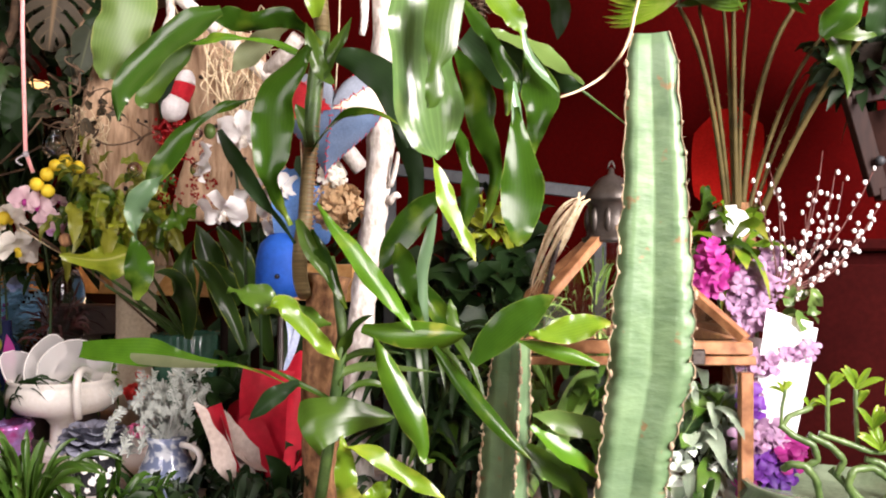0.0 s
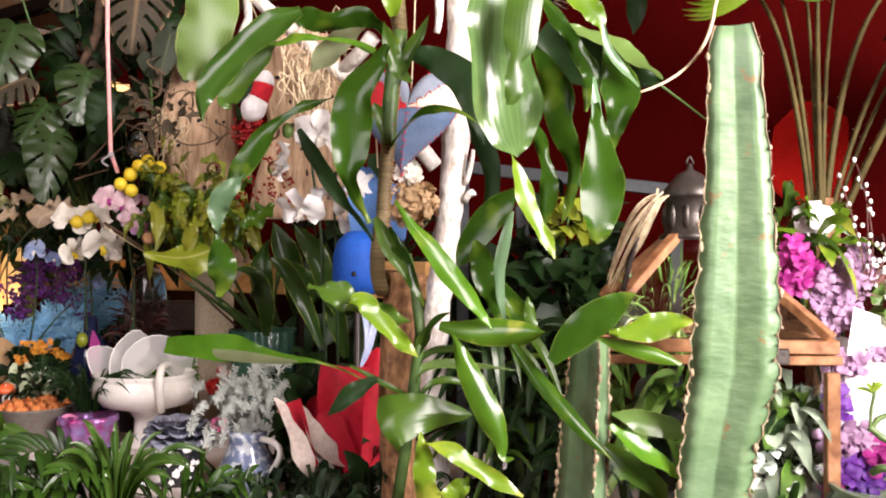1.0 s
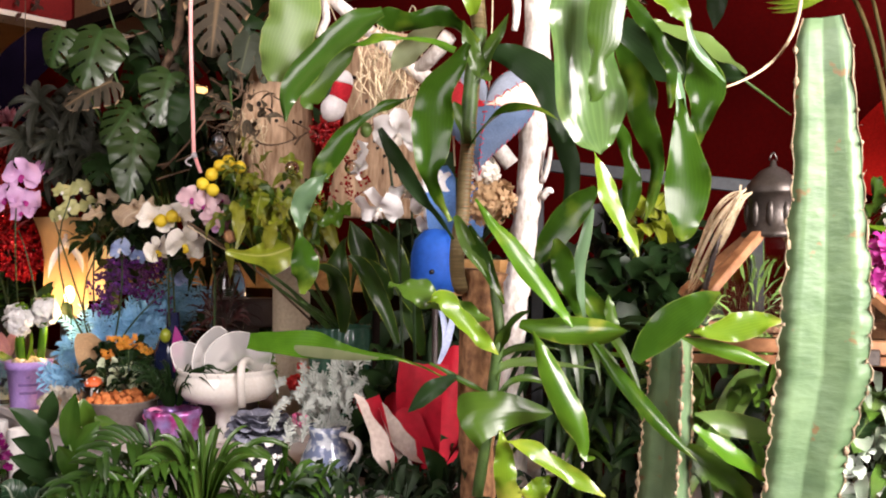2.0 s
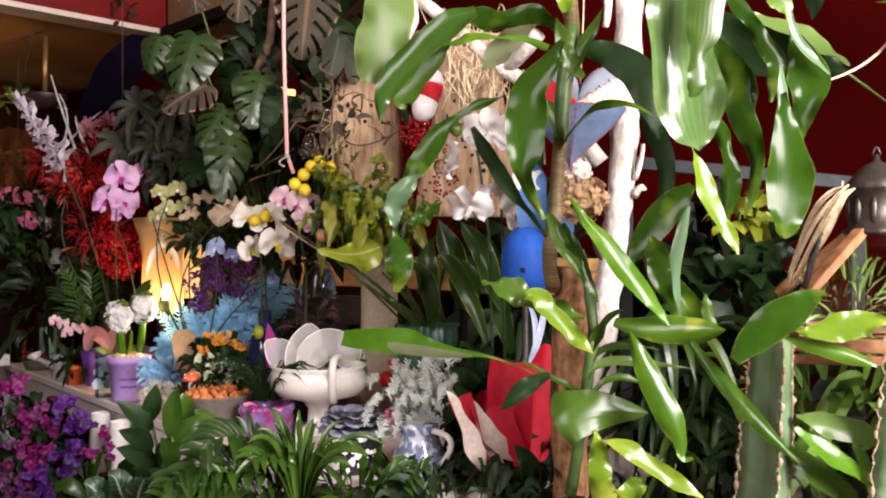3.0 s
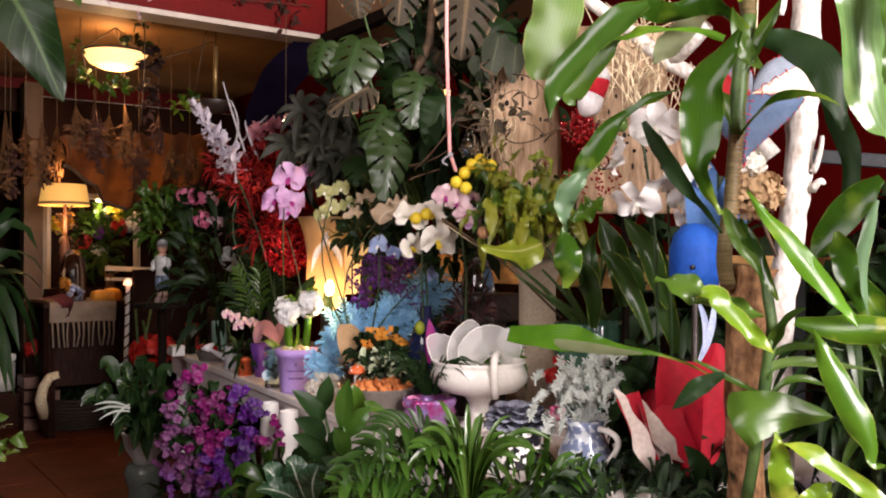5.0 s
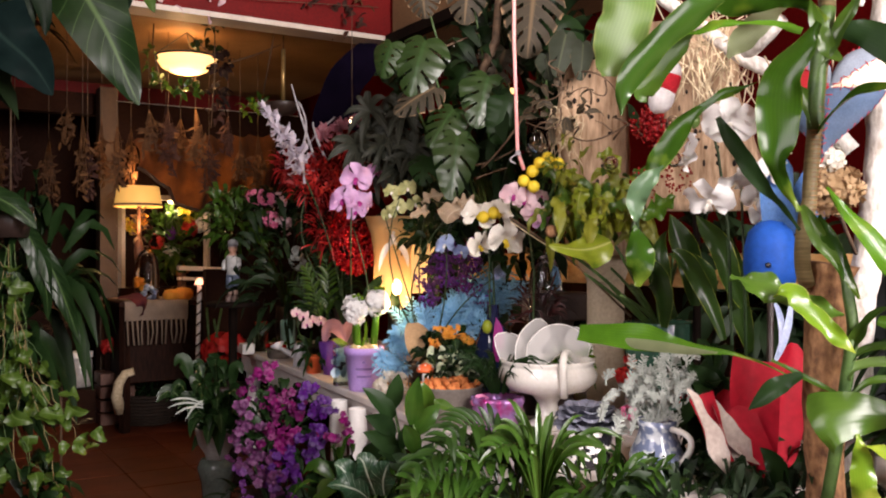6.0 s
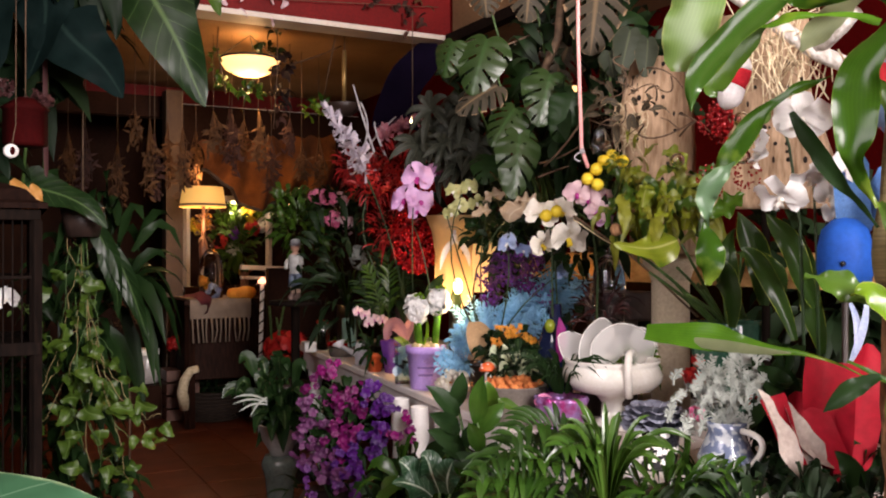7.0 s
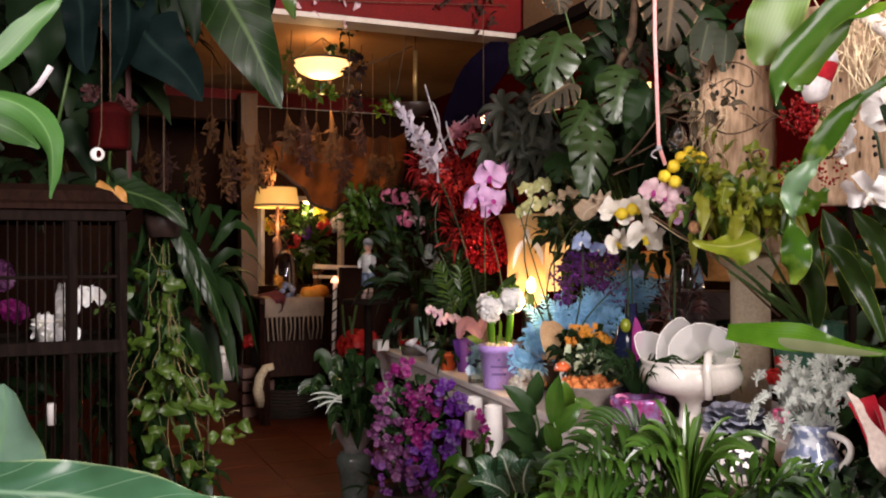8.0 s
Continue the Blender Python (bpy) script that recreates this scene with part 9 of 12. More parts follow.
spray(bo_, "foliage", (0.778, 1.952, 0.946), (0.02, 0.02, 0.04), 14, 0.04, 0.04, LEAF_PALE, 3, "oval")
spray(bo_, "foliage", (0.652, 2.000, 1.088), (0.05, 0.03, 0.03), 18, 0.10, 0.03, LEAF_LIME, 4, "lance")
spray(bo_, "foliage", (0.584, 2.050, 1.128), (0.03, 0.03, 0.06), 24, 0.12, 0.02, LEAF_MID, 5, "lance")
florets(bo_, "lily", (0.633, 1.999, 1.139), (0.02, 0.02, 0.02), 4, 0.075, P_WHITE, 4, 6, (0, -0.9, 0.4))
stems(bo_, vb_at + Vector((0, 0, 0.2)), [(0.592, 1.961, 1.038), (0.661, 1.971, 0.988), (0.718, 1.991, 1.000), (0.636, 2.010, 1.133), (0.752, 1.933, 0.855)], 0.004, 0.003, STEM, 0.05)
RED_TWIG = surface("red_brown_twig", (0.06, 0.015, 0.012), (0.14, 0.04, 0.03), 0.6, 0, 40, 200, 0.3)
wl = thing("willow_branches", vb_at + Vector((0, 0, 0.2)), "bare twigs set with round white catkins", "branches")
r = random.Random(23)
for tip, b in (((0.733, 1.959, 1.206), 0.03), ((0.832, 1.958, 1.289), 0.05), ((0.859, 1.958, 1.243), 0.07), ((0.877, 1.959, 1.222), 0.09), ((0.942, 1.958, 1.243), 0.03), ((0.961, 1.959, 1.177), 0.05), ((0.946, 1.960, 1.153), 0.07), ((0.914, 1.960, 1.123), 0.09), ((0.874, 1.960, 1.085), 0.03), ((0.825, 1.961, 1.028), 0.05), ((0.676, 1.958, 1.229), 0.07), ((0.715, 1.958, 1.249), 0.09), ((0.812, 1.959, 1.202), 0.03), ((0.849, 1.959, 1.187), 0.05), ((0.794, 1.959, 1.150), 0.07), ((0.769, 1.960, 1.100), 0.09)):
    base, tip = Vector((0.728, 1.961, 0.976)), Vector(tip)
    line = arc(base, (base + tip) * 0.5 + Vector((b * 0.3, 0, -0.03)), tip, 14)
    tg = stalk(wl, [vb_at + Vector((0.02, 0, 0.2))] + line, 0.0025, 0.001, RED_TWIG, "twig")
    for i in range(4, 15):
        if r.random() < 0.85:
            g = Geo()
            g.blob(line[i] + jit(r, 0.010), (0.0045 * r.uniform(0.7, 1.3), 0.0045, 0.0057), 8, 6)
            part("catkin", g, P_WHITE, tg)

# ---- lucky bamboo ----
lb_at = foot((0.773, 1.786, 0.555))
ls = thing("plant_stand", lb_at, "low round dark stand under the bamboo", "stand")
g = Geo()
g.lathe(lb_at, [(0, 0), (0.15, 0), (0.15, 0.03), (0.03, 0.05), (0.03, 0.41), (0.17, 0.43), (0.17, 0.46), (0, 0.46)], 24)
part("column", g, DARK_WOOD, ls)
lb_at = foot(lb_at, 0.46)
CANE_GR = surface("bamboo_cane", (0.035, 0.075, 0.018), (0.10, 0.16, 0.045), 0.4, 0, 20, 150, 0.2)
lu = thing("lucky_bamboo", lb_at, "curled lucky bamboo canes in an olive glazed pot", "plant")
OLIVE = surface("olive_glaze", (0.10, 0.14, 0.08), (0.18, 0.23, 0.15), 0.2, 0, 7, 90, 0.1, 0.4)
g = Geo()
g.lathe(lb_at, [(0, 0), (0.12, 0), (0.16, 0.05), (0.175, 0.115), (0.165, 0.135), (0.172, 0.145), (0.16, 0.148), (0.15, 0.12), (0, 0.11)], 36)
part("pot", g, OLIVE, lu)
for pts, rr_ in (([(0.727, 1.726, 0.583), (0.715, 1.715, 0.629), (0.693, 1.715, 0.656), (0.670, 1.725, 0.657), (0.662, 1.745, 0.643)], 0.010), ([(0.660, 1.754, 0.727), (0.683, 1.744, 0.707), (0.718, 1.735, 0.692), (0.727, 1.735, 0.662), (0.700, 1.745, 0.645)], 0.009), ([(0.665, 1.754, 0.724), (0.676, 1.754, 0.743), (0.704, 1.754, 0.754), (0.725, 1.764, 0.759)], 0.007),
                 ([(0.711, 1.744, 0.709), (0.751, 1.735, 0.690), (0.778, 1.735, 0.662), (0.766, 1.745, 0.632)], 0.009), ([(0.741, 1.765, 0.708), (0.793, 1.755, 0.691), (0.837, 1.755, 0.674), (0.875, 1.765, 0.672)], 0.008), ([(0.810, 1.746, 0.572), (0.784, 1.736, 0.613), (0.795, 1.735, 0.644), (0.838, 1.745, 0.646), (0.871, 1.746, 0.622)], 0.010), ([(0.764, 1.765, 0.639), (0.799, 1.746, 0.599), (0.832, 1.746, 0.566)], 0.010), ([(0.864, 1.766, 0.561), (0.897, 1.766, 0.617), (0.869, 1.775, 0.648), (0.840, 1.785, 0.654)], 0.010),
                 ([(0.758, 1.765, 0.706), (0.757, 1.764, 0.750), (0.758, 1.763, 0.806)], 0.006), ([(0.817, 1.765, 0.683), (0.814, 1.764, 0.739), (0.813, 1.764, 0.795)], 0.006), ([(0.662, 1.754, 0.727), (0.664, 1.754, 0.763), (0.671, 1.753, 0.796)], 0.004)):
    line = []
    for i in range(len(pts) - 1):
        for k in range(6):
            line.append(Vector(pts[i]).lerp(Vector(pts[i + 1]), k / 6))
    line.append(Vector(pts[-1]))
    sm = [line[0]] + [(line[i - 1] + line[i] * 2 + line[i + 1]) / 4 for i in range(1, len(line) - 1)] + [line[-1]]
    g = Geo()
    g.tube(sm, [0.72 * rr_ * (1.2 if i % 5 == 0 else 1.0) for i in range(len(sm))], 9)
    part("cane", g, CANE_GR, lu)
r = random.Random(40)
for q, n, L in (((0.759, 1.764, 0.795), 7, 0.05), ((0.757, 1.764, 0.761), 4, 0.04), ((0.814, 1.764, 0.795), 5, 0.06), ((0.814, 1.764, 0.761), 3, 0.05), ((0.668, 1.754, 0.790), 6, 0.035), ((0.721, 1.764, 0.759), 5, 0.03), ((0.842, 1.754, 0.719), 9, 0.06), ((0.854, 1.745, 0.677), 6, 0.06), ((0.883, 1.784, 0.781), 4, 0.06)):
    for k in range(n):
        a = r.uniform(0, 6.283)
        d = Vector((math.cos(a), 0.5 * math.sin(a), r.uniform(0.4, 1.8))).normalized()
        p = Vector(q)
        leaf(lu, p, p + d * L * 0.55, p + d * L + Vector((0, 0, -0.01)), L * 0.22, LEAF_LIME, (0, -0.9, 0.4), 0.4, "lance", 0.1, 0, 6)


# ---- back of the shop ----
slab("mezzanine_side", 2.03, 2.62, 2.1, 4.09, 2.14, 3.0, CEIL, "cream side of the mezzanine over the bench", "wall")
slab("mezzanine_edge", 1.99, 2.05, 2.1, 4.09, 2.09, 2.14, DARK_WOOD, "dark wooden edge of the mezzanine", "trim")
POST = surface("yellowed_post_paint", (0.046, 0.022, 0.009), (0.098, 0.050, 0.020), 0.7, 0, 5, 100, 0.2)
slab("door_post", (0.974, 6.050, 0.839)[0], (1.082, 6.050, 0.838)[0], 6.02, 6.16, 0, 2.09, POST, "yellowed painted post beside the dark doorway", "post")
vl, vr = (1.118, 6.200, 1.218)[0], (2.121, 6.200, 1.226)[0]
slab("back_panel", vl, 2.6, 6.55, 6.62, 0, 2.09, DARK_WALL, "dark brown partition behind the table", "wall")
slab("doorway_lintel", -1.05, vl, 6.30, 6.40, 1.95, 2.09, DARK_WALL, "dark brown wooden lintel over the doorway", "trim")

# framed mirror-like display window with flowers
wf = thing("window_1", rm((1.433, 6.300, 0.904)[0], 6.3, 0.85), "white framed display window crowded with bright flowers", "window", "", "structure")
beam(wf, (-4.712, 4.340, 0.790), (-4.711, 4.341, 1.418), 0.035, WHITE_TRIM, "stile")
beam(wf, (-4.406, 4.826, 0.778), (-4.405, 4.828, 1.430), 0.035, WHITE_TRIM, "stile")
beam(wf, (-4.726, 4.318, 1.409), (-4.389, 4.853, 1.422), 0.035, WHITE_TRIM, "rail")
beam(wf, (-4.727, 4.316, 0.790), (-4.390, 4.851, 0.778), 0.035, WHITE_TRIM, "rail")
lg = thing("ledge", (-4.138, 4.500, 0.947), "pale wooden ledge beside the window", "shelf")
beam(lg, (-4.232, 4.352, 0.942), (-3.993, 4.731, 0.922), 0.05, BENCH, "board", 0.03)
beam(lg, (-4.232, 4.351, 0.874), (-3.993, 4.731, 0.860), 0.05, BENCH, "board", 0.02)
for q in ((-4.218, 4.374, 0.911), (-4.010, 4.704, 0.906)):
    beam(lg, foot(q), q, 0.04, BROWN_WOOD, "leg")
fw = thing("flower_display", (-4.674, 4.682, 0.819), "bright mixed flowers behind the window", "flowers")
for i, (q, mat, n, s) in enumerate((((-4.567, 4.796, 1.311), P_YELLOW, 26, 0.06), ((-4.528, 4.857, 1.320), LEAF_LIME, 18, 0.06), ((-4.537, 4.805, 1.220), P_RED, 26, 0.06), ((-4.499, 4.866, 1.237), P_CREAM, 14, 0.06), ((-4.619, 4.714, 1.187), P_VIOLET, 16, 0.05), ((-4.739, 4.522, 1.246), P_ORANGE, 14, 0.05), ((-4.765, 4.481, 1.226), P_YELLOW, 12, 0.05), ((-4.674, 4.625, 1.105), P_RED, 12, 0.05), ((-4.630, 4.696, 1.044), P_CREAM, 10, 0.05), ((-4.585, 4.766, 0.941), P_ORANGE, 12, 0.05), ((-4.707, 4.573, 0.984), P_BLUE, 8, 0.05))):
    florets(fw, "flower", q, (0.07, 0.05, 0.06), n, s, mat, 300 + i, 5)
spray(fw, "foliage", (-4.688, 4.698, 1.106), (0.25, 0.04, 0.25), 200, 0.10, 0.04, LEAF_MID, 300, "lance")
# glowing cap and point light added only to brighten the flowers
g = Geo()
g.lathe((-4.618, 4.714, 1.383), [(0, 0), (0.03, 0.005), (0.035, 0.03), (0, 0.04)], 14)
solo("display_lamp", g, glowing("added_display_bulb", (1.0, 0.7, 0.35), 4), (-4.618, 4.714, 1.383), "small warm lamp added to brighten the flower display", "lamp")
point("added_display_light", (-4.576, 4.669, 1.339), 3.5, (1.0, 0.75, 0.45), 0.03)
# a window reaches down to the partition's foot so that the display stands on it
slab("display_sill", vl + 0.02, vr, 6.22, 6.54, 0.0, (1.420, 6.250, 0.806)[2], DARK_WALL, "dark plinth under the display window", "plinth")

# fabric canopy
cn = thing("canopy", (-4.205, 4.582, 1.798), "rust brown burlap canopy sagging under the beam", "canopy")
BURLAP = surface("rust_burlap", (0.060, 0.016, 0.003), (0.24, 0.075, 0.012), 0.95, 0, 5, 160, 0.8)
c0, c1 = Vector((-4.531, 4.252, 1.769)), Vector((-4.022, 5.060, 1.873))
d0, d1 = Vector((-4.435, 4.217, 1.590)), Vector((-3.959, 4.973, 1.428))
g = Geo()
rows = []
for i in range(9):
    row = []
    for j in range(31):
        s, t = j / 30, i / 8
        p = c0.lerp(c1, s).lerp(d0.lerp(d1, s), t)
        p = p + Vector((0, 0, -0.20 * t * math.sin(math.pi * min(1, s * 1.3)) ** 2 + 0.015 * math.sin(j * 1.3))) + rm(0, -1, 0) * (0.05 * math.sin(j * 0.9 + i * 0.4) + 0.08 * math.sin(math.pi * t))
        row.append(p)
    rows.append(row)
g.grid(rows)
part("cloth", g, BURLAP, cn)
stalk(cn, [rows[8][j] + Vector((0, 0, -0.005)) for j in range(0, 31, 2)], 0.012, 0.012, DARKBOX, "hem", "dark folded hem")

# table
TABLE_WOOD = woody("red_brown_table_wood", (0.011, 0.004, 0.002), (0.034, 0.012, 0.007), 0.7, (20, 20, 4), 0.3, 4, spec=0.12)
ta_at = foot((-4.080, 4.029, 0.495))
tz = (-3.952, 3.896, 0.759)[2]
tb = thing("table", ta_at, "dark wooden side table set with autumn decorations", "table")
tc = rm((1.272, 5.600, 0.749)[0], 5.65, tz - 0.015)
g = Geo()
g.box(tc, (0.62, 0.5, 0.03), ROOM, 0.004)
part("top", g, TABLE_WOOD, tb, smooth=False)
g = Geo()
g.box(tc + Vector((0, 0, -0.24)), (0.54, 0.42, 0.44), ROOM, 0.004)
part("body", g, TABLE_WOOD, tb, smooth=False)
for sv in (-0.27, 0.27):
    for su in (-0.21, 0.21):
        q = tc + ROOM.to_3x3() @ Vector((sv, su, 0))
        beam(tb, foot(q), q + Vector((0, 0, -0.02)), 0.045, TABLE_WOOD, "leg")
ru = thing("table_runner", tc + Vector((0, 0, 0.016)), "cream cotton table runner with long knotted fringe", "table linen")
LINEN = surface("cream_cotton", (0.17, 0.12, 0.085), (0.26, 0.19, 0.14), 0.95, 0, 12, 260, 0.5)
g = Geo()
rows = []
ra0, ra1 = (0.991, 5.400, 0.724)[0], (1.351, 5.401, 0.714)[0]
for i in range(7):
    uu, zz = ((5.85, tz + 0.006), (5.60, tz + 0.006), (5.41, tz + 0.006), (5.385, tz + 0.002), (5.382, tz - 0.03), (5.385, tz - 0.07), (5.388, tz - 0.11))[i]
    rows.append([rm(ra0 + (ra1 - ra0) * j / 14, uu - (0.006 * math.sin(j * 1.1) if i > 3 else 0), zz) for j in range(15)])
g.grid(rows)
part("cloth", g, LINEN, ru)
r = random.Random(5)
for j in range(13):
    v = ra0 + (ra1 - ra0) * (j + 0.5) / 13
    g = Geo()
    g.tube([rm(v, 5.386, tz - 0.105), rm(v + r.uniform(-0.006, 0.006), 5.38, tz - 0.18), rm(v + r.uniform(-0.012, 0.012), 5.385, tz - 0.25)], [0.007, 0.005, 0.006], 5)
    part("fringe", g, LINEN, ru)
# table lamp, lit
DRY_LAMP = leafy("brown_dry_leaf", (0.05, 0.02, 0.008), (0.14, 0.07, 0.03), 0.7, 4, 0.3, None, None, 0.1)
tl_at = rm((1.118, 5.600, 0.752)[0], 5.6, tz)
tl = thing("table_lamp", tl_at, "small table lamp with a glowing cream shade and leaf-wrapped foot", "lamp")
sc_ = Vector((-4.109, 3.890, 1.311))
hs = Vector((-4.109, 3.890, 1.433)).z - sc_.z
g = Geo()
g.lathe(sc_, [(0.138, 0), (0.118, hs), (0.114, hs), (0.134, 0)], 32)
part("shade", g, glowing("cream_lampshade", (1.0, 0.55, 0.12), 0.5, (0.66, 0.42, 0.14)), tl, "glowing cream shade")
g = Geo()
g.lathe(sc_, [(0.1395, 0.008), (0.138, 0.02), (0.136, 0.02), (0.137, 0.008)], 32)
part("band", g, CANE, tl, "brown band on the shade")
g = Geo()
g.lathe(tl_at, [(0, 0), (0.07, 0), (0.07, 0.02), (0.02, 0.04), (0.035, 0.1), (0.02, 0.2), (0.03, 0.3), (0.012, 0.38), (0.01, sc_.z - tl_at.z + 0.02)], 16)
part("foot", g, BROWN_WOOD, tl)
spray(tl, "dry_leaf", (-4.070, 3.859, 1.198), (0.04, 0.03, 0.09), 16, 0.05, 0.018, DRY_LAMP, 6)
point("table_lamp_light", sc_ + Vector((0, 0, hs * 0.2 - 0.12)), 4, WARM, 0.06)
point("table_lamp_top", sc_ + Vector((0, 0, hs + 0.06)), 4.5, WARM, 0.05)
# pumpkins
for q, s in (((-3.934, 3.981, 0.776), 0.045), ((-3.898, 4.038, 0.768), 0.052)):
    q = foot(q, tz)
    pu = thing("pumpkin", q, "small orange ribbed pumpkin on the table", "pumpkin", "pumpkins on the table")
    g = Geo()
    g.lathe(q, [(0, 0.004), (s * 0.6, 0), (s * 1.0, s * 0.35), (s * 1.08, s * 0.8), (s * 0.85, s * 1.3), (s * 0.3, s * 1.45), (0, s * 1.4)], 36, 0.07, 9)
    part("fruit", g, P_ORANGE, pu)
    stalk(pu, [q + Vector((0, 0, s * 1.38)), q + Vector((0.006, 0, s * 1.7))], 0.007, 0.004, CANE, "stem")
# glass dome with oddments, maroon cloth, gourd
gd = foot((-4.046, 3.896, 0.767), tz)
dm_ = thing("glass_dome", gd, "clear glass dome over blue and orange trinkets", "dome")
g = Geo()
g.lathe(gd, [(0.07, 0), (0.072, 0.16), (0.062, 0.24), (0.035, 0.29), (0.008, 0.305), (0.014, 0.32), (0, 0.335)], 28)
part("glass", g, GLASS, dm_)
lumps(dm_, "trinket", gd + Vector((0.02, 0, 0.05)), (0.03, 0.03, 0.04), 10, 0.016, P_BLUE, 4)
lumps(dm_, "trinket", gd + Vector((-0.03, 0, 0.09)), (0.03, 0.03, 0.05), 12, 0.016, P_ORANGE, 5)
NAPKIN = surface("maroon_cloth", (0.05, 0.003, 0.006), (0.10, 0.008, 0.012), 0.9, 0, 12, 200, 0.4)
mc = thing("napkin", foot((-4.007, 3.771, 0.783), tz), "maroon napkin draped over the table edge", "table linen")
leaf(mc, rm(ra0 - 0.02, 5.5, tz + 0.012), rm(ra0 + 0.08, 5.372, tz + 0.012), rm(ra0 + 0.10, 5.362, tz - 0.07), 0.085, NAPKIN, (-0.3, -0.5, 0.8), 0.2, "sheet", 0.25, 0, 12, "cloth")
gr = thing("gourd", foot((-3.694, 4.081, 0.785), tz), "dark red gourd standing on the ledge", "gourd")
g = Geo()
g.blob((-3.779, 4.171, 0.807), (0.03, 0.03, 0.045), 12, 8)
g.blob((-3.790, 4.152, 0.856), (0.016, 0.016, 0.03), 10, 6)
part("fruit", g, P_RED, gr)
beam(gr, foot((-3.799, 4.194, 0.749)), (-3.799, 4.194, 0.771), 0.06, BROWN_WOOD, "post")
# candy-striped stake with a glowing tip
st_ = thing("garden_stake", foot((-3.537, 3.766, 0.384)), "white and dark spiral garden stake with a glowing mushroom tip", "stake")
p0, p1 = Vector((-3.541, 3.761, 0.369)), Vector((-3.534, 3.771, 0.865))
stalk(st_, [foot(p0), p0, p1], 0.012, 0.012, WHITE_PAINT, "pole")
g = Geo()
g.tube([p0.lerp(p1, i / 60) + Vector((math.cos(i * 0.9), math.sin(i * 0.9), 0)) * 0.0115 for i in range(61)], 0.005, 5)
part("spiral", g, DARKBOX, st_)
g = Geo()
g.lathe(p1, [(0.004, 0.0), (0.028, 0.0), (0.022, 0.018), (0.008, 0.034), (0, 0.036)], 14)
part("tip", g, glowing("stake_tip", (1.0, 0.45, 0.25), 3.0, (0.8, 0.4, 0.3)), st_, "glowing tip")
# green sticks and poinsettia
pt_ = foot((-3.283, 3.700, 0.409))
pn = thing("poinsettia", pt_, "red poinsettia with green canes in a dark pot", "plant")
pot(pn, pt_, 0.11, 0.34, DARKBOX)
florets(pn, "flower", (-3.258, 3.646, 0.533), (0.10, 0.08, 0.06), 26, 0.11, P_RED, 3, 6)
spray(pn, "foliage", (-3.283, 3.700, 0.471), (0.10, 0.08, 0.08), 50, 0.08, 0.04, LEAF_DARK, 4, "oval")
for a, b in (((-3.317, 3.646, 0.566), (-3.296, 3.679, 0.764)), ((-3.334, 3.619, 0.567), (-3.341, 3.609, 0.751)), ((-3.309, 3.660, 0.565), (-3.320, 3.641, 0.689))):
    stalk(pn, [pt_ + Vector((0, 0, 0.3)), a, b], 0.008, 0.006, STEM, "cane")
# painted figurine on a small stand
fg = foot((-2.809, 3.177, 0.816))
fs = thing("side_table", fg, "small dark side table holding a figurine", "table")
zt = (-2.809, 3.177, 0.816)[2]
g = Geo()
g.lathe(fg, [(0.13, 0), (0.13, 0.02), (0.02, 0.04), (0.02, zt - 0.03), (0.12, zt - 0.02), (0.12, zt), (0, zt)], 20)
part("column", g, DARK_WOOD, fs)
fq, hh = foot(fg, zt), 0.285
g = Geo()
for sx_ in (-1, 1):
    g.tube([fq + Vector((sx_ * 0.018, -0.012, 0)), fq + Vector((sx_ * 0.018, -0.008, 0.016)), fq + Vector((sx_ * 0.017, 0, 0.03)), fq + Vector((sx_ * 0.017, 0, hh * 0.24))], [0.013, 0.014, 0.010, 0.011], 8)
    g.tube([fq + Vector((sx_ * 0.017, 0, hh * 0.22)), fq + Vector((sx_ * 0.015, 0, hh * 0.45))], [0.019, 0.018], 8)
    g.tube([fq + Vector((sx_ * 0.028, 0, hh * 0.72)), fq + Vector((sx_ * 0.044, -0.01, hh * 0.60)), fq + Vector((sx_ * 0.030, -0.03, hh * 0.52))], [0.012, 0.011, 0.008], 7)
g.lathe(fq, [(0.030, hh * 0.42), (0.027, hh * 0.48), (0.032, hh * 0.62), (0.031, hh * 0.73), (0.012, hh * 0.78), (0.010, hh * 0.80)], 16)
g.blob(fq + Vector((0, -0.002, hh * 0.865)), (0.021, 0.022, 0.025), 12, 8)
g.lathe(fq, [(0.034, hh * 0.905), (0.024, hh * 0.915), (0.022, hh * 0.97), (0.010, hh), (0, hh)], 14)
FIG, nt_, b_, o_ = _base("painted_resin")
_tc = nt_.nodes.new("ShaderNodeTexCoord")
_sp = nt_.nodes.new("ShaderNodeSeparateXYZ")
nt_.links.new(_tc.outputs["Generated"], _sp.inputs[0])
_r = _ramp(nt_, _sp.outputs[2], [(0.0, (0.25, 0.17, 0.15)), (0.13, (0.62, 0.45, 0.36)), (0.22, (0.13, 0.17, 0.25)), (0.44, (0.45, 0.45, 0.44)), (0.74, (0.55, 0.32, 0.24)), (0.88, (0.35, 0.36, 0.38))])
_r.color_ramp.interpolation = "CONSTANT"
nt_.links.new(_mix(nt_, 0.3, _r.outputs[0], _noise(nt_, 60, 4).outputs[0], "OVERLAY"), b_.inputs["Base Color"])
b_.inputs["Roughness"].default_value = 0.4
solo("figurine", g, FIG, fq, "painted resin figurine in shorts and cap on a small table", "figurine")

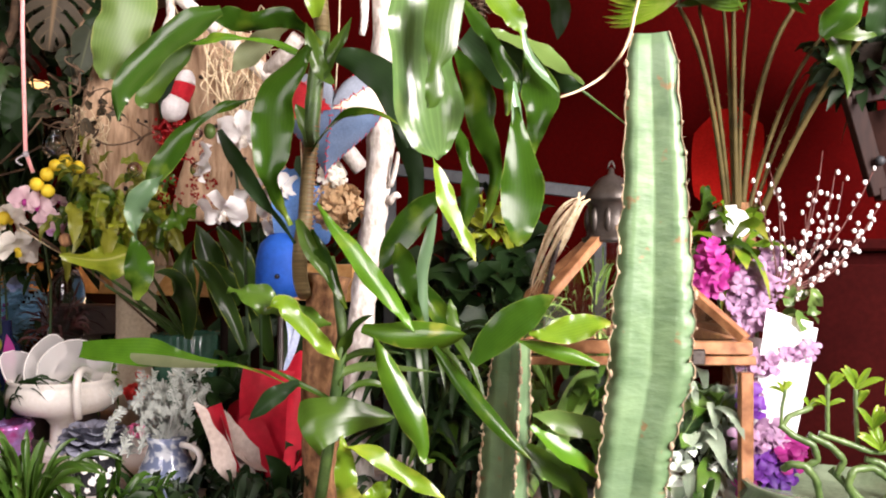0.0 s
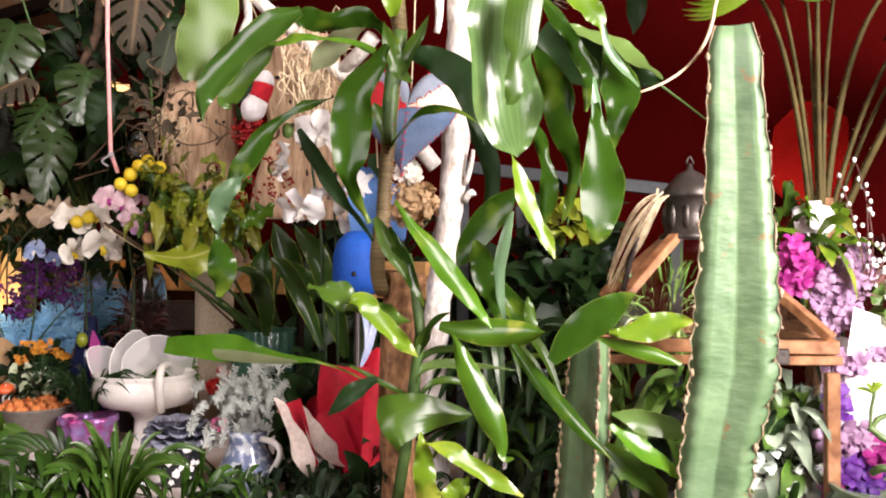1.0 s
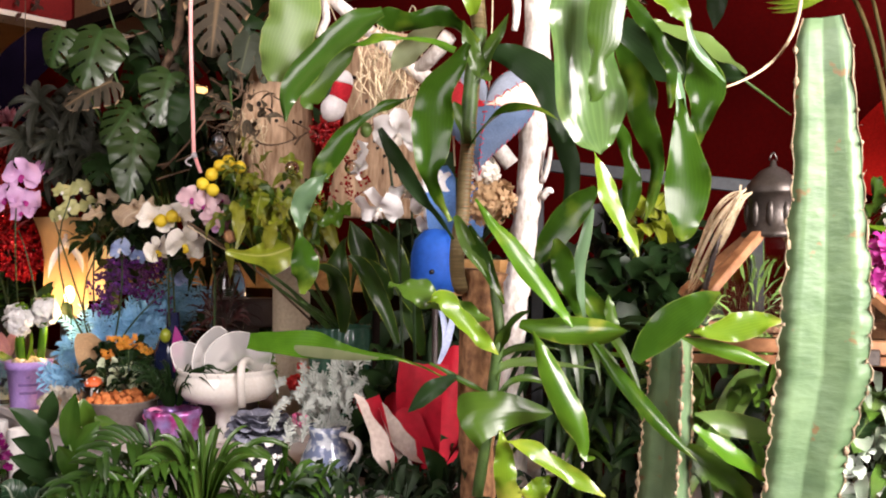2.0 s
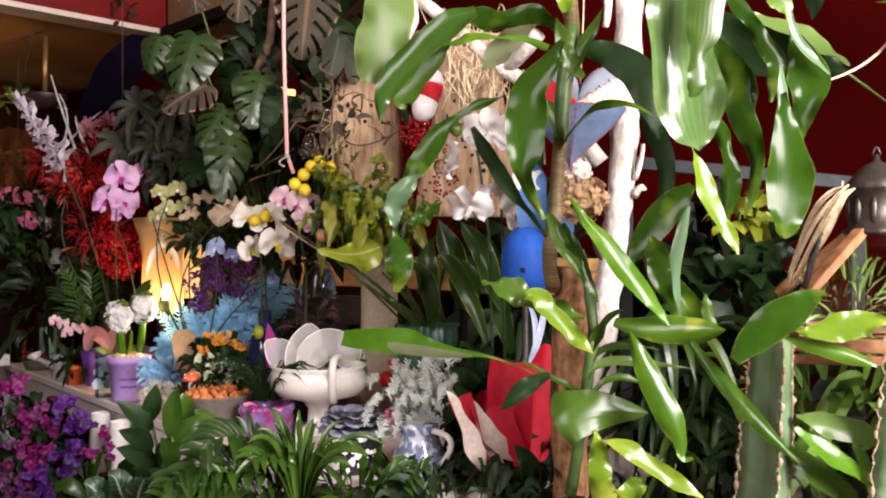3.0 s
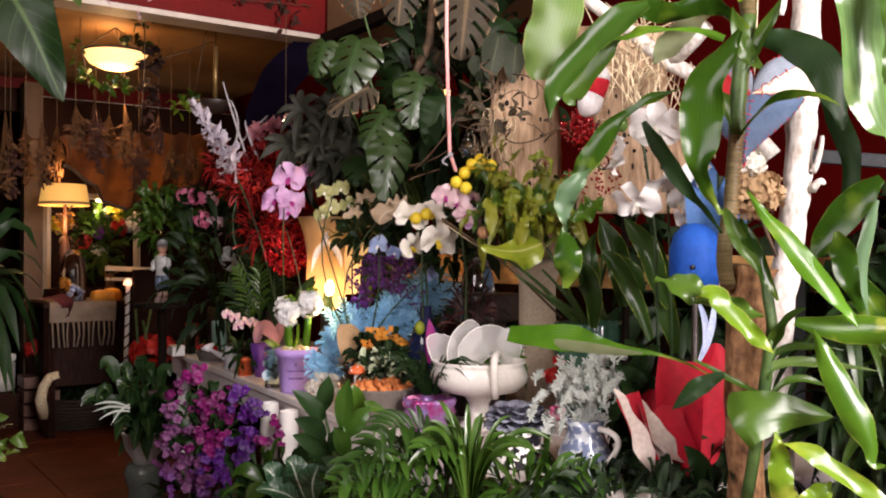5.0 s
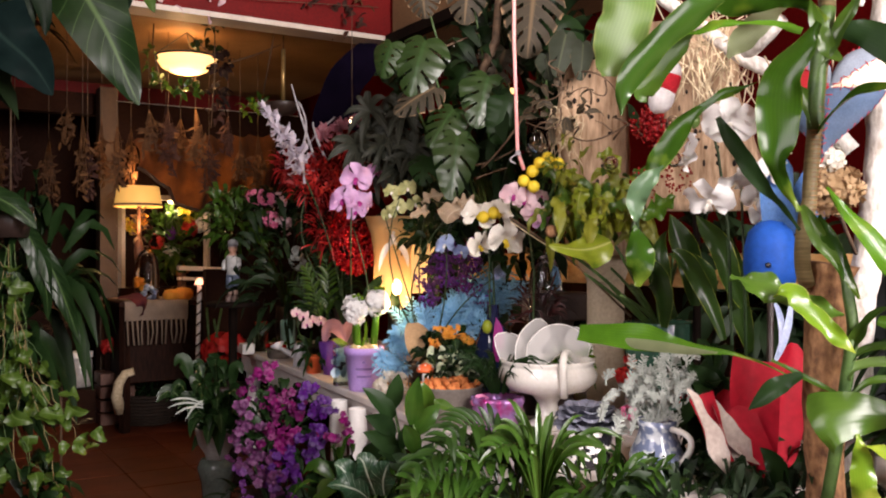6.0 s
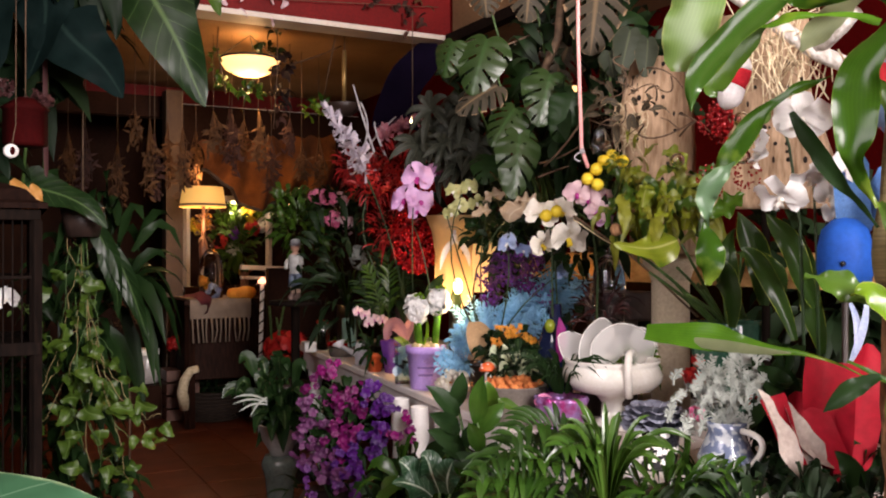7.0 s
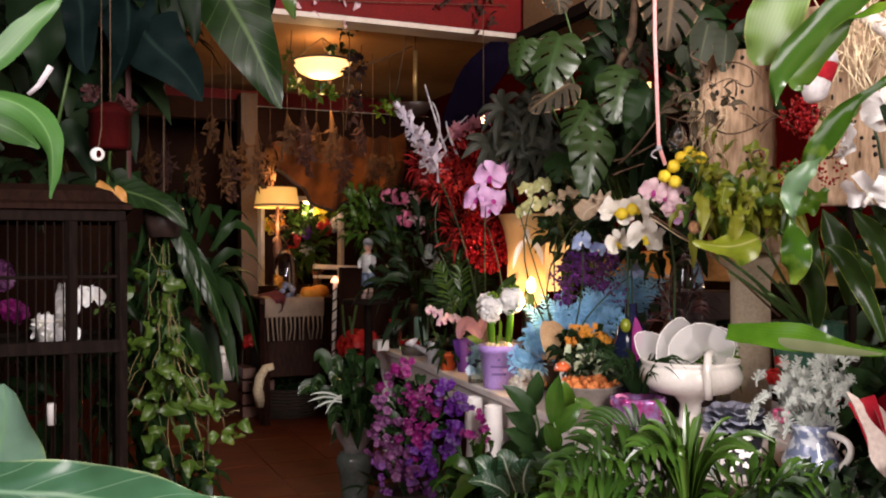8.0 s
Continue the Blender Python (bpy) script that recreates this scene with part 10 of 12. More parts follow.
# basket with a straw goose, jar, crate
bs_at = foot((-4.195, 4.070, 0.000))
bk2 = thing("basket", bs_at, "dark wicker basket with a straw goose neck handle", "basket")
WICKER = woody("dark_wicker", (0.010, 0.006, 0.004), (0.045, 0.026, 0.016), 0.8, (6, 6, 60), 0.9, 4)
for k in range(9):
    g = Geo()
    z, rr_ = 0.012 + 0.02 * k, 0.15 + 0.035 * math.sin(math.pi * k / 9)
    g.tube([bs_at + Vector((math.cos(a) * (rr_ + 0.006 * math.sin(a * 16 + k * math.pi)), math.sin(a) * (rr_ + 0.006 * math.sin(a * 16 + k * math.pi)), z)) for a in [6.2832 * i / 48 for i in range(49)]], 0.011, 5)
    part("weave", g, WICKER, bk2)
g = Geo()
g.lathe(bs_at, [(0, 0.002), (0.15, 0.004), (0.15, 0.15), (0.14, 0.15)], 20)
part("body", g, WICKER, bk2)
stalk(bk2, [Vector((-4.090, 3.733, 0.126)), Vector((-4.070, 3.686, 0.222)), Vector((-4.058, 3.694, 0.296)), Vector((-4.030, 3.713, 0.349)), Vector((-3.992, 3.739, 0.362))], 0.034, 0.022, RAFFIA, "neck", "pale straw goose neck", 10)
spray(bk2, "stuffing", bs_at + Vector((0, 0, 0.19)), (0.10, 0.10, 0.03), 60, 0.07, 0.02, LEAF_DARK, 7)
jr_at = foot((-4.624, 3.916, 0.329))
jr = thing("jar", jr_at, "clear storage jar with a white lid on a step", "jar")
g = Geo()
jz = (-4.624, 3.916, 0.212)[2]
g.box(foot(jr_at, jz / 2 - 0.002), (0.4, 0.3, jz - 0.004), ROOM, 0.004)
part("step", g, DARK_WALL, jr, smooth=False)
g = Geo()
g.lathe(foot(jr_at, jz), [(0, 0), (0.07, 0), (0.075, 0.02), (0.075, 0.16), (0.065, 0.18)], 22)
part("body", g, surface("milky_jar", (0.30, 0.27, 0.25), (0.45, 0.42, 0.40), 0.25, 0, 20, 90, 0.1), jr)
g = Geo()
g.lathe(foot(jr_at, jz), [(0.078, 0.18), (0.078, 0.215), (0, 0.218)], 22)
part("lid", g, WHITE_PAINT, jr)
cr_at = foot((-4.366, 3.952, 0.253))
cz = (-4.366, 3.952, 0.242)[2]
cr = thing("crate", cr_at, "wooden crate with red flowers beside the post", "crate")
for k in range(4):
    g = Geo()
    g.box(foot(cr_at, 0.04 + k * max(0.06, cz / 3)), (0.2, 0.2, max(0.045, cz / 3.6)), ROOM, 0.003)
    part("slat", g, BROWN_WOOD, cr, smooth=False)
florets(cr, "flower", (-4.369, 3.946, 0.469), (0.08, 0.06, 0.04), 26, 0.07, P_RED, 6, 5)
# potted striped plant on a pedestal vase
cp_at = foot((-2.464, 2.664, 0.107))
cpl = thing("potted_plant", cp_at, "striped calathea in a white urn on a green glazed stand", "plant")
zu = (-2.463, 2.664, 0.242)[2]
g = Geo()
g.lathe(cp_at, [(0, 0), (0.09, 0), (0.09, 0.02), (0.05, 0.05), (0.06, 0.15), (0.075, zu - 0.03), (0.06, zu), (0, zu)], 22)
part("stand", g, surface("sage_glaze", (0.06, 0.075, 0.065), (0.13, 0.15, 0.13), 0.25, 0, 8, 90, 0.1), cpl)
g = Geo()
g.lathe(foot(cp_at, zu), [(0, 0), (0.04, 0), (0.045, 0.02), (0.07, 0.06), (0.085, 0.12), (0.09, 0.125), (0.08, 0.125)], 22)
part("urn", g, surface("grey_white_glaze", (0.22, 0.205, 0.19), (0.38, 0.36, 0.34), 0.3, 0, 9, 90, 0.1), cpl)
r = random.Random(55)
c0 = foot(cp_at, zu + 0.12)
for k in range(46):
    q = Vector((-2.459, 2.606, 0.497)) + Vector((r.uniform(-0.13, 0.13), r.uniform(-0.1, 0.1), r.uniform(-0.15, 0.12)))
    d = (q - c0).normalized()
    L = r.uniform(0.09, 0.15)
    t = q + d * L * 0.5 + Vector((0, 0, -0.065))
    leaf(cpl, q - d * L * 0.5, q + Vector((0, 0, 0.015)), t, L * 0.42, LEAF_STRIPE if k % 3 else LEAF_DARK, (0.4 + r.uniform(-0.5, 0.5), -0.7, 0.6) if k % 2 else (0.2, -0.9, 0.3), 0.3, "lance", 0.15, 0, 8)
stems(cpl, c0, [(-2.481, 2.591, 0.586), (-2.408, 2.641, 0.563), (-2.527, 2.559, 0.475), (-2.412, 2.577, 0.483)], 0.004, 0.003, STEM)
for a, b in (((-2.406, 2.521, 0.480), (-2.494, 2.437, 0.495)), ((-2.406, 2.521, 0.465), (-2.480, 2.446, 0.441)), ((-2.406, 2.521, 0.491), (-2.446, 2.469, 0.420)), ((-2.406, 2.521, 0.474), (-2.499, 2.433, 0.469))):
    leaf(cpl, a, (Vector(a) + Vector(b)) * 0.5 + Vector((0, 0, 0.015)), b, 0.008, LEAF_GREY, (0.4, -0.8, 0.3), 0.3, "strap")
slab("dark_screen", (1.313, 4.950, 0.231)[0], 2.3, 4.90, 4.95, 0, 0.95, DARK_WALL, "low dark screen behind the bench end", "screen")

# ---- ceiling lamp, dried bunches, hanging things ----
cl_at = Vector((-3.574, 3.715, 2.016))
cl = thing("ceiling_lamp", Vector((cl_at.x, cl_at.y, 2.25)), "glowing alabaster bowl lamp under the low ceiling", "lamp")
hw, hh2 = 0.164, 0.102
g = Geo()
g.lathe(cl_at, [(0, 0), (hw * 0.45, 0.010), (hw * 0.82, hh2 * 0.38), (hw * 0.97, hh2 * 0.74), (hw, hh2 * 0.92), (hw * 0.98, hh2 * 0.92), (hw * 0.8, hh2 * 0.5), (0, 0.012)], 32)
part("bowl", g, glowing("alabaster_glow", (1.0, 0.56, 0.18), 2.0, (0.9, 0.7, 0.42)), cl, "glowing alabaster bowl")
g = Geo()
g.lathe(cl_at, [(hw * 1.0, hh2 * 0.9), (hw * 1.04, hh2 * 0.97), (hw * 1.0, hh2 * 1.02), (hw * 0.96, hh2 * 0.97)], 32)
part("rim", g, TIN, cl)
for k in range(3):
    a = 2.1 * k
    stalk(cl, [cl_at + Vector((hw * math.cos(a), hw * math.sin(a), hh2)), Vector((cl_at.x, cl_at.y, 2.25))], 0.003, 0.003, TIN, "chain")
point("ceiling_lamp_light", cl_at + Vector((0, 0, hh2 + 0.03)), 2.0, WARM, 0.05)
point("ceiling_lamp_down", cl_at + Vector((0, 0, -0.06)), 7.0, WARM, 0.08)
# small bare bulb
sb = Vector((-2.429, 3.591, 1.672))
sbl = thing("bare_bulb", sb, "small glowing bare bulb on a wire", "lamp")
g = Geo()
g.blob(sb, (0.013, 0.013, 0.018))
part("bulb", g, glowing("small_bulb", (1.0, 0.75, 0.4), 14), sbl)
stalk(sbl, [sb, foot(sb, 2.2)], 0.002, 0.002, TWIG, "wire")
g = Geo()
g.box((-1.590, 3.498, 1.723), (0.07, 0.04, 0.05), ROOM, 0.004)
solo("wall_lamp", g, glowing("amber_wall_lamp", (1.0, 0.6, 0.2), 2.0), (-1.590, 3.498, 1.700), "small amber wall lamp half hidden by leaves", "lamp", smooth=False)

DRYMAT = leafy("dried_stalk", (0.034, 0.013, 0.004), (0.14, 0.060, 0.018), 0.85, 3, 0.3, None, None, 0.1)
DRYROSE = leafy("dried_rose", (0.022, 0.006, 0.004), (0.065, 0.022, 0.013), 0.85, 3, 0.3, None, None, 0.1)


def dried(top, length, seed, mat, head=0.05):
    """A bunch of dried flowers hung head down on a string."""
    r, top = random.Random(seed), Vector(top)
    th = thing("dried_bunch", Vector((top.x, top.y, 2.24)), "bunch of dried flowers hung head down on string", "dried flowers", "dried bunches under the ceiling")
    stalk(th, [Vector((top.x, top.y, 2.24)), top], 0.0018, 0.0018, TWIG, "string")
    g = Geo()
    for _ in range(11):
        e = top + Vector((r.gauss(0, 0.4 * head), r.gauss(0, 0.4 * head), -length * r.uniform(0.5, 1.25)))
        g.tube([top, top.lerp(e, 0.6) + jit(r, 0.015), e], 0.002, 4)
        for _ in range(5):
            d = (ball_dir(r) + Vector((0, 0, -0.6))).normalized()
            p = top.lerp(e, r.uniform(0.55, 1.05)) + jit(r, 0.012)
            g.blade(p, p + d * 0.02, p + d * 0.05, 0.015, (0.4, -0.8, 0.2), 0.3, "lance", 0, 0, 3, 2)
    tagged(part("stalk", g, mat, th), kind="stuff")


for i, (q, L) in enumerate((((-3.942, 2.920, 1.670), 0.26), ((-4.291, 3.409, 1.670), 0.30), ((-3.911, 3.304, 1.757), 0.36), ((-3.967, 3.387, 1.692), 0.30), ((-3.991, 3.613, 1.751), 0.30), ((-3.705, 3.566, 1.817), 0.2), ((-3.622, 3.623, 1.801), 0.28), ((-3.842, 3.957, 1.828), 0.20), ((-3.571, 3.779, 1.848), 0.26), ((-3.642, 3.973, 1.695), 0.26), ((-3.561, 4.150, 1.707), 0.26), ((-3.537, 4.287, 1.754), 0.3), ((-3.489, 3.956, 1.814), 0.18), ((-4.146, 3.870, 1.774), 0.26), ((-4.683, 3.382, 1.747), 0.26), ((-4.190, 4.203, 1.979), 0.3), ((-4.359, 3.846, 1.841), 0.3), ((-3.897, 3.192, 1.788), 0.15))):
    dried(q, L, i, DRYMAT if i % 3 else DRYROSE, 0.045 + 0.008 * (i % 4))
DARKBERRY = leafy("dark_plum_leaf", (0.008, 0.004, 0.004), (0.030, 0.014, 0.012), 0.7, 3, 0.3, None, None, 0.05, spec=0.2)
gv2 = thing("hanging_vine", (-3.411, 3.765, 2.133), "vine with dark red and green leaves trailing round the lamp", "plant")
for i, (q, rad, n, mat) in enumerate((((-3.390, 3.786, 2.069), (0.055, 0.05, 0.06), 40, DARKBERRY), ((-3.412, 3.773, 1.905), (0.05, 0.05, 0.05), 24, DARKBERRY), ((-3.420, 3.768, 1.801), (0.04, 0.04, 0.04), 12, DRYROSE), ((-3.612, 3.568, 1.966), (0.05, 0.04, 0.06), 16, LEAF_MID), ((-3.463, 3.730, 2.149), (0.08, 0.05, 0.03), 24, LEAF_DARK), ((-3.463, 3.610, 1.910), (0.08, 0.04, 0.03), 20, LEAF_MID), ((-3.194, 3.794, 1.800), (0.06, 0.04, 0.04), 16, LEAF_LIME), ((-3.169, 3.811, 1.846), (0.05, 0.04, 0.03), 10, LEAF_MID), ((-3.699, 3.569, 2.086), (0.04, 0.03, 0.08), 12, LEAF_MID), ((-3.163, 3.450, 2.190), (0.06, 0.05, 0.06), 22, LEAF_DARK))):
    spray(gv2, "foliage", q, rad, n, 0.05, 0.035, mat, 400 + i, "heart")
for pts in ([(-3.096, 3.374, 2.478), (-3.221, 3.532, 2.245), (-3.352, 3.685, 2.018), (-3.402, 3.713, 1.714)], [(-3.296, 3.724, 2.055), (-3.167, 3.811, 2.110), (-3.065, 3.881, 2.165)], [(-3.536, 3.437, 2.333), (-3.653, 3.540, 2.154), (-3.613, 3.568, 1.903)], [(-2.772, 3.475, 2.389), (-2.911, 3.623, 2.160), (-3.082, 3.749, 1.875)]):
    stalk(gv2, pts, 0.004, 0.003, TWIG, "stem")
hb_at = Vector((-2.936, 3.728, 1.798))
hbk = thing("hanging_bowl", hb_at, "brass hanging rod carrying a dark shallow bowl", "hanging bowl")
g = Geo()
g.lathe(hb_at, [(0, -0.05), (0.05, -0.04), (0.10, 0.012), (0.097, 0.016), (0.05, -0.03)], 22)
part("bowl", g, DARKBOX, hbk)
stalk(hbk, [hb_at + Vector((0, 0, 0.02)), (-2.934, 3.728, 2.095)], 0.012, 0.012, surface("aged_brass", (0.30, 0.18, 0.06), (0.46, 0.30, 0.12), 0.4, 0.7, 14, 100, 0.2), "rod")
stalk(hbk, [(-2.934, 3.728, 2.095), foot((-2.934, 3.728, 2.095), 2.25)], 0.003, 0.003, TWIG, "wire")
# small hangings against the red fascia
fh = thing("wall_garland", rm(1.4, 4.1, 2.4), "dry leaves and pink blooms hung on the red board", "garland")
for i, (q, n, mat) in enumerate((((-2.554, 3.685, 2.221), 16, DRYROSE), ((-2.665, 3.549, 2.236), 10, DRYROSE), ((-2.498, 3.783, 2.271), 16, DRYMAT), ((-2.909, 3.140, 2.170), 8, P_ROSE), ((-2.998, 2.958, 2.156), 5, P_ROSE), ((-2.519, 3.709, 2.164), 10, DRYROSE))):
    spray(fh, "foliage", q, (0.07, 0.03, 0.05), n, 0.06, 0.03, mat, 430 + i)
stalk(fh, [(-3.040, 2.929, 2.195), (-2.746, 3.311, 2.223), (-2.427, 3.832, 2.276)], 0.002, 0.002, TWIG, "string")
# dark violet drape beside the mezzanine
dv = thing("drape", (-2.552, 3.869, 1.867), "dark violet drape tied back at the bench end", "curtain")
VIO = surface("dark_violet_cloth", (0.003, 0.0018, 0.007), (0.009, 0.005, 0.018), 0.95, 0, 6, 150, 0.3, 0.0, 0.05)
leaf(dv, (-2.467, 3.927, 2.085), (-2.600, 3.836, 1.926), (-2.676, 3.846, 1.683), 0.26, VIO, (0.2, -0.9, 0.1), 0.3, "sheet", 0.12, 0, 16, "cloth")

# ---- cascade of violet orchids under the bench edge ----
cs_at = foot((-1.964, 2.339, 0.251))
cs = thing("orchid_cascade", cs_at, "cascade of magenta, lilac and violet flowers hanging below the bench edge", "flowers")
g = Geo()
g.lathe(cs_at, [(0, 0), (0.09, 0), (0.12, 0.2), (0.10, 0.24), (0.09, 0.22)], 22)
part("pot", g, DARKBOX, cs)
r = random.Random(61)
for q, n, mat, s in (((-1.970, 2.334, 0.621), 8, P_MAG, 0.06), ((-1.919, 2.344, 0.557), 16, P_MAG, 0.06), ((-1.994, 2.318, 0.573), 10, P_MAG, 0.055), ((-1.887, 2.331, 0.487), 18, P_MAG, 0.06), ((-2.010, 2.307, 0.516), 14, P_LILAC, 0.06), ((-1.918, 2.310, 0.432), 18, P_MAG, 0.06), ((-2.013, 2.281, 0.445), 16, P_LILAC, 0.06), ((-2.029, 2.270, 0.388), 14, P_LILAC, 0.055), ((-1.957, 2.283, 0.357), 18, P_LILAC, 0.06), ((-1.878, 2.301, 0.354), 18, P_VIOLET, 0.06), ((-1.916, 2.275, 0.308), 14, P_LILAC, 0.06), ((-1.832, 2.332, 0.419), 14, P_VIOLET, 0.06),
                     ((-1.800, 2.353, 0.567), 12, P_VIOLET, 0.06), ((-1.782, 2.342, 0.496), 14, P_VIOLET, 0.06), ((-1.759, 2.357, 0.533), 8, P_VIOLET, 0.055), ((-1.797, 2.331, 0.432), 10, P_VIOLET, 0.06), ((-1.700, 2.349, 0.494), 6, P_MAG, 0.055), ((-1.708, 2.344, 0.458), 5, P_MAG, 0.05), ((-1.869, 2.355, 0.560), 8, P_MAG, 0.05), ((-1.851, 2.295, 0.313), 12, P_PLUM, 0.06), ((-1.980, 2.268, 0.301), 10, P_PLUM, 0.055)):
    florets(cs, "flower", q, (0.062, 0.05, 0.074), int(n * 1.05), s * 0.56, {P_LILAC: P_MAUVE, P_MAG: P_DEEPM, P_VIOLET: P_DEEPV}.get(mat, mat), r.randint(0, 999), 5, (0.5, -0.8, -0.1), "", "lance")
spray(cs, "foliage", (-1.943, 2.377, 0.455), (0.12, 0.07, 0.13), 90, 0.08, 0.03, LEAF_DARK, 91)
stems(cs, cs_at + Vector((0, 0, 0.2)), [(-2.006, 2.334, 0.551), (-1.924, 2.366, 0.516), (-1.810, 2.383, 0.524), (-2.026, 2.296, 0.403), (-1.878, 2.349, 0.392), (-1.992, 2.379, 0.623)], 0.005, 0.003, STEM_DK)
# white turned legs carrying the near part of the bench
for q in ((-1.849, 2.580, 0.420), (-1.703, 2.468, 0.453)):
    o2 = foot(q)
    g = Geo()
    g.lathe(o2, [(0, 0), (0.026, 0), (0.026, 0.08), (0.034, 0.10), (0.026, 0.13), (0.030, 0.30), (0.026, 0.40), (0.034, 0.42), (0.030, BZ - 0.03)], 18)
    part("leg", g, WHITE_PAINT, bench, "white turned leg")



# ---- birdcage and hanging plants ----
LX = Vector((0.559, 0.829, 0))     # along the cage's front
LY = Vector((-0.829, 0.559, 0))    # into the cage
LM = Matrix(((LX.x, LY.x, 0), (LX.y, LY.y, 0), (0, 0, 1))).to_4x4()
cg = Vector((-2.425, 1.561, 1.132))
cg_at = foot(cg - LX * 0.35 + LY * 0.2)
cage = thing("birdcage", cg_at, "tall dark wooden birdcage with thin bars and a moulded roof", "birdcage")


def cpt(a, b, z):
    """A point of the cage: a to the left of its corner, b into it."""
    p = foot(cg) - LX * a + LY * b
    return Vector((p.x, p.y, z))


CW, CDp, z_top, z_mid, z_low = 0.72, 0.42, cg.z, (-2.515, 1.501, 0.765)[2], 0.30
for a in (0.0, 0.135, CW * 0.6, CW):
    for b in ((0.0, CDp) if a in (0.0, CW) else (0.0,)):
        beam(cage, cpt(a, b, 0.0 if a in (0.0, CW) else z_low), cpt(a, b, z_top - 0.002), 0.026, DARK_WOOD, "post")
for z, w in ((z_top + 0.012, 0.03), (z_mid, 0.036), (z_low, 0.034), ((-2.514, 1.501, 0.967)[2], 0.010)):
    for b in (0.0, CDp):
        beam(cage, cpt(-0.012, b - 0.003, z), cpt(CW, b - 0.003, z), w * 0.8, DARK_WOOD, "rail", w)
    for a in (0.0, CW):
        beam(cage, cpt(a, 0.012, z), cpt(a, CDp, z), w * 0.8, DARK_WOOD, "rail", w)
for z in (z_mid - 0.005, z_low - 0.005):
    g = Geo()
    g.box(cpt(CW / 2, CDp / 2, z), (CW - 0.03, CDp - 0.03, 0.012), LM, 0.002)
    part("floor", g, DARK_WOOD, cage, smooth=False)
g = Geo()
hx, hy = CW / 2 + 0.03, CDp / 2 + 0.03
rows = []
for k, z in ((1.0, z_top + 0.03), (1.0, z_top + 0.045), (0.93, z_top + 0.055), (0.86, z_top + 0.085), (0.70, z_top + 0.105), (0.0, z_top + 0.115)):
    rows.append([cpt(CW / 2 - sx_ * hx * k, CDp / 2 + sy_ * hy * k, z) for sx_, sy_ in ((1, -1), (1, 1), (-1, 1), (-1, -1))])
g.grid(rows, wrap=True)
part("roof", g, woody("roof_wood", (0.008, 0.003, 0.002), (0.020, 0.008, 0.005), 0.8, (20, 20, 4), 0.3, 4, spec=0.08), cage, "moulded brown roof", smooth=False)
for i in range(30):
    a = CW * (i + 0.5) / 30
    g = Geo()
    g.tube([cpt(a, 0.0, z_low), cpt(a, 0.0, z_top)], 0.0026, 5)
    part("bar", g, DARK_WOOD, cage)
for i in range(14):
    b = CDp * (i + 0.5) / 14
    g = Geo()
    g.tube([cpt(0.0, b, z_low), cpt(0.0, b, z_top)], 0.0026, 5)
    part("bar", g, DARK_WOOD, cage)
co_ = thing("orchid_plant", cpt(0.2, 0.2, z_mid + 0.002), "white orchids standing inside the cage", "plant")
pot(co_, cpt(0.2, 0.2, z_mid + 0.002), 0.05, 0.07, WHITE_CER)
for i, (q, s) in enumerate((((-2.643, 1.534, 0.909), 0.085), ((-2.658, 1.536, 0.864), 0.08), ((-2.609, 1.593, 0.897), 0.075), ((-2.687, 1.479, 0.825), 0.075), ((-2.664, 1.496, 0.794), 0.07), ((-2.635, 1.539, 0.789), 0.06), ((-2.718, 1.483, 0.793), 0.06), ((-2.657, 1.597, 0.910), 0.06))):
    orchid(co_, q, (0.5, -0.8, 0.1), s, P_WHITE, P_CREAM, i + 60)
stems(co_, cpt(0.2, 0.2, z_mid + 0.05), [(-2.664, 1.543, 0.895), (-2.626, 1.606, 0.893), (-2.703, 1.493, 0.818)], 0.0025, 0.002, STEM)
spray(co_, "bud", (-2.606, 1.631, 0.866), (0.03, 0.02, 0.012), 14, 0.02, 0.012, LEAF_PALE, 3, "oval")
mg = thing("flower_pot", cpt(0.42, 0.15, z_mid + 0.002), "magenta bloom in a small pot inside the cage", "plant")
pot(mg, cpt(0.42, 0.15, z_mid + 0.002), 0.04, 0.06, DARKBOX)
florets(mg, "flower", (-2.743, 1.417, 0.861), (0.035, 0.03, 0.03), 20, 0.05, P_DEEPM, 4, 5)
florets(mg, "flower", (-2.809, 1.420, 0.965), (0.03, 0.03, 0.05), 14, 0.045, P_MAUVE, 5, 5)
wb = Vector((-2.652, 1.481, 0.521))
cd = thing("candle", foot(wb, z_low + 0.002), "short white candle on a dark holder inside the cage", "candle")
g = Geo()
g.lathe(foot(wb, z_low + 0.002), [(0, 0), (0.03, 0), (0.03, 0.008), (0.006, 0.014), (0.006, wb.z - z_low - 0.01), (0.018, wb.z - z_low - 0.004), (0, wb.z - z_low - 0.003)], 14)
part("holder", g, DARK_WOOD, cd)
g = Geo()
g.lathe(wb, [(0, 0), (0.013, 0), (0.0135, 0.06), (0.010, 0.066), (0, 0.064)], 14)
part("wax", g, WHITE_PAINT, cd)
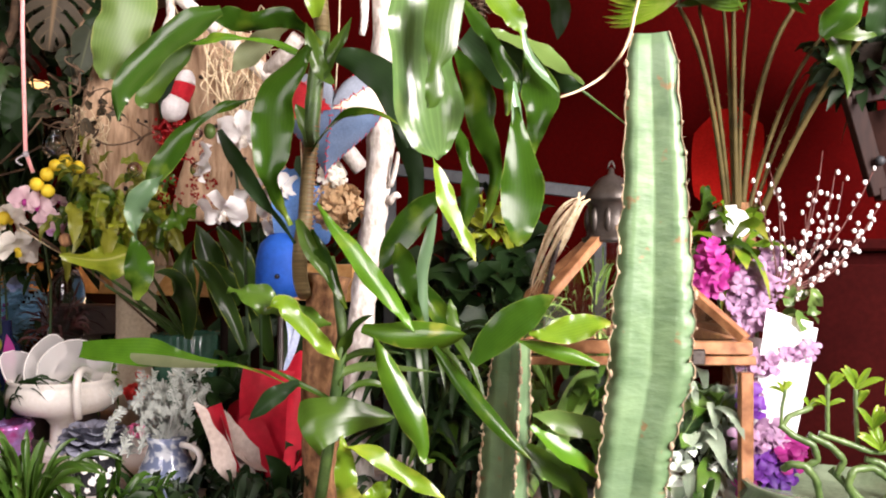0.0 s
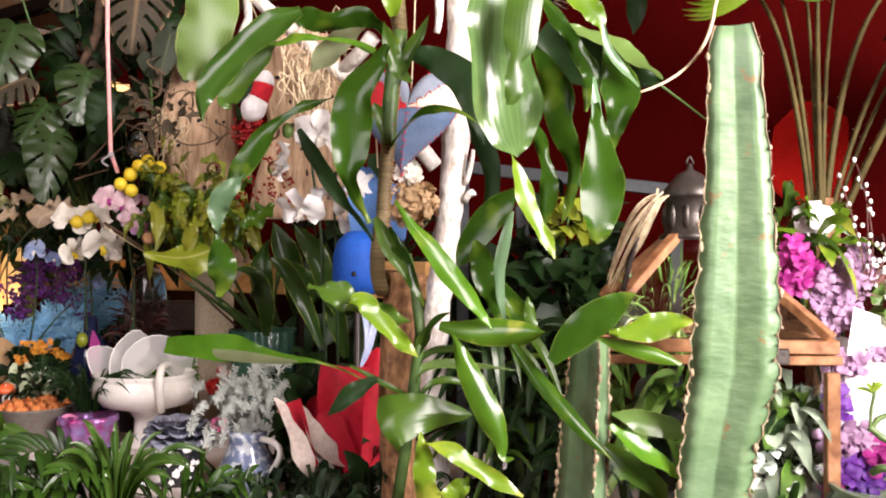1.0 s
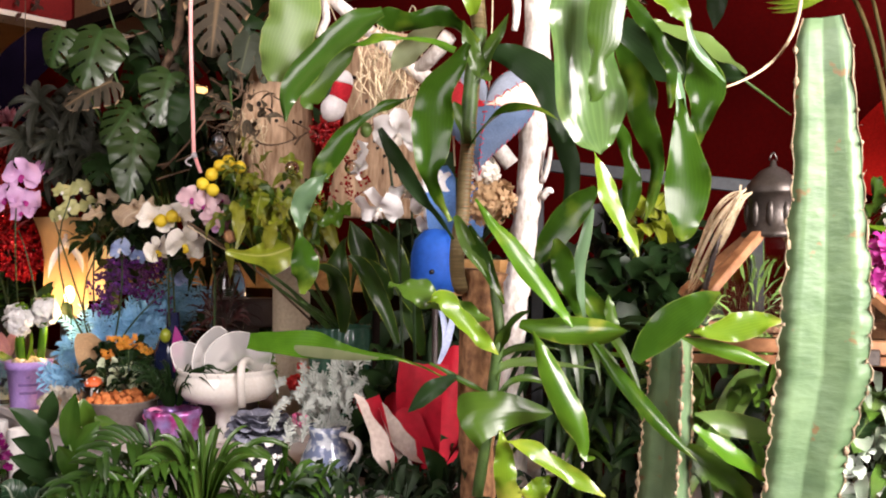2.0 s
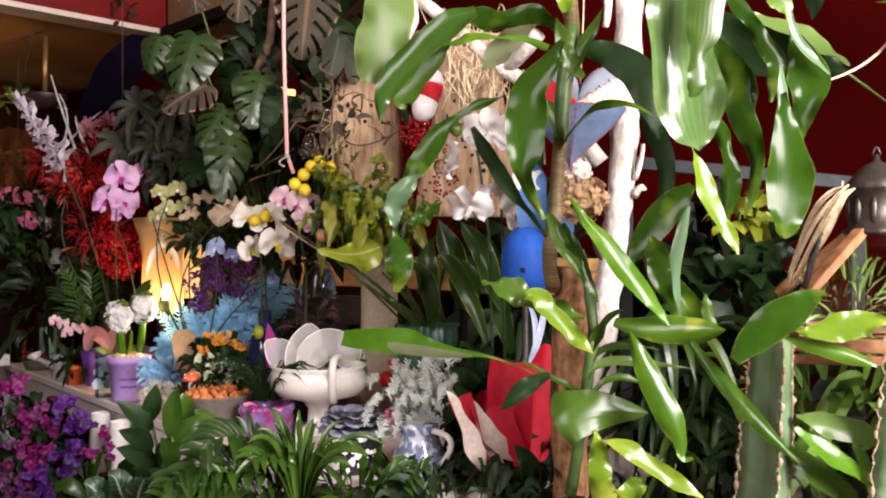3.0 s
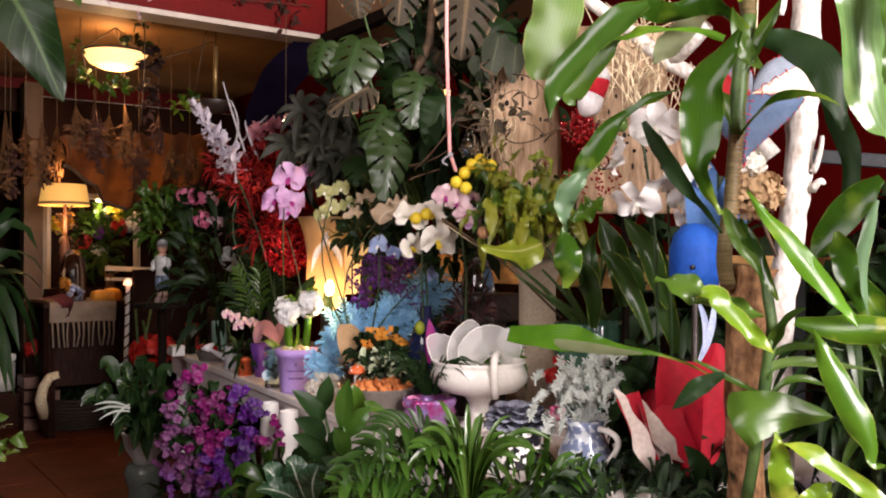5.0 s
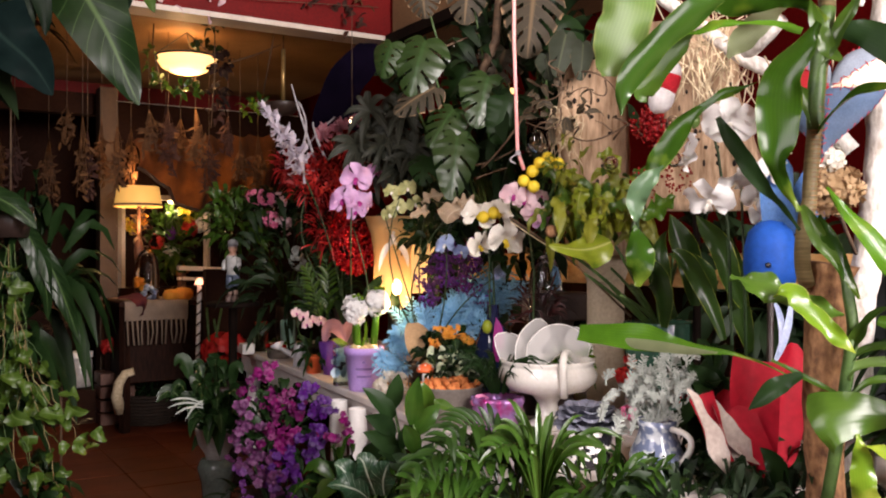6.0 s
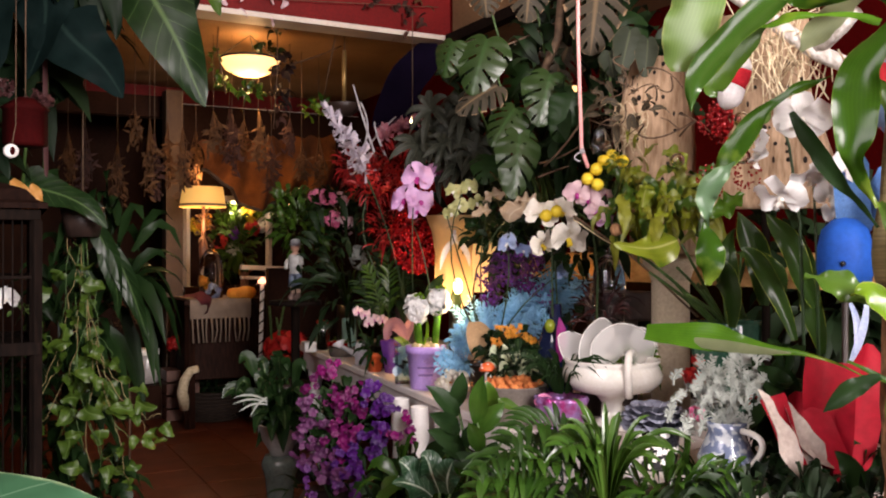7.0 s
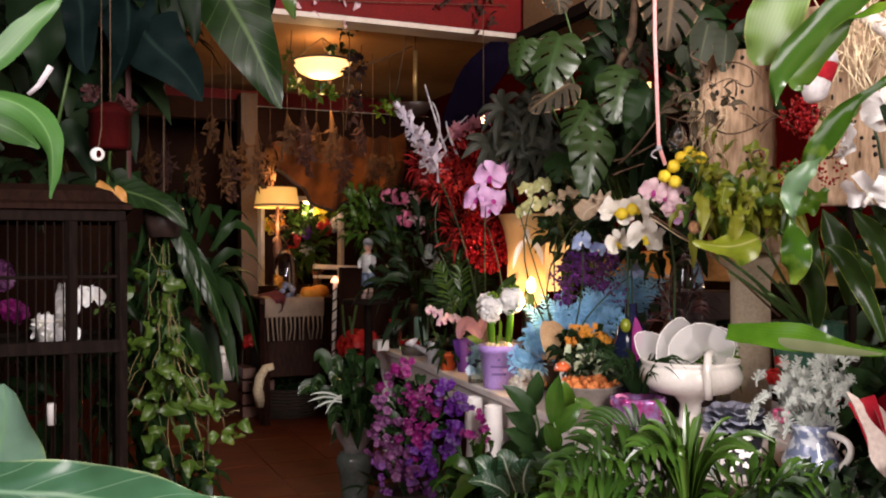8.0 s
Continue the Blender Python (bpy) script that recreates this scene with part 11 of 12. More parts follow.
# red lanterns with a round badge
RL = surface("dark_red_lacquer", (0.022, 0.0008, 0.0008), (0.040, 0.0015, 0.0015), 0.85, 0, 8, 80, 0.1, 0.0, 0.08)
rl = thing("red_lantern", foot((-2.694, 1.715, 1.418), 2.24), "dark red six-sided lantern hung over the cage", "lantern")
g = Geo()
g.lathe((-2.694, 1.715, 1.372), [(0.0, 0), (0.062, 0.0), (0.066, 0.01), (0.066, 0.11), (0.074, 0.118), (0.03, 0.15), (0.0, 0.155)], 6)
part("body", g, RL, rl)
stalk(rl, [(-2.693, 1.715, 1.491), foot((-2.693, 1.715, 1.491), 2.24)], 0.002, 0.002, TWIG, "cord")
bd = Vector((-2.552, 1.570, 1.335))
bdg = thing("badge", bd, "round white badge with a dark red centre", "ornament")
g = Geo()
mt_ = LM.to_3x3() @ Matrix.Rotation(radians(90), 3, "X")
g.lathe(bd, [(0, 0.004), (0.016, 0.004), (0.021, 0.0), (0.02, -0.004), (0, -0.004)], 22, m=mt_)
part("disc", g, WHITE_PAINT, bdg)
g = Geo()
g.blob(bd - LY * 0.004 + LX * 0.003, (0.0125, 0.006, 0.012), 12, 8)
part("centre", g, RL, bdg)
stalk(bdg, [bd, (-2.629, 1.638, 1.431), foot((-2.629, 1.638, 1.431), 2.24)], 0.0015, 0.0015, TWIG, "cord")
og = thing("dry_leaf_bunch", (-2.571, 1.618, 1.224), "orange dry leaves on the cage roof", "leaves")
for a, m, b, w in (((-2.593, 1.603, 1.256), (-2.560, 1.614, 1.206), (-2.543, 1.625, 1.140), 0.05), ((-2.558, 1.639, 1.242), (-2.544, 1.649, 1.216), (-2.534, 1.656, 1.169), 0.03), ((-2.521, 1.592, 1.187), (-2.500, 1.606, 1.161), (-2.488, 1.614, 1.127), 0.03)):
    leaf(og, a, m, b, w, leafy("orange_dry_leaf", (0.42, 0.16, 0.03), (0.62, 0.30, 0.07), 0.6), (0.5, -0.8, 0.2), 0.2, "lance")
pnk = thing("pink_hanging", foot((-2.905, 1.934, 1.538), 2.24), "dark pink paper flowers hung on a tape", "ornament")
DARK_PINK = petals("dark_pink_paper", (0.05, 0.016, 0.016), (0.11, 0.040, 0.040))
florets(pnk, "flower", (-2.921, 1.922, 1.569), (0.05, 0.03, 0.03), 10, 0.06, DARK_PINK, 4, 5)
florets(pnk, "flower", (-3.013, 1.859, 1.610), (0.05, 0.03, 0.03), 10, 0.04, DARK_PINK, 5, 5)
leaf(pnk, foot((-2.903, 1.935, 1.558), 2.24), (-2.900, 1.937, 1.477), (-2.897, 1.940, 1.315), 0.018, DARK_PINK, (0.5, -0.85, 0), 0.1, "strap", 0, 0, 8, "tape")

# large-leaved philodendron hanging over the cage
ph_at = Vector((-2.942, 2.025, 2.514))
ph = thing("philodendron", foot(ph_at, 2.6), "philodendron with big hanging dark green leaves, some coloured for shade, in a high basket", "plant")
g = Geo()
g.lathe(foot(ph_at, 2.45), [(0, 0), (0.12, 0.01), (0.2, 0.14), (0.19, 0.15), (0.12, 0.06)], 24)
part("basket", g, WICKER, ph)
for k in range(3):
    a = 2.1 * k
    stalk(ph, [foot(ph_at, 2.6) + Vector((0.19 * math.cos(a), 0.19 * math.sin(a), 0)), foot(ph_at, 3.0)], 0.003, 0.003, TWIG, "chain")
# shade over the cage is put into the darker leaf colours
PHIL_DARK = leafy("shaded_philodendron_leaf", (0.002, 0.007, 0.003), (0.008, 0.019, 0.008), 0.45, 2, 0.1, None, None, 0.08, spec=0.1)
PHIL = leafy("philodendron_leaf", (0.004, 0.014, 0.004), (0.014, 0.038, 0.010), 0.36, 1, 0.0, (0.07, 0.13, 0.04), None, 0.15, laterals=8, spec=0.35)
BLUISH = leafy("shaded_bluish_leaf", (0.0018, 0.005, 0.005), (0.006, 0.014, 0.013), 0.5, 4, 0.25, (0.012, 0.026, 0.022), None, 0.04, spec=0.02)
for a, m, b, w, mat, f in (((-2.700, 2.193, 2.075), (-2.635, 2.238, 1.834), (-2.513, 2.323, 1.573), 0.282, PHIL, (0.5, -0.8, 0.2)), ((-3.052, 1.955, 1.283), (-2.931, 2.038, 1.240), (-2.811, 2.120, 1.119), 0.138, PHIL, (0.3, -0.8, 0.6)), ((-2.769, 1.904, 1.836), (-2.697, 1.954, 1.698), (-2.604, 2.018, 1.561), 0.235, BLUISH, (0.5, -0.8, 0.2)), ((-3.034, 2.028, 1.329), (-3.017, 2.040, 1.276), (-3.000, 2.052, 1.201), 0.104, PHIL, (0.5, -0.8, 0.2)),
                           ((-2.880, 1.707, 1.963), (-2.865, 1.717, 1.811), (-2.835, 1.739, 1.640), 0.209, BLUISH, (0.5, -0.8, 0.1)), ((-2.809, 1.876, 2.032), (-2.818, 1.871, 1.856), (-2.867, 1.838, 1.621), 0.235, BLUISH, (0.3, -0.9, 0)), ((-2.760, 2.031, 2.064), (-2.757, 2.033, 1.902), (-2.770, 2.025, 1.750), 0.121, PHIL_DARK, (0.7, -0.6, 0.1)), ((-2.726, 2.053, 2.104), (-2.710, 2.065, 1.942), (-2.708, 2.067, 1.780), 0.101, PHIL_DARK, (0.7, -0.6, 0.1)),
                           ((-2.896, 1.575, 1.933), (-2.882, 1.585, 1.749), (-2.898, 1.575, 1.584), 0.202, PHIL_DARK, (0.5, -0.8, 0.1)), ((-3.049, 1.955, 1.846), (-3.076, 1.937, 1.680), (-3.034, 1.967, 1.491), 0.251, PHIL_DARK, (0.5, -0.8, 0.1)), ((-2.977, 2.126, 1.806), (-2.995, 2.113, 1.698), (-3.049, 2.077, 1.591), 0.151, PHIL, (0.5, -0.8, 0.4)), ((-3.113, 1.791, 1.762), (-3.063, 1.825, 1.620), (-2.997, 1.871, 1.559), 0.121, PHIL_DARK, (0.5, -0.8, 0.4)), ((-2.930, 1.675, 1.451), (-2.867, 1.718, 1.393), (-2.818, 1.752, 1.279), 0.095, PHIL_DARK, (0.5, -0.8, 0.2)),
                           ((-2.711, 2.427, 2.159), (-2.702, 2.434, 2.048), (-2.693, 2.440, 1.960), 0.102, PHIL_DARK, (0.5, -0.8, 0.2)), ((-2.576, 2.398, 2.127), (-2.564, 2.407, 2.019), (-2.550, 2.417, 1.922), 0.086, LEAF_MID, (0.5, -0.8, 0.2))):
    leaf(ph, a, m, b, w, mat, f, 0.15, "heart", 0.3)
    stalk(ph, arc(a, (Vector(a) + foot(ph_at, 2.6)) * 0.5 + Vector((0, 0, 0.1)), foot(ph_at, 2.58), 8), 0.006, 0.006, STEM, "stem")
# dark filler leaves standing for the gloom behind the cage
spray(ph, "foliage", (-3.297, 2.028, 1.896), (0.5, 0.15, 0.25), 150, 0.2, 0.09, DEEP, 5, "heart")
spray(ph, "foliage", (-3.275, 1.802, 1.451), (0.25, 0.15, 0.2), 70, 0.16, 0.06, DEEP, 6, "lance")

# trailing ivy vine
vn_at = (-2.847, 2.035, 1.175)
vn = thing("trailing_vine", foot(vn_at, 1.2), "bright green vine trailing down from a wall pot", "plant")
vp = Vector((-3.004, 2.171, 1.097))
g = Geo()
g.lathe(vp, [(0, 0), (0.06, 0), (0.08, 0.11), (0.07, 0.11)], 18)
part("pot", g, DARKBOX, vn)
stalk(vn, [vp + Vector((0, 0, 0.1)), foot(vp, 2.24)], 0.003, 0.003, TWIG, "wire")
r = random.Random(71)
VINE = leafy("vine_leaf", (0.017, 0.050, 0.005), (0.066, 0.126, 0.014), 0.42, 5, 0.25, (0.12, 0.20, 0.05), None, 0.25, (0.12, 0.16, 0.02))

DRY_RUNNER = surface("dry_vine_stem", (0.14, 0.10, 0.04), (0.28, 0.22, 0.09), 0.7, 0, 40, 200, 0.3)


def runner(*pts):
    """One trailing shoot of the vine through a few points, with heart leaves."""
    line = []
    for a, b in zip(pts[:-1], pts[1:]):
        for k in range(5):
            line.append(Vector(a).lerp(Vector(b), k / 5) + jit(r, 0.010))
    stalk(vn, line, 0.0015, 0.001, DRY_RUNNER if r.random() < 0.5 else STEM, "runner")
    for q in line[1:]:
        for _ in range(2):
            if r.random() < 0.18:
                d = (jit(r, 1.0) + Vector((0, 0, -0.7))).normalized()
                L = r.uniform(0.042, 0.078)
                p = q + d * 0.03 + jit(r, 0.05)
                leaf(vn, p, p + d * L * 0.5 + Vector((0.006, -0.01, 0)), p + d * L, L * 0.8, VINE, Vector((0.564, -0.826, 0.5)) + jit(r, 0.9), 0.3, "heart", 0.4, r.uniform(-0.4, 0.4), 10)


runner((-2.740, 1.927, 1.081), (-2.701, 1.954, 0.894), (-2.686, 1.966, 0.698), (-2.703, 1.955, 0.502), (-2.655, 1.988, 0.247))
runner((-2.717, 1.943, 0.934), (-2.662, 1.982, 0.659), (-2.589, 2.032, 0.541), (-2.533, 2.071, 0.403))
runner((-2.701, 1.954, 0.816), (-2.751, 1.921, 0.561), (-2.704, 1.955, 0.345), (-2.675, 1.975, 0.257))
runner((-2.685, 1.966, 0.737), (-2.638, 1.999, 0.502), (-2.606, 2.021, 0.345), (-2.587, 2.034, 0.246))
runner((-2.717, 1.943, 0.816), (-2.783, 1.899, 0.659), (-2.829, 1.868, 0.542), (-2.841, 1.861, 0.473))
runner((-2.725, 1.938, 0.992), (-2.763, 1.912, 0.816), (-2.799, 1.888, 0.659), (-2.857, 1.850, 0.507))
runner((-2.757, 1.916, 1.081), (-2.717, 1.943, 0.934), (-2.734, 1.932, 0.698), (-2.800, 1.888, 0.502), (-2.865, 1.844, 0.444))
runner((-2.700, 1.954, 1.071), (-2.677, 1.971, 0.816), (-2.719, 1.944, 0.581), (-2.784, 1.899, 0.365))
runner((-2.724, 1.938, 1.071), (-2.694, 1.960, 0.737), (-2.622, 2.010, 0.560), (-2.541, 2.065, 0.472), (-2.500, 2.093, 0.491))
runner((-2.716, 1.943, 1.071), (-2.662, 1.982, 0.659), (-2.638, 1.999, 0.462), (-2.542, 2.065, 0.364))
runner((-2.732, 1.932, 1.051), (-2.701, 1.954, 0.816), (-2.645, 1.993, 0.718), (-2.621, 2.010, 0.619))
runner((-2.749, 1.921, 1.051), (-2.766, 1.910, 0.738), (-2.823, 1.872, 0.758), (-2.844, 1.857, 0.773))
runner((-2.709, 1.949, 0.934), (-2.686, 1.966, 0.639), (-2.703, 1.955, 0.365), (-2.688, 1.966, 0.267))
runner((-2.733, 1.932, 0.894), (-2.727, 1.938, 0.581), (-2.655, 1.988, 0.345), (-2.591, 2.032, 0.246))
bkf = thing("foliage_bank", foot(rm(0.45, 4.0, 0)), "dark broad-leaved plants beside the doorway", "plants", "", "stuff")
for i, (q, rad, n, L, w) in enumerate((((-3.113, 2.399, 0.960), (0.10, 0.1, 0.25), 60, 0.22, 0.05), ((-3.313, 2.384, 0.766), (0.14, 0.1, 0.35), 90, 0.18, 0.05), ((-3.205, 2.217, 0.462), (0.18, 0.1, 0.25), 80, 0.14, 0.05), ((-3.176, 1.873, 0.511), (0.3, 0.1, 0.2), 60, 0.14, 0.05), ((-2.949, 2.151, 0.171), (0.2, 0.1, 0.15), 60, 0.14, 0.05))):
    spray(bkf, "foliage", q, rad, n, L, w, LEAF_DARK, 500 + i, "lance", 0.7)
for a, m, b in (((-2.972, 2.253, 1.097), (-2.909, 2.297, 0.920), (-2.837, 2.347, 0.698)), ((-3.008, 2.228, 1.097), (-2.954, 2.266, 0.964), (-2.933, 2.281, 0.787)), ((-3.026, 2.216, 1.142), (-2.972, 2.253, 1.053), (-2.896, 2.306, 0.875))):
    leaf(bkf, a, m, b, 0.075, PHIL, (0.5, -0.8, 0.2), 0.25, "lance")
tuft = thing("dried_bunch", (-3.614, 2.905, 0.723), "tan feathery dried grass beside the doorway", "dried flowers")
spray(tuft, "plume", (-3.608, 2.910, 0.723), (0.06, 0.04, 0.06), 120, 0.06, 0.006, DRYMAT, 4)
stalk(tuft, [foot((-3.608, 2.910, 0.612)), (-3.608, 2.910, 0.695)], 0.006, 0.004, TWIG, "stem")

# leaves close to the camera
nl = thing("window_plant", rm(-0.75, 1.75, 0.0), "large-leaved plant standing close to the window", "plant")
nb = rm(-0.75, 1.75, 0.0)
pot(nl, nb, 0.15, 0.28, POT_CLAY)
stalk(nl, [nb + Vector((0, 0, 0.25)), nb + Vector((0.0, 0, 0.8)), nb + Vector((0.02, 0, 1.4))], 0.02, 0.014, TWIG, "trunk")
NEARG = leafy("window_leaf", (0.016, 0.070, 0.012), (0.045, 0.14, 0.028), 0.34, 6, 0.25, (0.09, 0.20, 0.06), None, 0.35, ribs=0.02, spec=0.4)
NEARD = leafy("broad_dark_leaf", (0.010, 0.040, 0.018), (0.028, 0.085, 0.042), 0.2, 1, 0.0, (0.10, 0.18, 0.11), (0.20, 0.27, 0.14), 0.2, laterals=6)
# sky reflection put into the leaf's pale blue-green colour
NEARL = leafy("sky_sheen_leaf", (0.03, 0.075, 0.05), (0.08, 0.15, 0.105), 0.22, 1, 0.0, (0.08, 0.16, 0.09), (0.12, 0.18, 0.06), 0.2, laterals=7)
arched_leaf(nl, ((-1.238, 0.470, 1.221), (-1.194, 0.500, 1.261), (-1.164, 0.520, 1.297), (-1.142, 0.535, 1.321), (-1.127, 0.545, 1.339)), (0.027, 0.041, 0.043, 0.027, 0.003), NEARG, (0.7, -0.6, 0.5), 0.3, 0.06)
arched_leaf(nl, ((-1.198, 0.437, 1.209), (-1.151, 0.469, 1.211), (-1.114, 0.494, 1.196), (-1.094, 0.508, 1.165), (-1.091, 0.510, 1.130), (-1.094, 0.508, 1.097)), (0.015, 0.028, 0.032, 0.029, 0.019, 0.003), NEARG, (0.3, -0.7, 0.7), 0.4, 0.06)
arched_leaf(nl, ((-1.275, 0.481, 1.203), (-1.229, 0.512, 1.196), (-1.201, 0.531, 1.182), (-1.179, 0.547, 1.163)), (0.014, 0.034, 0.030, 0.004), NEARG, (0.5, -0.8, 0.2), 0.25, 0.06)
stalk(nl, [(-1.303, 0.607, 1.249), (-1.291, 0.615, 1.262), (-1.278, 0.624, 1.287)], 0.003, 0.0045, GREY_TWIG, "twig")
arched_leaf(nl, ((-1.018, 0.343, 0.823), (-0.964, 0.376, 0.818), (-0.918, 0.404, 0.816), (-0.872, 0.431, 0.810), (-0.827, 0.457, 0.805), (-0.787, 0.481, 0.805), (-0.753, 0.500, 0.812)), (0.046, 0.056, 0.061, 0.061, 0.046, 0.023, 0.003), NEARD, (0.3, -0.8, 0.5), 0.3, 0.22)
leaf(nl, (-1.312, 0.506, 0.660), (-1.254, 0.521, 0.771), (-1.235, 0.534, 0.875), 0.118, NEARL, (0.6, -0.7, 0.4), 0.15, "oval", 0.3, 0, 24)
for q in ((-1.271, 0.507, 1.307), (-1.304, 0.510, 1.241), (-1.304, 0.510, 1.177), (-1.257, 0.459, 0.703), (-1.312, 0.506, 0.660)):
    stalk(nl, [q, (Vector(q) + nb) * 0.5 + Vector((0, 0, 0.4)), nb + Vector((0, 0, 0.7))], 0.004, 0.006, STEM, "stem")


# ---- plants in front of the bench ----
def low_plant(px, name, label, r=0.11, h=0.24):
    at = foot(px)
    th = thing(name, at, label, "plant")
    pot(th, at, r, h, POT_CLAY)
    return th, at + Vector((0, 0, h * 0.92))


# parlour palm
pl1, p0 = low_plant((-0.769, 1.616, 0.526), "parlour_palm", "parlour palm with arching feather leaves before the bench")
pc0 = Vector((-0.806, 1.652, 0.517))
for i, (m, b) in enumerate((((-0.875, 1.584, 0.638), (-0.933, 1.450, 0.637)), ((-0.870, 1.586, 0.593), (-0.941, 1.446, 0.604)), ((-0.895, 1.573, 0.565), (-0.952, 1.440, 0.572)), ((-0.845, 1.600, 0.678), (-0.885, 1.476, 0.688)), ((-0.790, 1.629, 0.638), (-0.800, 1.521, 0.669)), ((-0.671, 1.694, 0.547), (-0.521, 1.672, 0.626)), ((-0.646, 1.707, 0.519), (-0.507, 1.680, 0.583)), ((-0.815, 1.616, 0.604), (-0.857, 1.491, 0.645)), ((-0.885, 1.579, 0.536), (-0.933, 1.451, 0.545)), ((-0.686, 1.686, 0.530), (-0.592, 1.634, 0.556)))):
    g = Geo()
    frond(g, pc0, Vector(m), b, 13, 0.078, 0.0125, (0.2 + 0.25 * math.sin(2.3 * i), -0.6, 0.8), 600 + i, 0.2, 0.3)
    part("frond", g, LEAF_GLOSS if i % 3 else LEAF_PALM, pl1)
stalk(pl1, [p0, pc0], 0.010, 0.008, STEM)
# upright striped grass
gr1, p1_ = low_plant((-0.743, 1.598, 0.574), "striped_grass_plant", "upright light green striped grass plant", 0.09, 0.24)
r = random.Random(19)
q0 = Vector((-0.743, 1.598, 0.574))
stalk(gr1, [p1_, q0], 0.010, 0.006, STEM_DK)
for i in range(34):
    a = r.uniform(0, 6.283)
    d = Vector((math.cos(a), math.sin(a) * 0.7, 0))
    L = r.uniform(0.13, 0.235)
    k = r.uniform(0.25, 1.1)
    leaf(gr1, q0 + d * 0.008 - Vector((0, 0, 0.03)), q0 + d * L * 0.47 * k + Vector((0, 0, L * 0.5)), q0 + d * L * k + Vector((0, 0, L * (1.0 - 0.6 * k))), r.uniform(0.012, 0.021), SPIKY, (d * -0.5 + Vector((0, -0.6, 0.5))), 0.45, "strap", 0, 0, 10)
# zanzibar plant at the bench edge
zz, p2_ = low_plant((-1.200, 2.056, 0.405), "zanzibar_plant", "glossy dark green zanzibar plant with plump leaves", 0.12, 0.26)
r = random.Random(29)
for pts in ([p2_, (-1.134, 1.815, 0.485), (-1.163, 1.795, 0.591), (-1.183, 1.782, 0.704)], [p2_, (-1.110, 1.783, 0.495), (-1.108, 1.773, 0.576), (-1.116, 1.767, 0.654)]):
    stalk(zz, pts, 0.006, 0.003, STEM)
for a, b, w, mat in (((-1.177, 1.785, 0.651), (-1.219, 1.733, 0.714), 26, LEAF_DARK), ((-1.181, 1.783, 0.671), (-1.160, 1.773, 0.743), 24, LEAF_DARK), ((-1.174, 1.788, 0.611), (-1.203, 1.719, 0.656), 26, LEAF_DARK), ((-1.169, 1.791, 0.571), (-1.205, 1.718, 0.618), 28, LEAF_DARK), ((-1.167, 1.793, 0.578), (-1.124, 1.797, 0.632), 24, LEAF_DARK), ((-1.118, 1.765, 0.641), (-1.098, 1.755, 0.737), 27, LEAF_MID), ((-1.110, 1.771, 0.621), (-1.062, 1.779, 0.680), 26, LEAF_MID), ((-1.110, 1.771, 0.576), (-1.119, 1.740, 0.637), 24, LEAF_MID), ((-1.161, 1.797, 0.551), (-1.180, 1.735, 0.574), 26, LEAF_DARK), ((-1.108, 1.773, 0.537), (-1.073, 1.772, 0.593), 26, LEAF_DARK)):
    a, b = Vector(a), Vector(b)
    leaf(zz, a, (a + b) * 0.5 + Vector((0.004, -0.006, 0.006)), b + (b - a) * 0.2, w * 0.0017, LEAF_GLOSS if mat == LEAF_MID else mat, (0.4, -0.8, 0.5), 0.25, "lance", 0.1, 0, 8)
# big single leaves near the bench
bl, p3_ = low_plant((-1.245, 1.835, 0.447), "broad_leaf_plant", "broad-leaved bright green plant below the bench edge", 0.10, 0.22)
for a, m, b, w, mat in (((-1.324, 1.865, 0.487), (-1.268, 1.849, 0.548), (-1.219, 1.842, 0.560), 0.061, LEAF_DARK), ((-1.129, 1.867, 0.660), (-1.126, 1.847, 0.696), (-1.130, 1.845, 0.729), 0.061, LEAF_MID), ((-1.042, 1.839, 0.669), (-1.074, 1.830, 0.682), (-1.090, 1.826, 0.695), 0.031, LEAF_MID), ((-1.105, 1.771, 0.526), (-1.141, 1.760, 0.551), (-1.190, 1.746, 0.545), 0.058, LEAF_DARK)):
    leaf(bl, a, m, b, w * 0.8, mat, (0.2, -0.85, 0.5), 0.3, "lance", 0.1)
    stalk(bl, [p3_, (Vector(a) + p3_) * 0.5 + Vector((0, 0, 0.06)), a], 0.005, 0.003, STEM)
# zebra-striped dark leaves at the lower edge
zb_, p4_ = low_plant((-1.239, 1.733, 0.475), "zebra_plant", "zebra plant with dark leaves veined in white", 0.09, 0.22)
ZEB = leafy("zebra_leaf", (0.006, 0.03, 0.012), (0.012, 0.05, 0.02), 0.35, 1, 0.0, (0.30, 0.36, 0.28), None, 0.08, None, laterals=8)
for a, m, b in (((-1.226, 1.736, 0.475), (-1.257, 1.707, 0.531), (-1.281, 1.689, 0.546)), ((-1.202, 1.743, 0.475), (-1.209, 1.710, 0.546), (-1.227, 1.694, 0.567)), ((-1.178, 1.750, 0.475), (-1.167, 1.722, 0.534), (-1.150, 1.716, 0.564)), ((-1.215, 1.719, 0.469), (-1.240, 1.681, 0.508), (-1.281, 1.658, 0.505))):
    leaf(zb_, a, m, b, 0.06, ZEB, (0.2, -0.8, 0.6), 0.2, "lance")
    stalk(zb_, [p4_, a], 0.005, 0.003, STEM)
# dark leaves, some of them put in as shade below the bench
bkl = thing("foliage_bank", foot((-1.023, 1.950, 0.433)), "dark undergrowth below the bench edge, its colour partly standing for shade", "plants", "", "stuff")
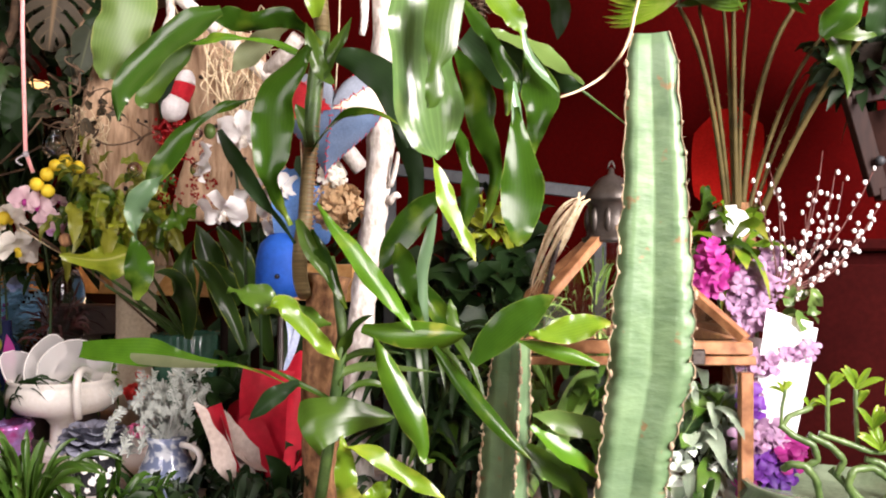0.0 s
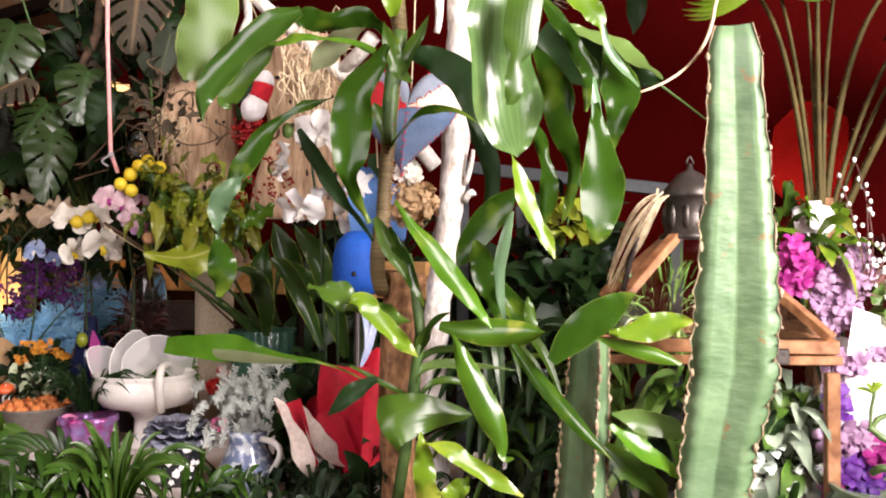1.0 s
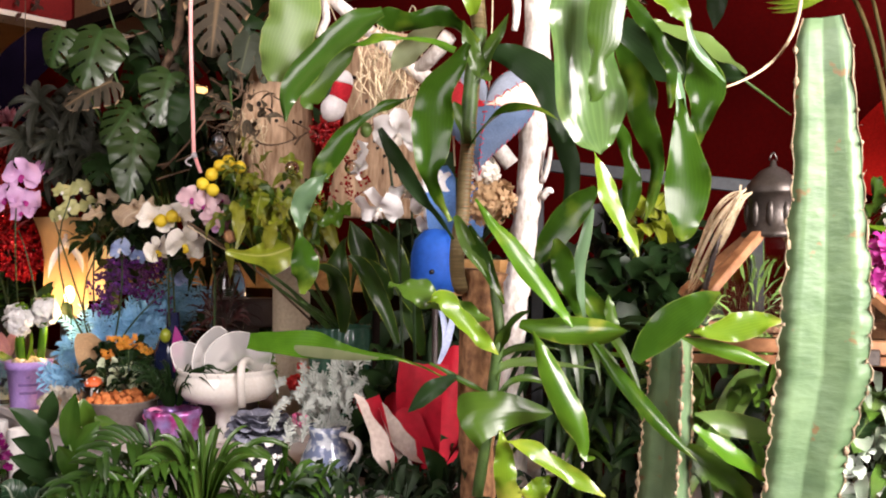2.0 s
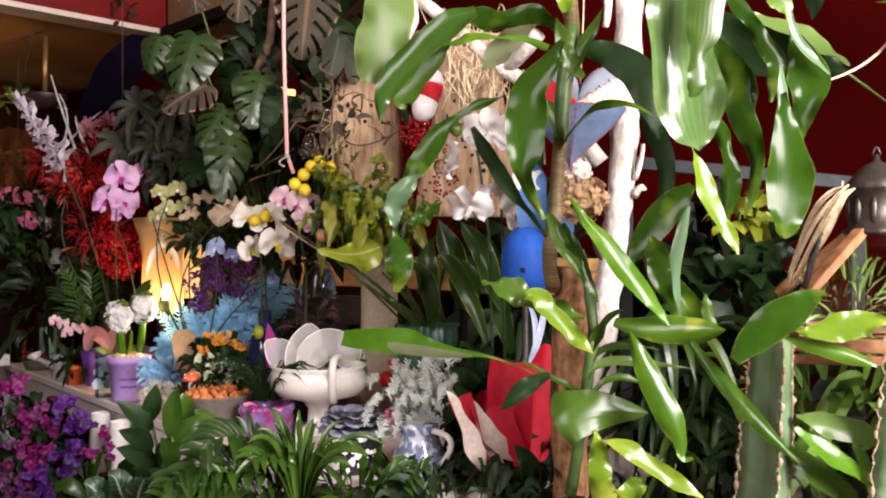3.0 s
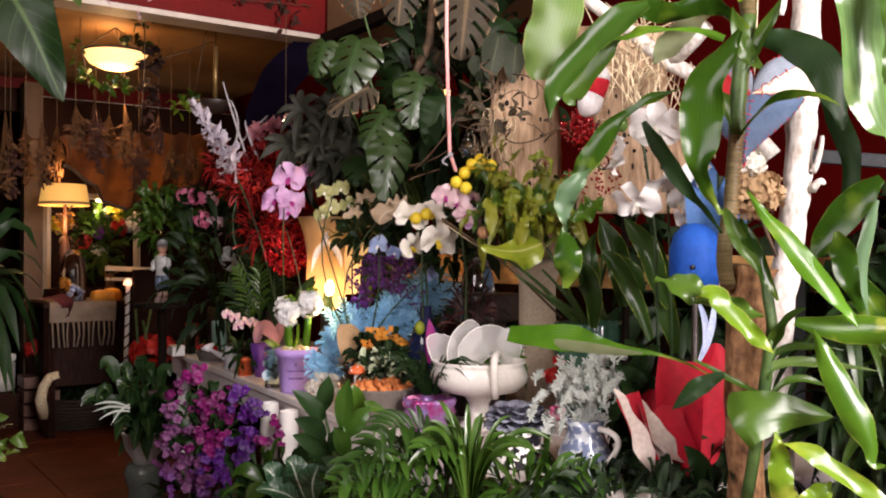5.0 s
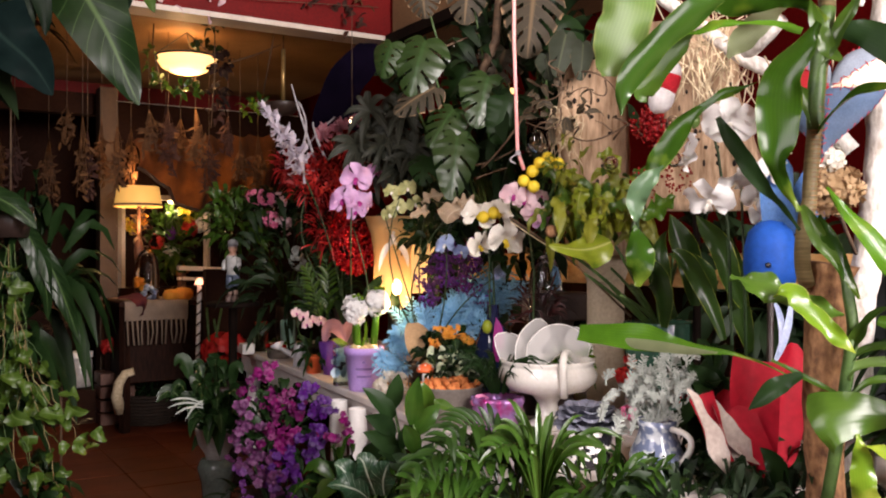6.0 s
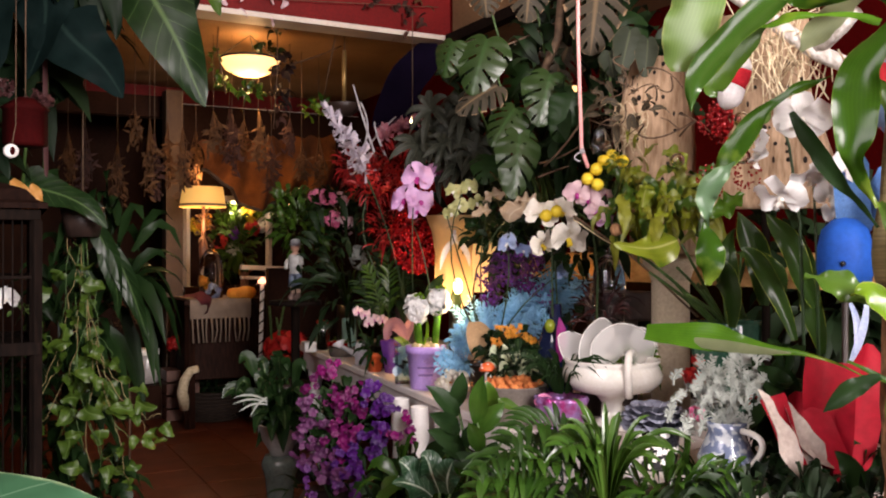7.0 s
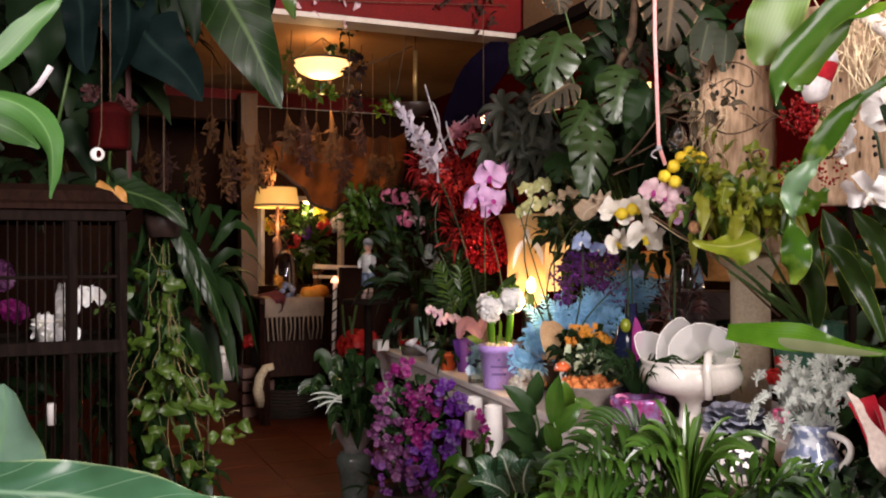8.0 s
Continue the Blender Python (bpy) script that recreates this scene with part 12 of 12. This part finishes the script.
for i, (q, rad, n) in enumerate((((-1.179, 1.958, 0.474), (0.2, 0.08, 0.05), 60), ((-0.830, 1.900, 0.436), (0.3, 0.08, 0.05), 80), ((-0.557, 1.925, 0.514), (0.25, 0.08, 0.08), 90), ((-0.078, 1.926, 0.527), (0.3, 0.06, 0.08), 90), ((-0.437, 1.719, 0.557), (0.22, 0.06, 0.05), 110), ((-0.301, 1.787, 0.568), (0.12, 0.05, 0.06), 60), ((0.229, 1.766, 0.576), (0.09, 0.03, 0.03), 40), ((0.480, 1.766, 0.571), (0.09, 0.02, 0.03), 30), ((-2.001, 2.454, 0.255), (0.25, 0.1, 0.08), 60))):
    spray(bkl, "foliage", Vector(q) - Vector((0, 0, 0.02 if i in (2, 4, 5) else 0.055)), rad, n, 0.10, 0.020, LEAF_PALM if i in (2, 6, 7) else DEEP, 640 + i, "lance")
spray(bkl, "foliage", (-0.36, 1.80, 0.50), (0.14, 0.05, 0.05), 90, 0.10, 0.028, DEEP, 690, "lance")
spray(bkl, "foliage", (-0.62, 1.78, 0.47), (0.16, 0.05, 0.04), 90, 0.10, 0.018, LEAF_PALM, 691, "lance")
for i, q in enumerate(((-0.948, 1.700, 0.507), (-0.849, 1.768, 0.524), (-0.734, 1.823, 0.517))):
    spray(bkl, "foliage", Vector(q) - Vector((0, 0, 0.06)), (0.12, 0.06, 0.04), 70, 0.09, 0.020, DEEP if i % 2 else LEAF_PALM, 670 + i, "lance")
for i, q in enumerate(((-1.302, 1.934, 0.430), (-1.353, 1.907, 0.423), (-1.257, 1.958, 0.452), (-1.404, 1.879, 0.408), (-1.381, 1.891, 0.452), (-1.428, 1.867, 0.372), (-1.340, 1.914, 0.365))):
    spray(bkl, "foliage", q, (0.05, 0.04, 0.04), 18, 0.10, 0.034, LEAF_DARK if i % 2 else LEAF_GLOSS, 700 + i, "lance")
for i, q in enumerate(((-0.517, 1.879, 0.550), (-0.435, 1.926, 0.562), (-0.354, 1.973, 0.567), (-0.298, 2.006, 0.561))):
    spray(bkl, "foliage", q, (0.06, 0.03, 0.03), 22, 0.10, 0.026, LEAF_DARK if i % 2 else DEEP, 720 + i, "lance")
spray(bkl, "foliage", (-0.653, 1.692, 0.564), (0.09, 0.03, 0.03), 40, 0.10, 0.016, LEAF_GLOSS, 730, "lance")
# dark leaves at the foot of the red bouquet
dl, p5_ = low_plant((-0.356, 1.856, 0.534), "broad_leaf_plant", "dark glossy leaves in front of the wrapped bouquet", 0.10, 0.24)
for a, m, b, w in (((-0.414, 1.856, 0.557), (-0.447, 1.845, 0.618), (-0.476, 1.845, 0.594), 0.047), ((-0.331, 1.846, 0.548), (-0.333, 1.825, 0.611), (-0.362, 1.825, 0.651), 0.058), ((-0.369, 1.866, 0.543), (-0.400, 1.845, 0.595), (-0.435, 1.845, 0.571), 0.047), ((-0.322, 1.866, 0.554), (-0.307, 1.845, 0.595), (-0.290, 1.845, 0.618), 0.047), ((-0.462, 1.906, 0.537), (-0.433, 1.885, 0.596), (-0.409, 1.885, 0.626), 0.048)):
    leaf(dl, a, m, b, w * 0.7, LEAF_DARK, (0.1, -0.9, 0.4), 0.2, "lance")
    stalk(dl, [p5_, a], 0.005, 0.003, STEM)
# pine cone and dark leaf high by the dracaena
pc = thing("pine_cone", (0.079, 1.944, 1.617), "brown pine cone hanging among the leaves", "pine cone")
c_ = Vector((0.079, 1.944, 1.614))
r = random.Random(3)
for i in range(60):
    s = i / 60
    a = i * 2.4
    rr_ = 0.030 * math.sin(math.pi * (0.12 + 0.85 * s))
    d = Vector((math.cos(a), math.sin(a), 0))
    p = c_ + Vector((0, 0, 0.04 - 0.075 * s))
    g = Geo()
    g.blade(p, p + d * rr_ * 0.7 - Vector((0, 0, 0.004)), p + d * (rr_ + 0.006) - Vector((0, 0, 0.012)), 0.014, Vector((0, 0, -1)) + d, 0.3, "petal", 0, 0, 3, 2)
    part("scale", g, TWIG, pc)
g = Geo()
g.tube([c_ + Vector((0, 0, 0.045)), c_ - Vector((0, 0, 0.035))], [0.012, 0.006], 8)
g.tube([c_ + Vector((0, 0, 0.04)), Vector((c_.x, c_.y, 3.0))], 0.0015, 5)
part("core", g, TWIG, pc)
hgl = thing("hanging_leaf_sprig", (0.271, 2.193, 1.690), "dark drooping leaf sprig hung on the wall", "leaves")
leaf(hgl, (0.236, 2.192, 1.745), (0.278, 2.193, 1.676), (0.282, 2.194, 1.590), 0.056, LEAF_DARK, (0.2, -1, 0), 0.2)
stalk(hgl, [(0.236, 2.192, 1.745), foot((0.236, 2.192, 1.745), 3.0)], 0.002, 0.002, TWIG, "string")


# ---- floor tiles ----
def tile_mesh():
    g = Geo()
    g.box((0, 0, 0), (0.296, 0.296, 0.010), None, 0.003)
    me = bpy.data.meshes.new("tile")
    me.from_pydata(g.v, [], g.f)
    me.materials.append(TILE)
    return me


_tm = tile_mesh()
_rt = random.Random(99)
_rest = Geo()
for iv_ in range(-4, 9):
    for iu_ in range(-5, 25):
        if iu_ < 3 or iv_ < -3 or iv_ > 7:
            _rest.box(rm(iv_ * 0.30 + 0.05, iu_ * 0.30 + 0.1, -0.003), (0.296, 0.296, 0.010), ROOM, 0)
            continue
        o = new("tile", _tm)
        o.parent = floor
        q = rm(iv_ * 0.30 + 0.05, iu_ * 0.30 + 0.1, -0.003 + _rt.uniform(-0.001, 0.001))
        o.matrix_local = Matrix.Translation(q - Vector(floor.location)) @ Matrix.Rotation(radians(TURN) + _rt.uniform(-0.004, 0.004), 4, "Z")
tagged(part("tiles", _rest, TILE, floor, smooth=False), kind="stuff")
